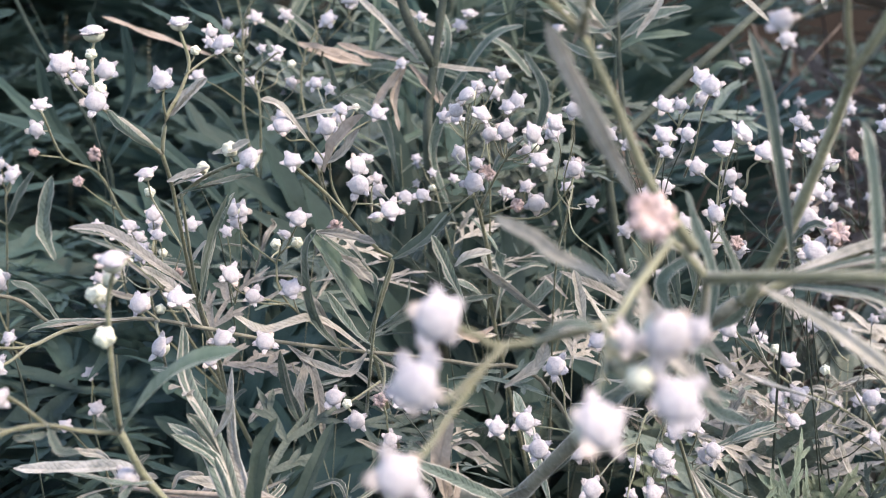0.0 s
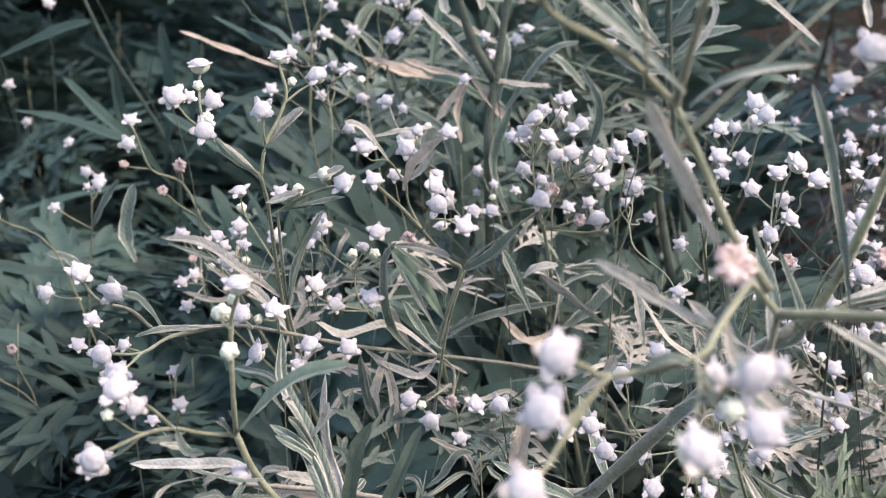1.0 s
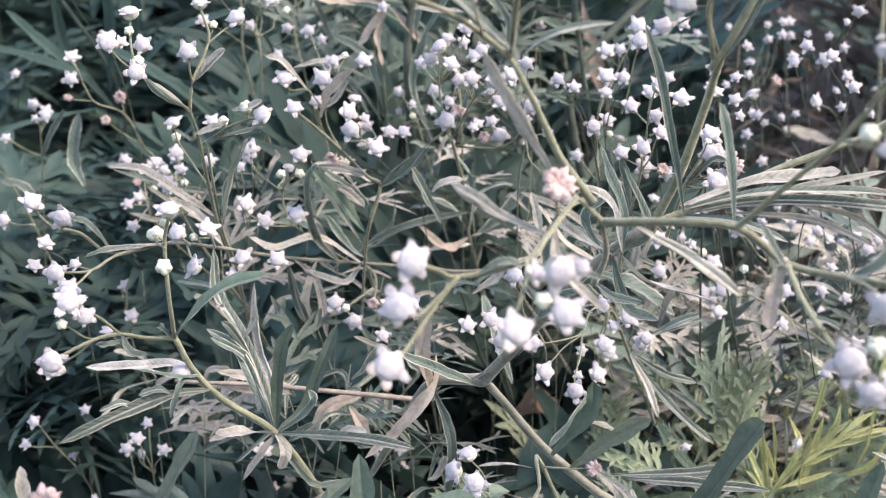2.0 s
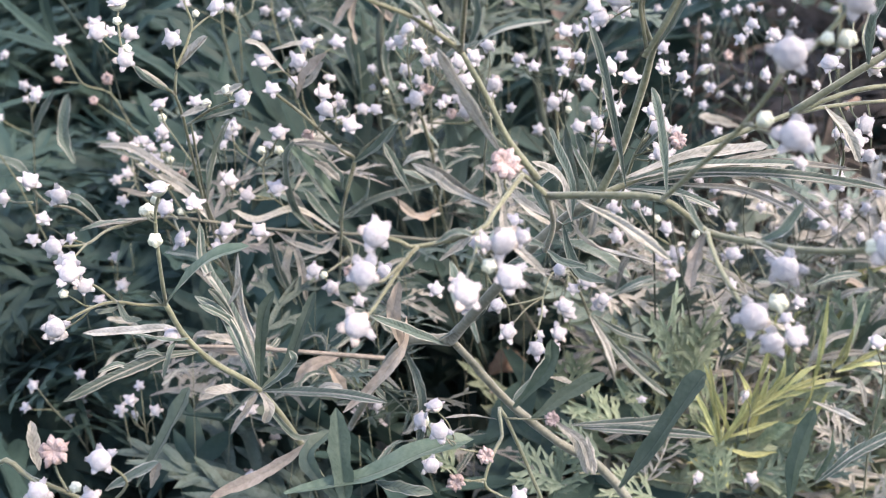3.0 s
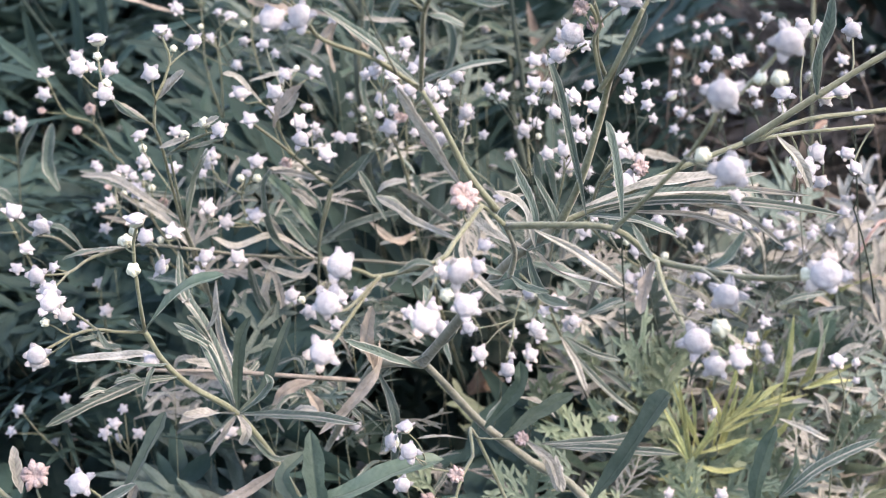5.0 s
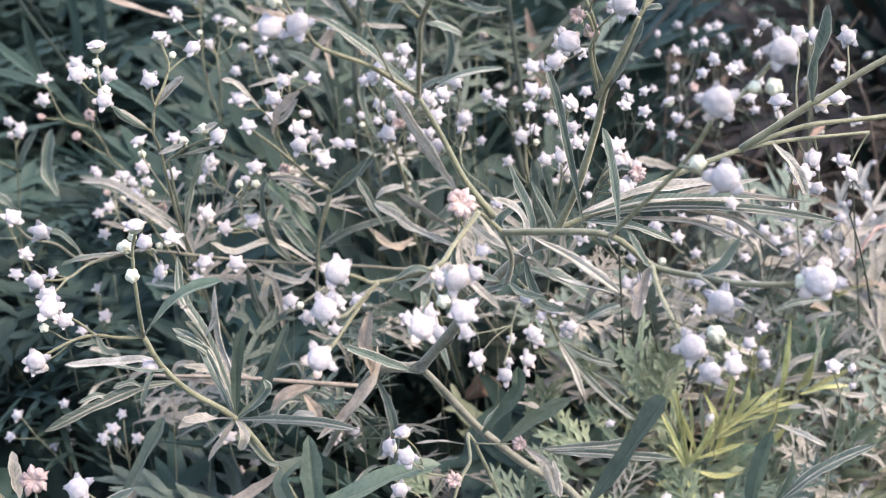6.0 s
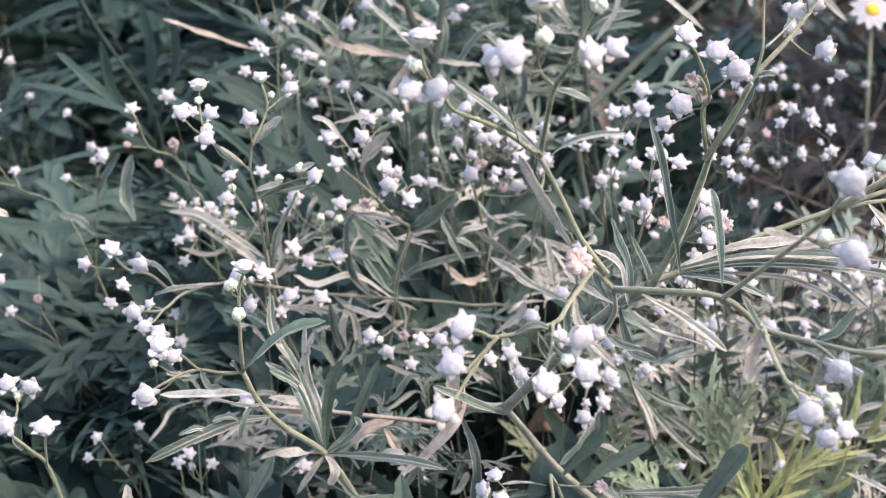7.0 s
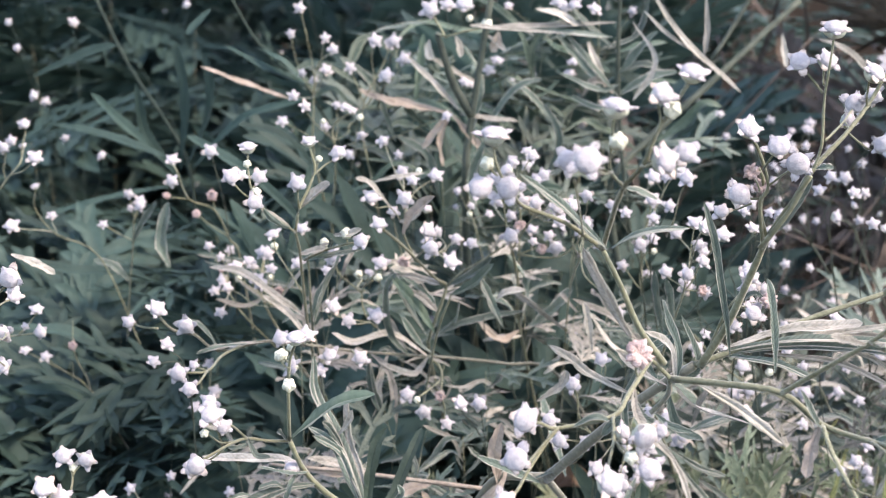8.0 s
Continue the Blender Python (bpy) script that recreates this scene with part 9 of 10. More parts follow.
    leaf(P, 4.6, (10.27, 22.00, 44.08), (10.65, 21.60, 45.01), (10.95, 21.40, 45.67), kind="broad", fold=0.25)
    leaf(P, 4.2, (10.40, 22.00, 44.23), (10.90, 21.80, 44.30), (11.47, 21.60, 45.11), kind="broad", fold=0.25)
    leaf(P, 3.8, (5.94, 20.00, 43.04), (5.09, 19.80, 44.09), (4.67, 19.60, 44.79), kind="broad", fold=0.25)
    leaf(P, 2.2, (3.30, 14.40, 46.26), (3.30, 14.00, 46.13), (3.35, 13.80, 45.83), kind="pale", fold=0.6)
    leaf(P, 1.8, (9.32, 18.00, 45.46), (9.51, 17.80, 45.34), (9.59, 17.60, 44.90), kind="pale", fold=0.5)
    leaf(P, 2.0, (8.61, 18.00, 44.88), (9.18, 17.80, 44.68), (9.62, 17.60, 44.49), kind="pale", fold=0.6)
    stem(P, 0.5, (9.49, 17.00, 41.70), (9.25, 16.40, 44.82), (9.24, 16.00, 46.31), (8.97, 15.80, 47.15))
    h_T20 = head(P, 8.96, 15.80, 47.25, 1, up=0.5)
    h_T21 = head(P, 9.49, 16.20, 47.00, 0.6, kind="far")
    h_T22 = head(P, 9.60, 16.40, 46.50, 0.5, kind="far")
    stem(P, 0.3, (9.20, 16.00, 46.44), h_T21)
    stem(P, 0.3, (9.27, 16.10, 46.26), h_T22)
    stem(P, 0.4, (9.25, 16.40, 44.82), (9.72, 16.40, 45.58), (10.25, 16.40, 46.18))
    h_T23 = head(P, 7.28, 18.50, 44.84, 0.75)
    stem(P, 0.3, (7.56, 19.00, 43.50), h_T23)
    h_T24 = head(P, 5.08, 18.60, 44.77, 0.55, kind="far")
    stem(P, 0.3, (5.35, 19.00, 43.62), h_T24)


plant_trailing()


def plant_fold():
    P = plant("weed with broad folded leaves and curled pale ones", -2.5, 20.0)
    leaf(P, 4.4, (-3.84, 18.60, 49.58), (-3.53, 18.20, 50.62), (-3.17, 17.80, 51.45), kind="broad", fold=0.3)
    leaf(P, 2.8, (-3.77, 17.40, 51.54), (-3.24, 17.20, 51.70), (-2.75, 17.00, 51.87), kind="broad", fold=0.3)
    leaf(P, 3.0, (-3.86, 17.50, 52.63), (-3.59, 17.40, 52.92), (-3.30, 17.30, 53.16), kind="pale", fold=0.3)
    leaf(P, 2.0, (-4.60, 16.80, 52.78), (-4.33, 17.00, 52.50), (-4.10, 17.40, 52.17), kind="pale", fold=0.7)
    leaf(P, 4.0, (-1.94, 19.40, 51.48), (-1.72, 19.20, 51.98), (-1.27, 19.00, 52.44), kind="dead", fold=0.4)
    leaf(P, 2.4, (-2.12, 19.80, 50.43), (-1.66, 19.60, 50.43), (-1.14, 19.50, 50.31), kind="pale", fold=0.6)
    leaf(P, 2.6, (-1.91, 20.00, 50.02), (-1.54, 19.80, 49.89), (-1.20, 19.60, 49.63), kind="pale", fold=0.6)
    leaf(P, 3.4, (-1.25, 20.00, 49.01), (-1.71, 19.80, 49.78), (-2.21, 19.60, 50.45), kind="broad", fold=0.3)
    leaf(P, 3.2, (-0.89, 19.60, 50.03), (-0.41, 19.40, 50.38), (0.01, 19.20, 50.90), kind="broad", fold=0.3)
    leaf(P, 2.4, (-3.87, 17.00, 51.78), (-3.61, 16.90, 51.88), (-3.35, 16.80, 51.97), kind="pale", fold=0.3)
    leaf(P, 3.0, (0.28, 20.00, 49.15), (-0.04, 19.80, 49.86), (-0.27, 19.60, 50.43), fold=0.6)
    leaf(P, 3.0, (0.12, 20.00, 49.80), (0.35, 19.90, 49.99), (0.74, 19.80, 50.09), kind="pale", fold=0.6)
    leaf(P, 2.2, (-7.04, 23.50, 49.48), (-5.70, 23.00, 49.19), (-4.40, 22.60, 49.08), fold=0.6)
    leaf(P, 2.0, (-6.20, 23.00, 49.21), (-5.41, 22.60, 48.79), (-4.66, 22.40, 48.44), kind="pale", fold=0.6)
    stem(P, 0.7, (-3.94, 22.00, 45.64), (-3.84, 20.00, 48.23), (-3.84, 18.60, 49.64), (-3.77, 17.40, 51.54))
    stem(P, 0.6, (-1.51, 22.00, 46.39), (-1.21, 20.20, 48.82), (-0.89, 19.60, 50.03))
    h_U0 = head(P, -5.61, 21.60, 50.11, 0.85)
    stem(P, 0.3, (-5.13, 21.80, 48.90), h_U0)
    h_U1 = head(P, -5.17, 21.50, 50.34, 0.85)
    stem(P, 0.3, (-5.13, 21.80, 48.90), h_U1)
    h_U2 = head(P, -5.33, 21.20, 49.70, 0.9)
    stem(P, 0.3, (-5.13, 21.80, 48.90), h_U2)
    h_U3 = head(P, -5.08, 21.40, 50.00, 0.7, kind="far")
    stem(P, 0.3, (-5.13, 21.80, 48.90), h_U3)
    h_U4 = head(P, -5.99, 22.00, 49.86, 0.8)
    stem(P, 0.3, (-5.13, 21.80, 48.90), h_U4)
    h_U5 = head(P, -6.45, 22.50, 49.92, 0.6, kind="far")
    stem(P, 0.3, (-5.13, 21.80, 48.90), h_U5)
    h_U6 = head(P, -6.41, 23.00, 48.95, 0.8)
    stem(P, 0.3, (-5.13, 21.80, 48.90), h_U6)
    h_U7 = head(P, -4.41, 21.00, 50.27, 0.8)
    stem(P, 0.3, (-5.13, 21.80, 48.90), h_U7)
    h_U8 = head(P, -3.49, 20.00, 50.74, 0.8)
    stem(P, 0.3, (-3.70, 21.00, 48.86), h_U8)
    h_U9 = head(P, -3.71, 20.50, 50.27, 0.6, kind="far")
    stem(P, 0.3, (-3.70, 21.00, 48.86), h_U9)
    h_U10 = head(P, -2.26, 22.00, 51.24, 0.8)
    stem(P, 0.3, (-1.97, 22.00, 49.77), h_U10)


plant_fold()


def plant_twiggy():
    P = plant("twiggy weed with small scattered white heads", 12.0, 27.0)
    h_N0 = head(P, 9.49, 33.00, 50.28, 0.8)
    stem(P, 0.3, (8.87, 30.00, 46.78), h_N0, mat=STEM_MID)
    h_N1 = head(P, 8.52, 27.00, 48.38, 0.7, kind="far")
    stem(P, 0.3, (8.87, 30.00, 46.78), h_N1, mat=STEM_MID)
    h_N2 = head(P, 7.98, 33.00, 50.68, 0.7, kind="far")
    stem(P, 0.3, (8.87, 30.00, 46.78), h_N2, mat=STEM_MID)
    h_N3 = head(P, 9.79, 30.00, 48.81, 0.6, kind="far")
    stem(P, 0.3, (8.87, 30.00, 46.78), h_N3, mat=STEM_MID)
    h_N4 = head(P, 8.34, 28.00, 48.85, 0.7, kind="far")
    stem(P, 0.3, (8.87, 30.00, 46.78), h_N4, mat=STEM_MID)
    h_N5 = head(P, 9.22, 27.00, 48.28, 0.7, kind="far")
    stem(P, 0.3, (8.87, 30.00, 46.78), h_N5, mat=STEM_MID)
    h_N6 = head(P, 5.99, 22.00, 51.33, 0.7, kind="far")
    stem(P, 0.3, (6.00, 22.40, 49.37), h_N6, mat=STEM_MID)
    h_N7 = head(P, 9.31, 22.00, 47.97, 0.8)
    stem(P, 0.3, (9.74, 23.00, 46.00), h_N7, mat=STEM_MID)
    h_N8 = head(P, 9.59, 22.00, 47.68, 0.8)
    stem(P, 0.3, (9.74, 23.00, 46.00), h_N8, mat=STEM_MID)
    h_N9 = head(P, 11.17, 22.00, 48.18, 0.8)
    stem(P, 0.3, (9.74, 23.00, 46.00), h_N9, mat=STEM_MID)
    h_N10 = head(P, 10.79, 22.00, 47.06, 0.75)
    stem(P, 0.3, (9.74, 23.00, 46.00), h_N10, mat=STEM_MID)
    h_N11 = head(P, 9.89, 22.00, 47.39, 0.8)
    stem(P, 0.3, (9.74, 23.00, 46.00), h_N11, mat=STEM_MID)
    h_N12 = head(P, 9.18, 23.00, 46.92, 0.7, kind="far")
    stem(P, 0.3, (9.74, 23.00, 46.00), h_N12, mat=STEM_MID)
    h_N13 = head(P, 8.55, 15.00, 51.65, 0.8)
    stem(P, 0.3, (9.13, 16.00, 50.29), h_N13, mat=STEM_MID)
    h_N14 = head(P, 10.59, 22.50, 47.47, 0.7, kind="far")
    stem(P, 0.3, (10.45, 23.00, 45.97), h_N14, mat=STEM_MID)
    h_N15 = head(P, 8.78, 23.00, 47.81, 0.7, kind="far")
    stem(P, 0.3, (10.45, 23.00, 45.97), h_N15, mat=STEM_MID)
    stem(P, 0.6, (10.95, 32.00, 39.45), (9.58, 31.00, 43.88), (8.87, 30.00, 46.78), mat=STEM_MID)
    stem(P, 0.6, (11.08, 24.00, 41.83), (10.29, 23.50, 44.38), (9.74, 23.00, 46.00), (8.69, 23.00, 47.09), mat=STEM_MID)
    stem(P, 0.4, (10.29, 23.50, 44.38), (10.45, 23.00, 45.97), (11.24, 22.60, 46.68), mat=STEM_MID)
    stem(P, 0.5, (6.92, 23.00, 45.67), (6.00, 22.40, 49.37), mat=STEM_MID)
    stem(P, 0.5, (10.08, 17.00, 47.94), (9.13, 16.00, 50.29), mat=STEM_MID)
    leaf(P, 1.8, (9.74, 23.00, 46.00), (8.88, 22.60, 46.63), (8.13, 22.40, 46.74), kind="pale", fold=0.6)
    leaf(P, 1.8, (9.89, 23.00, 45.84), (10.26, 22.60, 46.72), (10.85, 22.40, 47.21), kind="pale", fold=0.6)
    leaf(P, 1.8, (10.23, 23.40, 44.74), (9.20, 23.00, 45.57), (8.57, 22.80, 45.68), fold=0.6)
    leaf(P, 2, (10.40, 23.40, 44.42), (10.94, 23.00, 45.19), (11.70, 22.80, 45.39), kind="pale", fold=0.6)
    leaf(P, 1.8, (9.66, 23.00, 46.08), (9.40, 22.60, 47.20), (9.03, 22.40, 47.71), kind="pale", fold=0.6)
    leaf(P, 1.6, (10.59, 23.00, 45.97), (11.00, 22.60, 46.25), (11.77, 22.40, 46.15), kind="pale", fold=0.6)
    leaf(P, 2, (9.27, 30.60, 44.78), (8.44, 30.20, 46.03), (8.19, 30.00, 46.98), fold=0.5)
    leaf(P, 2, (9.37, 30.60, 44.41), (9.99, 30.20, 45.79), (10.07, 30.00, 46.56), fold=0.5)


plant_twiggy()


def plant_ferny():
    P = plant("leafy weed with blunt-lobed green and dusty leaves", 8.0, 22.5)
    frond(P, "broad", (6.19, 20.00, 44.09), (5.96, 19.60, 46.71))
    frond(P, "green", (6.46, 20.00, 44.08), (6.81, 19.60, 46.25))
    frond(P, "green", (5.20, 20.50, 44.78), (4.60, 20.20, 45.81))
    frond(P, "green", (5.52, 20.00, 44.12), (4.65, 19.60, 44.65))
    frond(P, "broad", (10.33, 22.00, 43.84), (10.63, 21.60, 45.68))
    frond(P, "broad", (10.62, 22.00, 43.82), (11.36, 21.60, 45.20))
    frond(P, "green", (10.21, 22.00, 43.53), (9.61, 21.80, 45.19))
    frond(P, "broad", (7.64, 19.50, 42.03), (6.33, 19.20, 43.02))
    frond(P, "broad", (7.78, 19.50, 42.02), (8.98, 19.20, 42.89))
    frond(P, "green", (8.48, 19.50, 41.53), (9.23, 19.20, 43.18))
    frond(P, "green", (10.63, 20.00, 42.36), (11.15, 19.60, 44.05))
    frond(P, "pale", (10.38, 20.00, 42.07), (9.57, 19.60, 43.83))
    frond(P, "pale", (10.34, 19.00, 41.73), (11.10, 18.80, 42.57))
    frond(P, "green", (5.45, 18.00, 42.59), (4.26, 17.80, 43.49))
    frond(P, "pale", (5.16, 18.50, 42.60), (5.83, 18.20, 43.89))
    frond(P, "broad", (4.37, 18.50, 43.51), (3.31, 18.20, 44.30))
    frond(P, "broad", (3.41, 17.00, 43.58), (2.19, 16.80, 44.57))
    frond(P, "broad", (2.92, 17.00, 43.33), (3.38, 16.80, 44.65))
    frond(P, "pale", (11.74, 22.00, 44.08), (11.95, 21.80, 45.39))
    frond(P, "green", (8.88, 21.50, 44.14), (8.17, 21.20, 45.51))
    frond(P, "pale", (7.36, 21.00, 44.29), (7.79, 20.80, 45.70))
    frond(P, "green", (7.16, 20.50, 42.88), (6.35, 20.20, 44.72))
    frond(P, "pale", (9.20, 20.50, 43.39), (10.30, 20.20, 43.94))
    frond(P, "pale", (9.06, 18.50, 42.55), (9.94, 18.30, 43.63))
    frond(P, "green", (6.94, 18.80, 42.03), (6.57, 18.60, 43.49))
    frond(P, "pale", (8.82, 22.00, 45.14), (9.55, 21.80, 46.09))
    frond(P, "pale", (10.85, 22.50, 44.84), (12.01, 22.30, 45.48))
    frond(P, "pale", (7.27, 21.50, 45.72), (6.38, 21.30, 46.72))
    frond(P, "pale", (5.63, 21.50, 45.50), (5.16, 21.30, 46.77))
    frond(P, "green", (3.50, 19.80, 44.02), (3.98, 19.50, 45.45))
    frond(P, "green", (4.87, 19.20, 43.54), (3.79, 19.00, 44.71))
    frond(P, "green", (7.68, 20.00, 42.51), (6.45, 19.60, 43.76))
    frond(P, "green", (7.88, 20.00, 42.50), (8.97, 19.60, 44.88))
    frond(P, "green", (1.03, 18.00, 43.39), (0.32, 17.80, 44.52))
    frond(P, "green", (-0.97, 20.00, 44.43), (-1.43, 19.80, 45.42))
    stem(P, 0.7, (9.18, 22.00, 36.08), (8.08, 20.50, 41.10), (6.95, 20.30, 43.60), (6.39, 20.40, 44.77))
    stem(P, 0.6, (8.08, 20.50, 41.10), (9.94, 21.50, 43.16), (10.45, 22.00, 44.14))
    stem(P, 0.5, (8.08, 20.50, 41.10), (5.25, 19.00, 42.60), (3.49, 17.60, 43.64))
    stem(P, 0.5, (9.94, 21.50, 43.16), (10.78, 20.40, 42.13), (11.10, 19.60, 41.64))
    leaf(P, 1.7, (4.06, 13.00, 51.49), (5.66, 13.10, 51.51), (7.96, 13.20, 51.11), kind="pale", fold=0.7)
    leaf(P, 1.6, (3.97, 13.00, 51.44), (5.16, 13.00, 51.73), (6.52, 13.00, 51.98), kind="pale", fold=0.7)
    leaf(P, 1.6, (4.23, 12.90, 51.46), (5.40, 12.80, 51.35), (6.35, 12.80, 50.93), kind="pale", fold=0.7)
    leaf(P, 1.5, (4.54, 13.10, 51.53), (5.67, 13.20, 51.69), (7.40, 13.30, 51.45), kind="pale", fold=0.7)
    leaf(P, 1.5, (5.22, 13.20, 51.47), (6.16, 13.20, 51.24), (6.96, 13.20, 50.62), kind="pale", fold=0.7)


plant_ferny()


def plant_sprinkled():
    P = plant("thin weed sprinkled with small white heads", 6.0, 26.0)
    h_J0 = head(P, -6.48, 22.00, 52.65, 0.9)
    stem(P, 0.3, (-6.40, 24.20, 47.74), (-6.36, 23.00, 50.84), h_J0, mat=STEM_MID)
    h_J1 = head(P, -4.28, 21.00, 51.10, 0.75)
    stem(P, 0.3, (-3.98, 23.20, 46.60), (-4.09, 22.00, 49.75), h_J1, mat=STEM_MID)
    h_J2 = head(P, -6.48, 16.50, 50.06, 0.8)
    stem(P, 0.3, (-6.46, 18.60, 46.12), (-6.32, 17.40, 49.08), h_J2, mat=STEM_MID)
    h_J3 = head(P, -6.88, 17.00, 49.49, 0.7, kind="far")
    stem(P, 0.3, (-6.46, 18.60, 46.12), (-6.32, 17.40, 49.08), h_J3, mat=STEM_MID)
    h_J4 = head(P, -0.69, 17.60, 48.34, 0.9)
    stem(P, 0.3, (0.26, 19.60, 43.59), (-0.10, 18.40, 46.84), h_J4, mat=STEM_MID)
    h_J5 = head(P, -0.30, 17.60, 48.35, 0.95)
    stem(P, 0.3, (0.26, 19.60, 43.59), (-0.10, 18.40, 46.84), h_J5, mat=STEM_MID)
    h_J6 = head(P, 5.25, 17.00, 51.15, 0.8)
    stem(P, 0.3, (6.17, 19.20, 46.49), (5.38, 18.00, 49.44), h_J6, mat=STEM_MID)
    h_J7 = head(P, 4.99, 18.00, 49.98, 0.8)
    stem(P, 0.3, (6.36, 19.80, 45.90), (5.57, 18.60, 48.94), h_J7, mat=STEM_MID)
    h_J8 = head(P, 7.08, 18.00, 50.15, 0.8)
    stem(P, 0.3, (8.10, 20.20, 45.41), (7.18, 19.00, 48.52), h_J8, mat=STEM_MID)
    h_J9 = head(P, 2.59, 20.00, 51.99, 0.75)
    stem(P, 0.3, (4.03, 22.20, 47.41), (3.41, 21.00, 50.43), h_J9, mat=STEM_MID)
    h_J10 = head(P, 3.85, 20.00, 52.00, 0.75)
    stem(P, 0.3, (4.31, 22.20, 47.41), (3.67, 21.00, 50.43), h_J10, mat=STEM_MID)
    h_J11 = head(P, 3.52, 20.00, 51.71, 0.7, kind="far")
    stem(P, 0.3, (4.31, 22.20, 47.41), (3.67, 21.00, 50.43), h_J11, mat=STEM_MID)
    h_J12 = head(P, 2.90, 20.00, 51.83, 0.7, kind="far")
    stem(P, 0.3, (4.03, 22.20, 47.41), (3.41, 21.00, 50.43), h_J12, mat=STEM_MID)
    h_J13 = head(P, -0.43, 21.00, 50.79, 0.8)
    stem(P, 0.3, (0.21, 23.20, 46.02), (-0.17, 22.00, 49.21), h_J13, mat=STEM_MID)
    h_J14 = head(P, 7.97, 19.00, 51.92, 0.75)
    stem(P, 0.3, (9.11, 21.20, 47.59), (8.14, 20.00, 50.54), h_J14, mat=STEM_MID)
    h_J15 = head(P, 7.70, 22.00, 51.85, 0.75)
    stem(P, 0.3, (9.28, 23.80, 47.10), (8.31, 22.60, 50.24), h_J15, mat=STEM_MID)
    h_J16 = head(P, 7.94, 22.00, 52.18, 0.75)
    stem(P, 0.3, (9.28, 23.80, 47.10), (8.31, 22.60, 50.24), h_J16, mat=STEM_MID)
    h_J17 = head(P, 6.59, 28.00, 52.42, 0.7, kind="far")
    stem(P, 0.3, (7.59, 30.20, 46.72), (6.74, 29.00, 50.26), h_J17, mat=STEM_MID)
    h_J18 = head(P, 5.19, 18.00, 52.10, 0.75)
    stem(P, 0.3, (6.19, 19.80, 47.89), (5.41, 18.60, 50.73), h_J18, mat=STEM_MID)
    h_J19 = head(P, 4.71, 20.00, 51.97, 0.75)
    stem(P, 0.3, (5.39, 22.00, 47.36), (4.67, 20.80, 50.37), h_J19, mat=STEM_MID)
    h_J20 = head(P, -0.55, 27.00, 53.44, 0.7, kind="far")
    stem(P, 0.3, (0.20, 28.80, 48.54), (-0.22, 27.60, 51.84), h_J20, mat=STEM_MID)


plant_sprinkled()


sprig(-3.7, 23.5, 49.0, 6, 1.3, 1.7, "leaf", 1, "small grey-green weed sprig with narrow leaves")
sprig(-2.6, 24.0, 49.3, 6, 1.3, 1.7, "pale", 2, "small dusty weed sprig with narrow pale leaves")
sprig(-4.5, 22.0, 48.0, 6, 1.3, 1.7, "pale", 3, "small dusty weed sprig with narrow pale leaves")
sprig(-2.0, 22.5, 47.7, 6, 1.3, 1.7, "leaf", 4, "small grey-green weed sprig with narrow leaves")
sprig(-2.8, 21.5, 47.6, 6, 1.3, 1.7, "leaf", 5, "small grey-green weed sprig with narrow leaves")
sprig(-1.0, 22.5, 47.2, 6, 1.3, 1.7, "pale", 6, "small dusty weed sprig with narrow pale leaves")
sprig(-0.0, 22.0, 47.2, 6, 1.3, 1.7, "leaf", 7, "small grey-green weed sprig with narrow leaves")
sprig(-1.5, 18.0, 47.0, 6, 1.3, 1.8, "leaf", 8, "small grey-green weed sprig with narrow leaves")
sprig(-0.9, 18.0, 46.4, 6, 1.3, 1.8, "leaf", 9, "small grey-green weed sprig with narrow leaves")
sprig(-2.1, 18.0, 46.1, 6, 1.3, 1.8, "leaf", 10, "small grey-green weed sprig with narrow leaves")
sprig(-0.1, 18.0, 45.8, 6, 1.3, 1.8, "pale", 11, "small dusty weed sprig with narrow pale leaves")
sprig(-0.6, 19.0, 46.9, 6, 1.3, 1.8, "leaf", 12, "small grey-green weed sprig with narrow leaves")
sprig(-2.8, 18.0, 46.8, 6, 1.3, 1.8, "leaf", 13, "small grey-green weed sprig with narrow leaves")
sprig(-4.5, 19.0, 46.4, 6, 1.3, 1.8, "pale", 14, "small dusty weed sprig with narrow pale leaves")
sprig(-3.9, 20.0, 45.1, 6, 1.3, 1.8, "leaf", 15, "small grey-green weed sprig with narrow leaves")
sprig(-6.2, 22.0, 45.1, 6, 1.3, 1.8, "pale", 16, "small dusty weed sprig with narrow pale leaves")
sprig(1.0, 24.0, 48.6, 6, 1.1, 1.5, "pale", 17, "small dusty weed sprig with narrow pale leaves")
sprig(2.3, 23.0, 48.7, 6, 1.1, 1.5, "pale", 18, "small dusty weed sprig with narrow pale leaves")
sprig(0.2, 26.0, 49.2, 6, 1.1, 1.5, "pale", 19, "small dusty weed sprig with narrow pale leaves")
sprig(2.9, 22.0, 49.4, 6, 1.1, 1.5, "leaf", 20, "small grey-green weed sprig with narrow leaves")
sprig(3.6, 21.0, 49.1, 6, 1.1, 1.5, "leaf", 21, "small grey-green weed sprig with narrow leaves")
sprig(4.1, 21.0, 47.9, 6, 1.1, 1.5, "pale", 22, "small dusty weed sprig with narrow pale leaves")
sprig(3.2, 21.0, 48.1, 6, 1.1, 1.5, "leaf", 23, "small grey-green weed sprig with narrow leaves")
sprig(4.9, 21.0, 47.9, 6, 1.1, 1.5, "pale", 24, "small dusty weed sprig with narrow pale leaves")
sprig(2.2, 21.0, 47.9, 6, 1.1, 1.5, "pale", 25, "small dusty weed sprig with narrow pale leaves")
sprig(5.6, 22.0, 46.9, 6, 1.1, 1.5, "pale", 26, "small dusty weed sprig with narrow pale leaves")
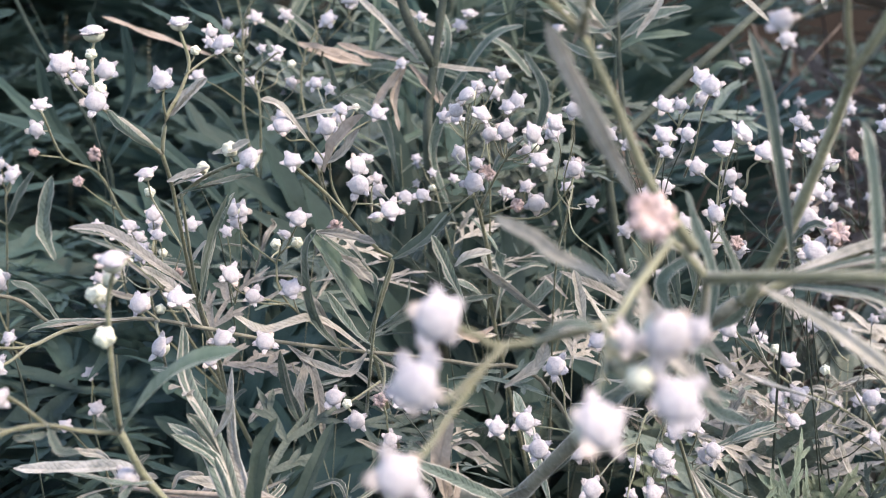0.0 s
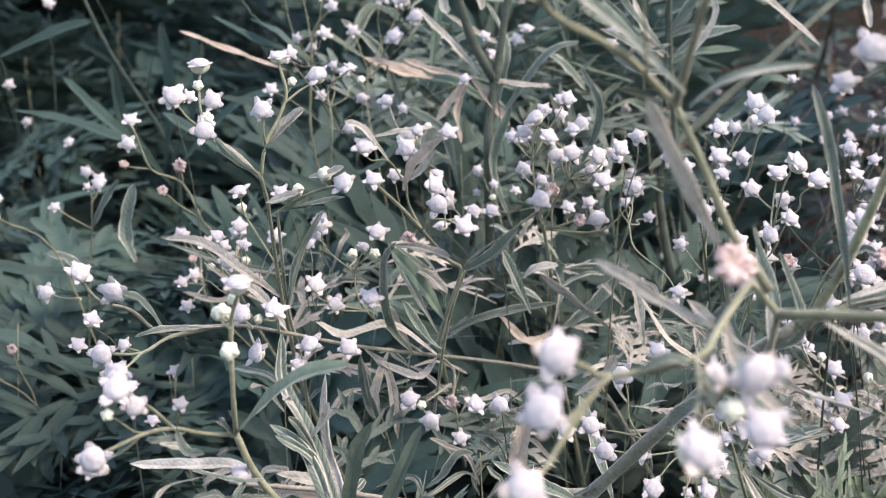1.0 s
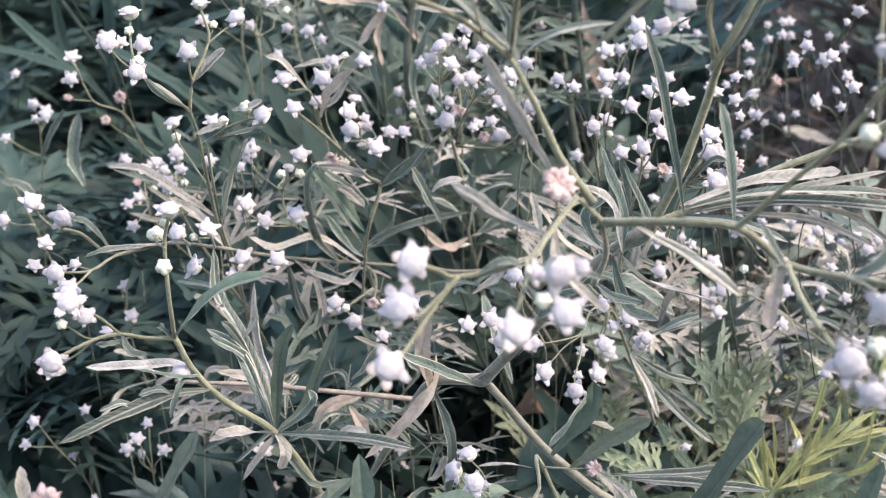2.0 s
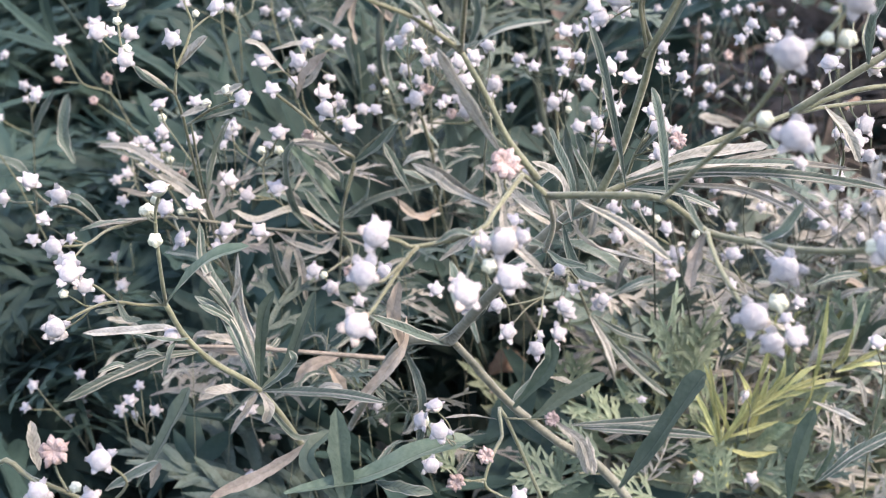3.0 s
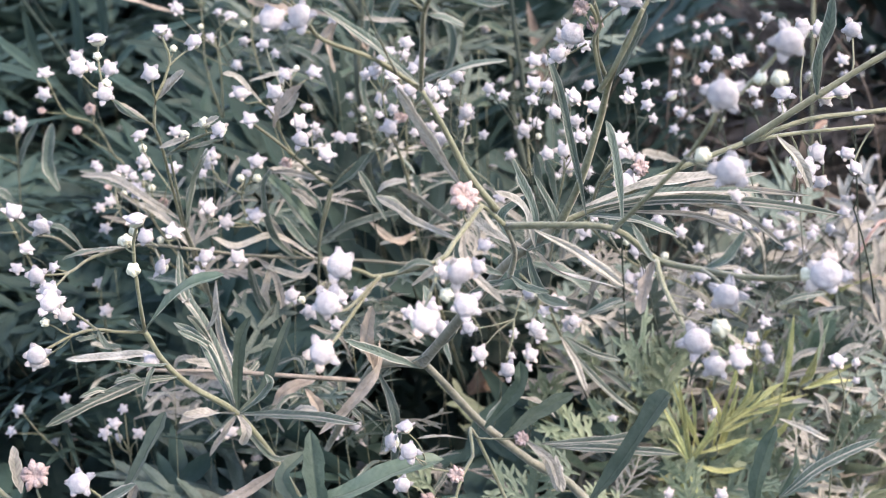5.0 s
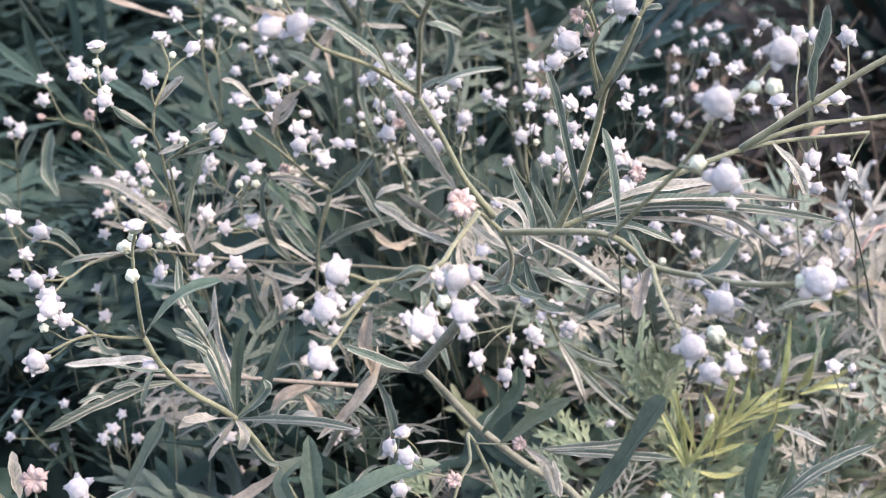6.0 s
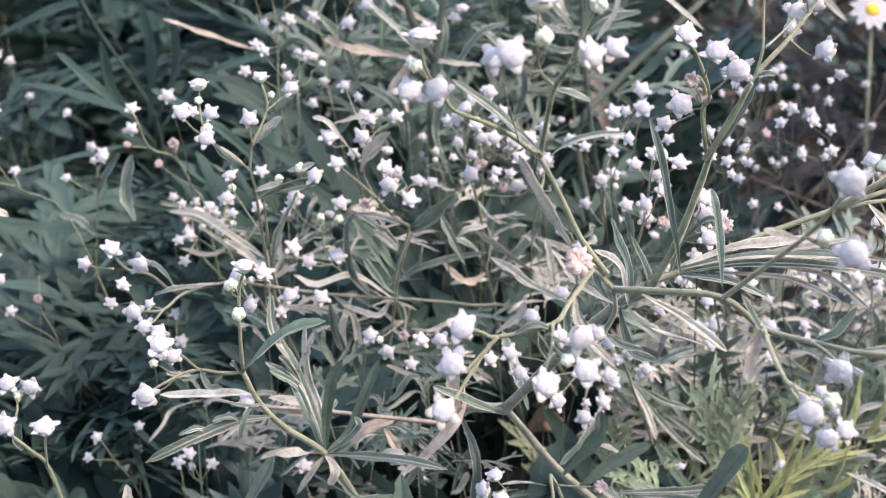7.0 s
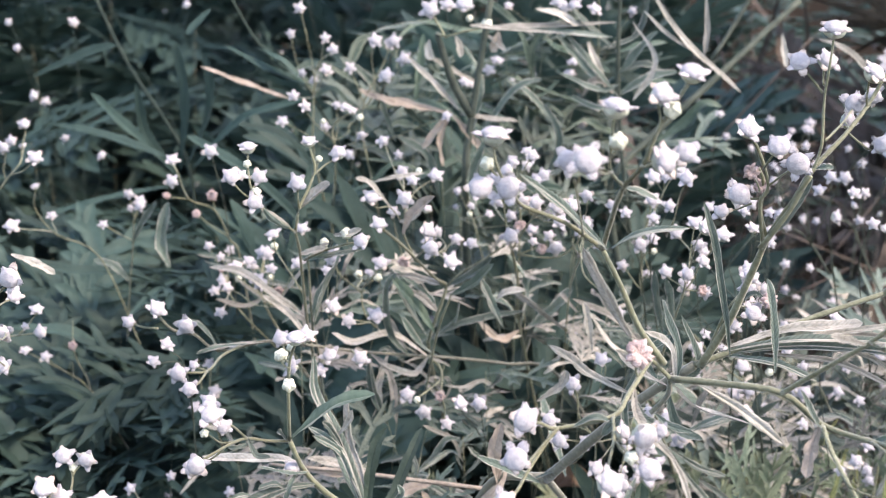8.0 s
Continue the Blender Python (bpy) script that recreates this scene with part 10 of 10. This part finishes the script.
sprig(6.9, 23.0, 46.9, 6, 1.1, 1.5, "pale", 27, "small dusty weed sprig with narrow pale leaves")
sprig(8.6, 26.0, 45.9, 6, 1.1, 1.5, "pale", 28, "small dusty weed sprig with narrow pale leaves")
sprig(9.8, 26.0, 46.8, 6, 1.1, 1.5, "pale", 29, "small dusty weed sprig with narrow pale leaves")
sprig(11.7, 26.0, 46.6, 6, 1.1, 1.5, "pale", 30, "small dusty weed sprig with narrow pale leaves")
sprig(12.8, 26.0, 46.0, 6, 1.1, 1.5, "pale", 31, "small dusty weed sprig with narrow pale leaves")
sprig(11.0, 26.0, 45.1, 6, 1.1, 1.5, "pale", 32, "small dusty weed sprig with narrow pale leaves")
sprig(12.2, 25.0, 44.9, 6, 1.1, 1.5, "leaf", 33, "small grey-green weed sprig with narrow leaves")
sprig(7.4, 24.0, 45.3, 6, 1.1, 1.5, "leaf", 34, "small grey-green weed sprig with narrow leaves")
sprig(5.5, 23.5, 45.2, 6, 1.1, 1.5, "leaf", 35, "small grey-green weed sprig with narrow leaves")
sprig(6.6, 23.5, 44.1, 8, 1.4, 2.0, "green", 36, "low fresh green weed sprig with cut leaves")
sprig(10.0, 25.0, 43.9, 8, 1.4, 2.0, "green", 37, "low fresh green weed sprig with cut leaves")
sprig(11.1, 24.0, 43.1, 8, 1.4, 2.0, "pale", 38, "small dusty weed sprig with narrow pale leaves")
sprig(12.0, 23.0, 42.7, 8, 1.4, 2.0, "pale", 39, "small dusty weed sprig with narrow pale leaves")
sprig(6.8, 22.0, 43.0, 8, 1.4, 2.0, "pale", 40, "small dusty weed sprig with narrow pale leaves")
sprig(5.4, 21.0, 42.4, 8, 1.4, 2.0, "pale", 41, "small dusty weed sprig with narrow pale leaves")
sprig(4.0, 21.0, 42.0, 8, 1.4, 2.0, "pale", 42, "small dusty weed sprig with narrow pale leaves")
sprig(7.8, 22.0, 41.7, 8, 1.4, 2.0, "green", 43, "low fresh green weed sprig with cut leaves")
sprig(9.7, 22.0, 41.1, 8, 1.4, 2.0, "pale", 44, "small dusty weed sprig with narrow pale leaves")
sprig(11.5, 22.0, 41.3, 8, 1.4, 2.0, "pale", 45, "small dusty weed sprig with narrow pale leaves")
sprig(1.5, 20.0, 43.1, 8, 1.4, 2.0, "pale", 46, "small dusty weed sprig with narrow pale leaves")
sprig(12.2, 23.0, 44.3, 8, 1.4, 2.0, "pale", 47, "small dusty weed sprig with narrow pale leaves")
sprig(5.8, 21.0, 44.3, 8, 1.4, 2.0, "green", 48, "low fresh green weed sprig with cut leaves")
sprig(7.3, 22.0, 43.5, 8, 1.4, 2.0, "pale", 49, "small dusty weed sprig with narrow pale leaves")
sprig(8.4, 22.0, 43.4, 8, 1.4, 2.0, "pale", 50, "small dusty weed sprig with narrow pale leaves")
sprig(10.1, 21.5, 42.6, 8, 1.4, 2.0, "pale", 51, "small dusty weed sprig with narrow pale leaves")
sprig(-2.6, 33.0, 53.9, 6, 2.6, 3.6, "broad", 52, "grey-green weed sprig with smooth broad leaves")
sprig(-0.8, 33.0, 53.2, 6, 2.6, 3.6, "broad", 53, "grey-green weed sprig with smooth broad leaves")
sprig(0.9, 33.0, 53.4, 6, 2.6, 3.6, "broad", 54, "grey-green weed sprig with smooth broad leaves")
sprig(2.1, 34.0, 53.8, 6, 2.6, 3.6, "broad", 55, "grey-green weed sprig with smooth broad leaves")
sprig(2.7, 32.0, 51.6, 6, 2.6, 3.6, "broad", 56, "grey-green weed sprig with smooth broad leaves")
sprig(-3.6, 32.0, 52.4, 6, 2.6, 3.6, "broad", 57, "grey-green weed sprig with smooth broad leaves")
sprig(-1.5, 32.0, 52.3, 6, 2.6, 3.6, "broad", 58, "grey-green weed sprig with smooth broad leaves")
sprig(0.6, 31.0, 51.3, 6, 2.6, 3.6, "broad", 59, "grey-green weed sprig with smooth broad leaves")
sprig(5.4, 32.0, 50.7, 6, 2.6, 3.6, "broad", 60, "grey-green weed sprig with smooth broad leaves")
sprig(2.5, 29.0, 49.9, 6, 2.6, 3.6, "broad", 61, "grey-green weed sprig with smooth broad leaves")
sprig(0.8, 29.0, 49.9, 6, 2.6, 3.6, "broad", 62, "grey-green weed sprig with smooth broad leaves")
sprig(-1.1, 29.0, 50.4, 6, 2.6, 3.6, "broad", 63, "grey-green weed sprig with smooth broad leaves")
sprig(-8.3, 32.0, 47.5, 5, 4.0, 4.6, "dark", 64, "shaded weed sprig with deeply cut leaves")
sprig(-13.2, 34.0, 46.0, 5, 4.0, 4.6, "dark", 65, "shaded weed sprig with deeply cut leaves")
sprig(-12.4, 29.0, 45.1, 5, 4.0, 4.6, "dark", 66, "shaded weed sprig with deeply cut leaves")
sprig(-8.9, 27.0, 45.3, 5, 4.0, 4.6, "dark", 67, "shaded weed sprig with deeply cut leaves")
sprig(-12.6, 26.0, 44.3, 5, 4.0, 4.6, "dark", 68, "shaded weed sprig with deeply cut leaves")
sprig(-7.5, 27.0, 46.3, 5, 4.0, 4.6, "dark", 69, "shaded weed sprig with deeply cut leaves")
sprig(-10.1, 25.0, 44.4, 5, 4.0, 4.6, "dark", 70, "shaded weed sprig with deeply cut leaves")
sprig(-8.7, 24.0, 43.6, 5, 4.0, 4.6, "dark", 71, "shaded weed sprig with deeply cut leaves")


def plant_forked():
    P = plant("tall grey-stemmed weed forking above a bunch of withered leaves", 1.0, 30.0)
    stem(P, 1.9, (1.00, 30.00, 36.78), (-0.20, 29.00, 46.22), (-0.44, 27.80, 50.54), (-0.38, 27.80, 51.67), (-0.30, 27.80, 52.36), (0.18, 27.80, 55.67), mat=STEM_MID)
    stem(P, 1.7, (-0.30, 27.80, 52.36), (-0.81, 27.80, 53.22), (-1.08, 27.80, 53.99), (-1.27, 27.80, 54.60), mat=STEM_MID)
    leaf(P, 2.9, (-0.92, 27.80, 52.40), (-1.28, 27.80, 51.92), (-1.66, 27.80, 51.40), kind="dead")
    leaf(P, 3.2, (-0.84, 27.80, 52.36), (-0.40, 27.80, 51.86), (0.06, 27.80, 51.30), kind="dead")
    leaf(P, 2.3, (-0.92, 27.80, 52.32), (-1.20, 27.80, 51.61), (-1.08, 27.80, 50.88), kind="dead")
    leaf(P, 3.2, (-0.65, 27.80, 52.40), (0.10, 27.80, 52.27), (1.00, 27.80, 52.20), kind="pale")
    leaf(P, 2.6, (-0.83, 27.80, 52.42), (-1.77, 27.80, 52.59), (-2.43, 27.80, 52.84), kind="dead")
    leaf(P, 2.6, (-0.65, 27.80, 52.49), (-1.24, 27.80, 53.13), (-2.13, 27.80, 54.01), kind="pale")
    stem(P, 0.8, (-1.27, 27.80, 54.60), (-1.09, 27.50, 54.61), (-1.36, 27.80, 55.05))
    h_t1 = head(P, -1.46, 27.80, 55.23, 1.37, up=0.3)
    stem(P, 0.35, (-1.09, 27.50, 54.61), h_t1, mat=STEM_MID)
    h_t2 = head(P, -1.00, 28.10, 55.32, 1.17, up=0.3)
    stem(P, 0.35, (-1.09, 27.50, 54.61), h_t2, mat=STEM_MID)
    h_t3 = head(P, -0.55, 27.80, 55.39, 1.43, up=0.3)
    stem(P, 0.35, (-1.02, 27.80, 54.60), h_t3, mat=STEM_MID)
    h_t4 = head(P, -0.40, 27.80, 55.02, 0.65, up=0.3, kind="bud")
    stem(P, 0.3, (-0.87, 27.80, 54.63), h_t4, mat=STEM_MID)
    stem(P, 0.6, (-1.09, 27.80, 54.51), (-0.49, 27.80, 54.68), (0.04, 27.80, 54.79))
    h_t5 = head(P, 0.07, 27.80, 54.88, 1.04, up=0.3, kind="bud")
    stem(P, 0.4, (-0.03, 27.80, 54.73), h_t5, mat=STEM_MID)
    leaf(P, 2.9, (-1.48, 27.80, 54.44), (-1.51, 27.80, 54.14), (-1.42, 27.80, 53.88), kind="pale")
    leaf(P, 2.9, (-0.78, 27.80, 54.54), (-0.68, 27.80, 54.27), (-0.63, 27.80, 53.96), kind="pale")
    leaf(P, 3.5, (0.38, 27.80, 54.69), (0.33, 27.80, 54.38), (0.21, 27.80, 54.11), kind="dead")
    leaf(P, 2.6, (0.08, 27.80, 54.58), (0.36, 27.80, 54.34), (0.59, 27.80, 54.16), kind="pale")
    leaf(P, 2.6, (0.17, 27.80, 54.73), (1.57, 27.80, 54.72), (3.48, 27.80, 54.55), fold=0.5)
    leaf(P, 2.9, (0.73, 27.80, 54.77), (1.04, 27.80, 54.70), (1.35, 27.80, 54.56), kind="pale")
    leaf(P, 3.5, (1.37, 27.80, 55.29), (2.02, 27.80, 55.14), (2.52, 27.80, 54.83), kind="pale")
    h_t6 = head(P, 2.07, 28.80, 55.36, 1.17, up=0.3, kind="far")
    stem(P, 0.35, (2.37, 28.80, 54.49), h_t6, mat=STEM_MID)
    h_t7 = head(P, 2.51, 28.80, 55.27, 1.17, up=0.3, kind="far")
    stem(P, 0.35, (2.37, 28.80, 54.49), h_t7, mat=STEM_MID)
    h_t8 = head(P, 3.09, 28.80, 55.17, 1.04, up=0.3, kind="far")
    stem(P, 0.35, (3.11, 28.80, 54.50), h_t8, mat=STEM_MID)
    leaf(P, 2.6, (2.14, 29.80, 54.32), (2.73, 29.80, 53.71), (3.46, 29.80, 52.90))
    leaf(P, 3.2, (3.04, 29.80, 54.13), (3.26, 29.80, 53.63), (3.51, 29.80, 53.14), kind="pale")
    leaf(P, 2.9, (2.83, 28.80, 52.71), (3.07, 28.80, 53.14), (3.39, 28.80, 53.14), (3.73, 28.80, 52.82), kind="pale")
    stem(P, 0.9, (4.09, 30.80, 51.35), (4.05, 30.80, 53.23), (4.05, 30.80, 55.38), mat=STEM_SHADE)
    leaf(P, 3.6, (4.04, 30.80, 53.65), (4.67, 30.80, 53.87), (5.53, 30.80, 53.98), kind="broad")
    leaf(P, 3.6, (4.05, 30.80, 53.09), (4.70, 30.80, 53.32), (5.38, 30.80, 53.21))
    leaf(P, 3.4, (4.07, 30.80, 52.38), (4.73, 30.80, 52.73), (5.90, 30.80, 52.82), kind="broad")
    stem(P, 0.5, (-3.01, 29.80, 52.17), (-2.62, 29.30, 53.58), (-2.46, 29.30, 53.90), mat=STEM_MID)
    h_t9 = head(P, -3.03, 29.30, 54.18, 1.04, up=0.3, kind="far")
    stem(P, 0.35, (-2.62, 29.30, 53.58), h_t9, mat=STEM_MID)
    h_t10 = head(P, -2.51, 29.30, 54.16, 1.17, up=0.3, kind="far")
    stem(P, 0.35, (-2.62, 29.30, 53.58), h_t10, mat=STEM_MID)
    h_t11 = head(P, -2.20, 28.80, 53.74, 1.04, up=0.3, kind="far")
    stem(P, 0.35, (-2.62, 29.30, 53.58), h_t11, mat=STEM_MID)
    h_t12 = head(P, -2.70, 28.80, 53.27, 1.17, up=0.3, kind="far")
    stem(P, 0.35, (-2.86, 29.60, 52.63), h_t12, mat=STEM_MID)
    stem(P, 0.5, (0.31, 30.80, 52.69), (1.67, 30.80, 53.41), (3.23, 30.80, 54.12), mat=STEM_SHADE)
    h_t13 = head(P, -0.30, 31.80, 52.55, 0.98, up=0.3, kind="far")
    stem(P, 0.25, (-0.05, 31.80, 51.68), h_t13, mat=STEM_MID)
    h_t14 = head(P, 0.31, 31.80, 52.96, 0.98, up=0.3, kind="far")
    stem(P, 0.25, (0.57, 31.80, 52.09), h_t14, mat=STEM_MID)
    h_t15 = head(P, 0.55, 31.80, 53.24, 0.98, up=0.3, kind="far")
    stem(P, 0.25, (0.81, 31.80, 52.37), h_t15, mat=STEM_MID)
    h_t16 = head(P, 2.85, 31.80, 53.22, 0.98, up=0.3, kind="far")
    stem(P, 0.25, (3.13, 31.80, 52.36), h_t16, mat=STEM_MID)
    h_t17 = head(P, 2.76, 31.80, 52.88, 0.98, up=0.3, kind="far")
    stem(P, 0.25, (3.04, 31.80, 52.01), h_t17, mat=STEM_MID)
    leaf(P, 3.0, (0.77, 30.80, 52.86), (1.45, 30.80, 52.44), (2.07, 30.80, 51.76))
    leaf(P, 3.4, (1.06, 32.80, 52.15), (1.95, 32.80, 51.95), (2.59, 32.80, 52.49), kind="broad")
    leaf(P, 3.0, (0.90, 32.80, 54.62), (1.37, 32.80, 53.75), (1.81, 32.80, 52.34), kind="broad")
    leaf(P, 2.6, (1.77, 32.80, 51.98), (1.67, 32.80, 53.40), (2.39, 32.80, 54.46), kind="broad")
    leaf(P, 3.2, (-1.95, 31.80, 51.96), (-1.83, 31.80, 53.01), (-1.70, 31.80, 54.04), kind="broad")
    leaf(P, 3.8, (-3.40, 28.80, 52.77), (-2.76, 28.80, 52.57), (-1.93, 28.80, 52.35), kind="dead")
    leaf(P, 2.4, (-3.40, 31.80, 54.02), (-2.55, 31.80, 54.23), (-1.53, 31.80, 54.41))


plant_forked()
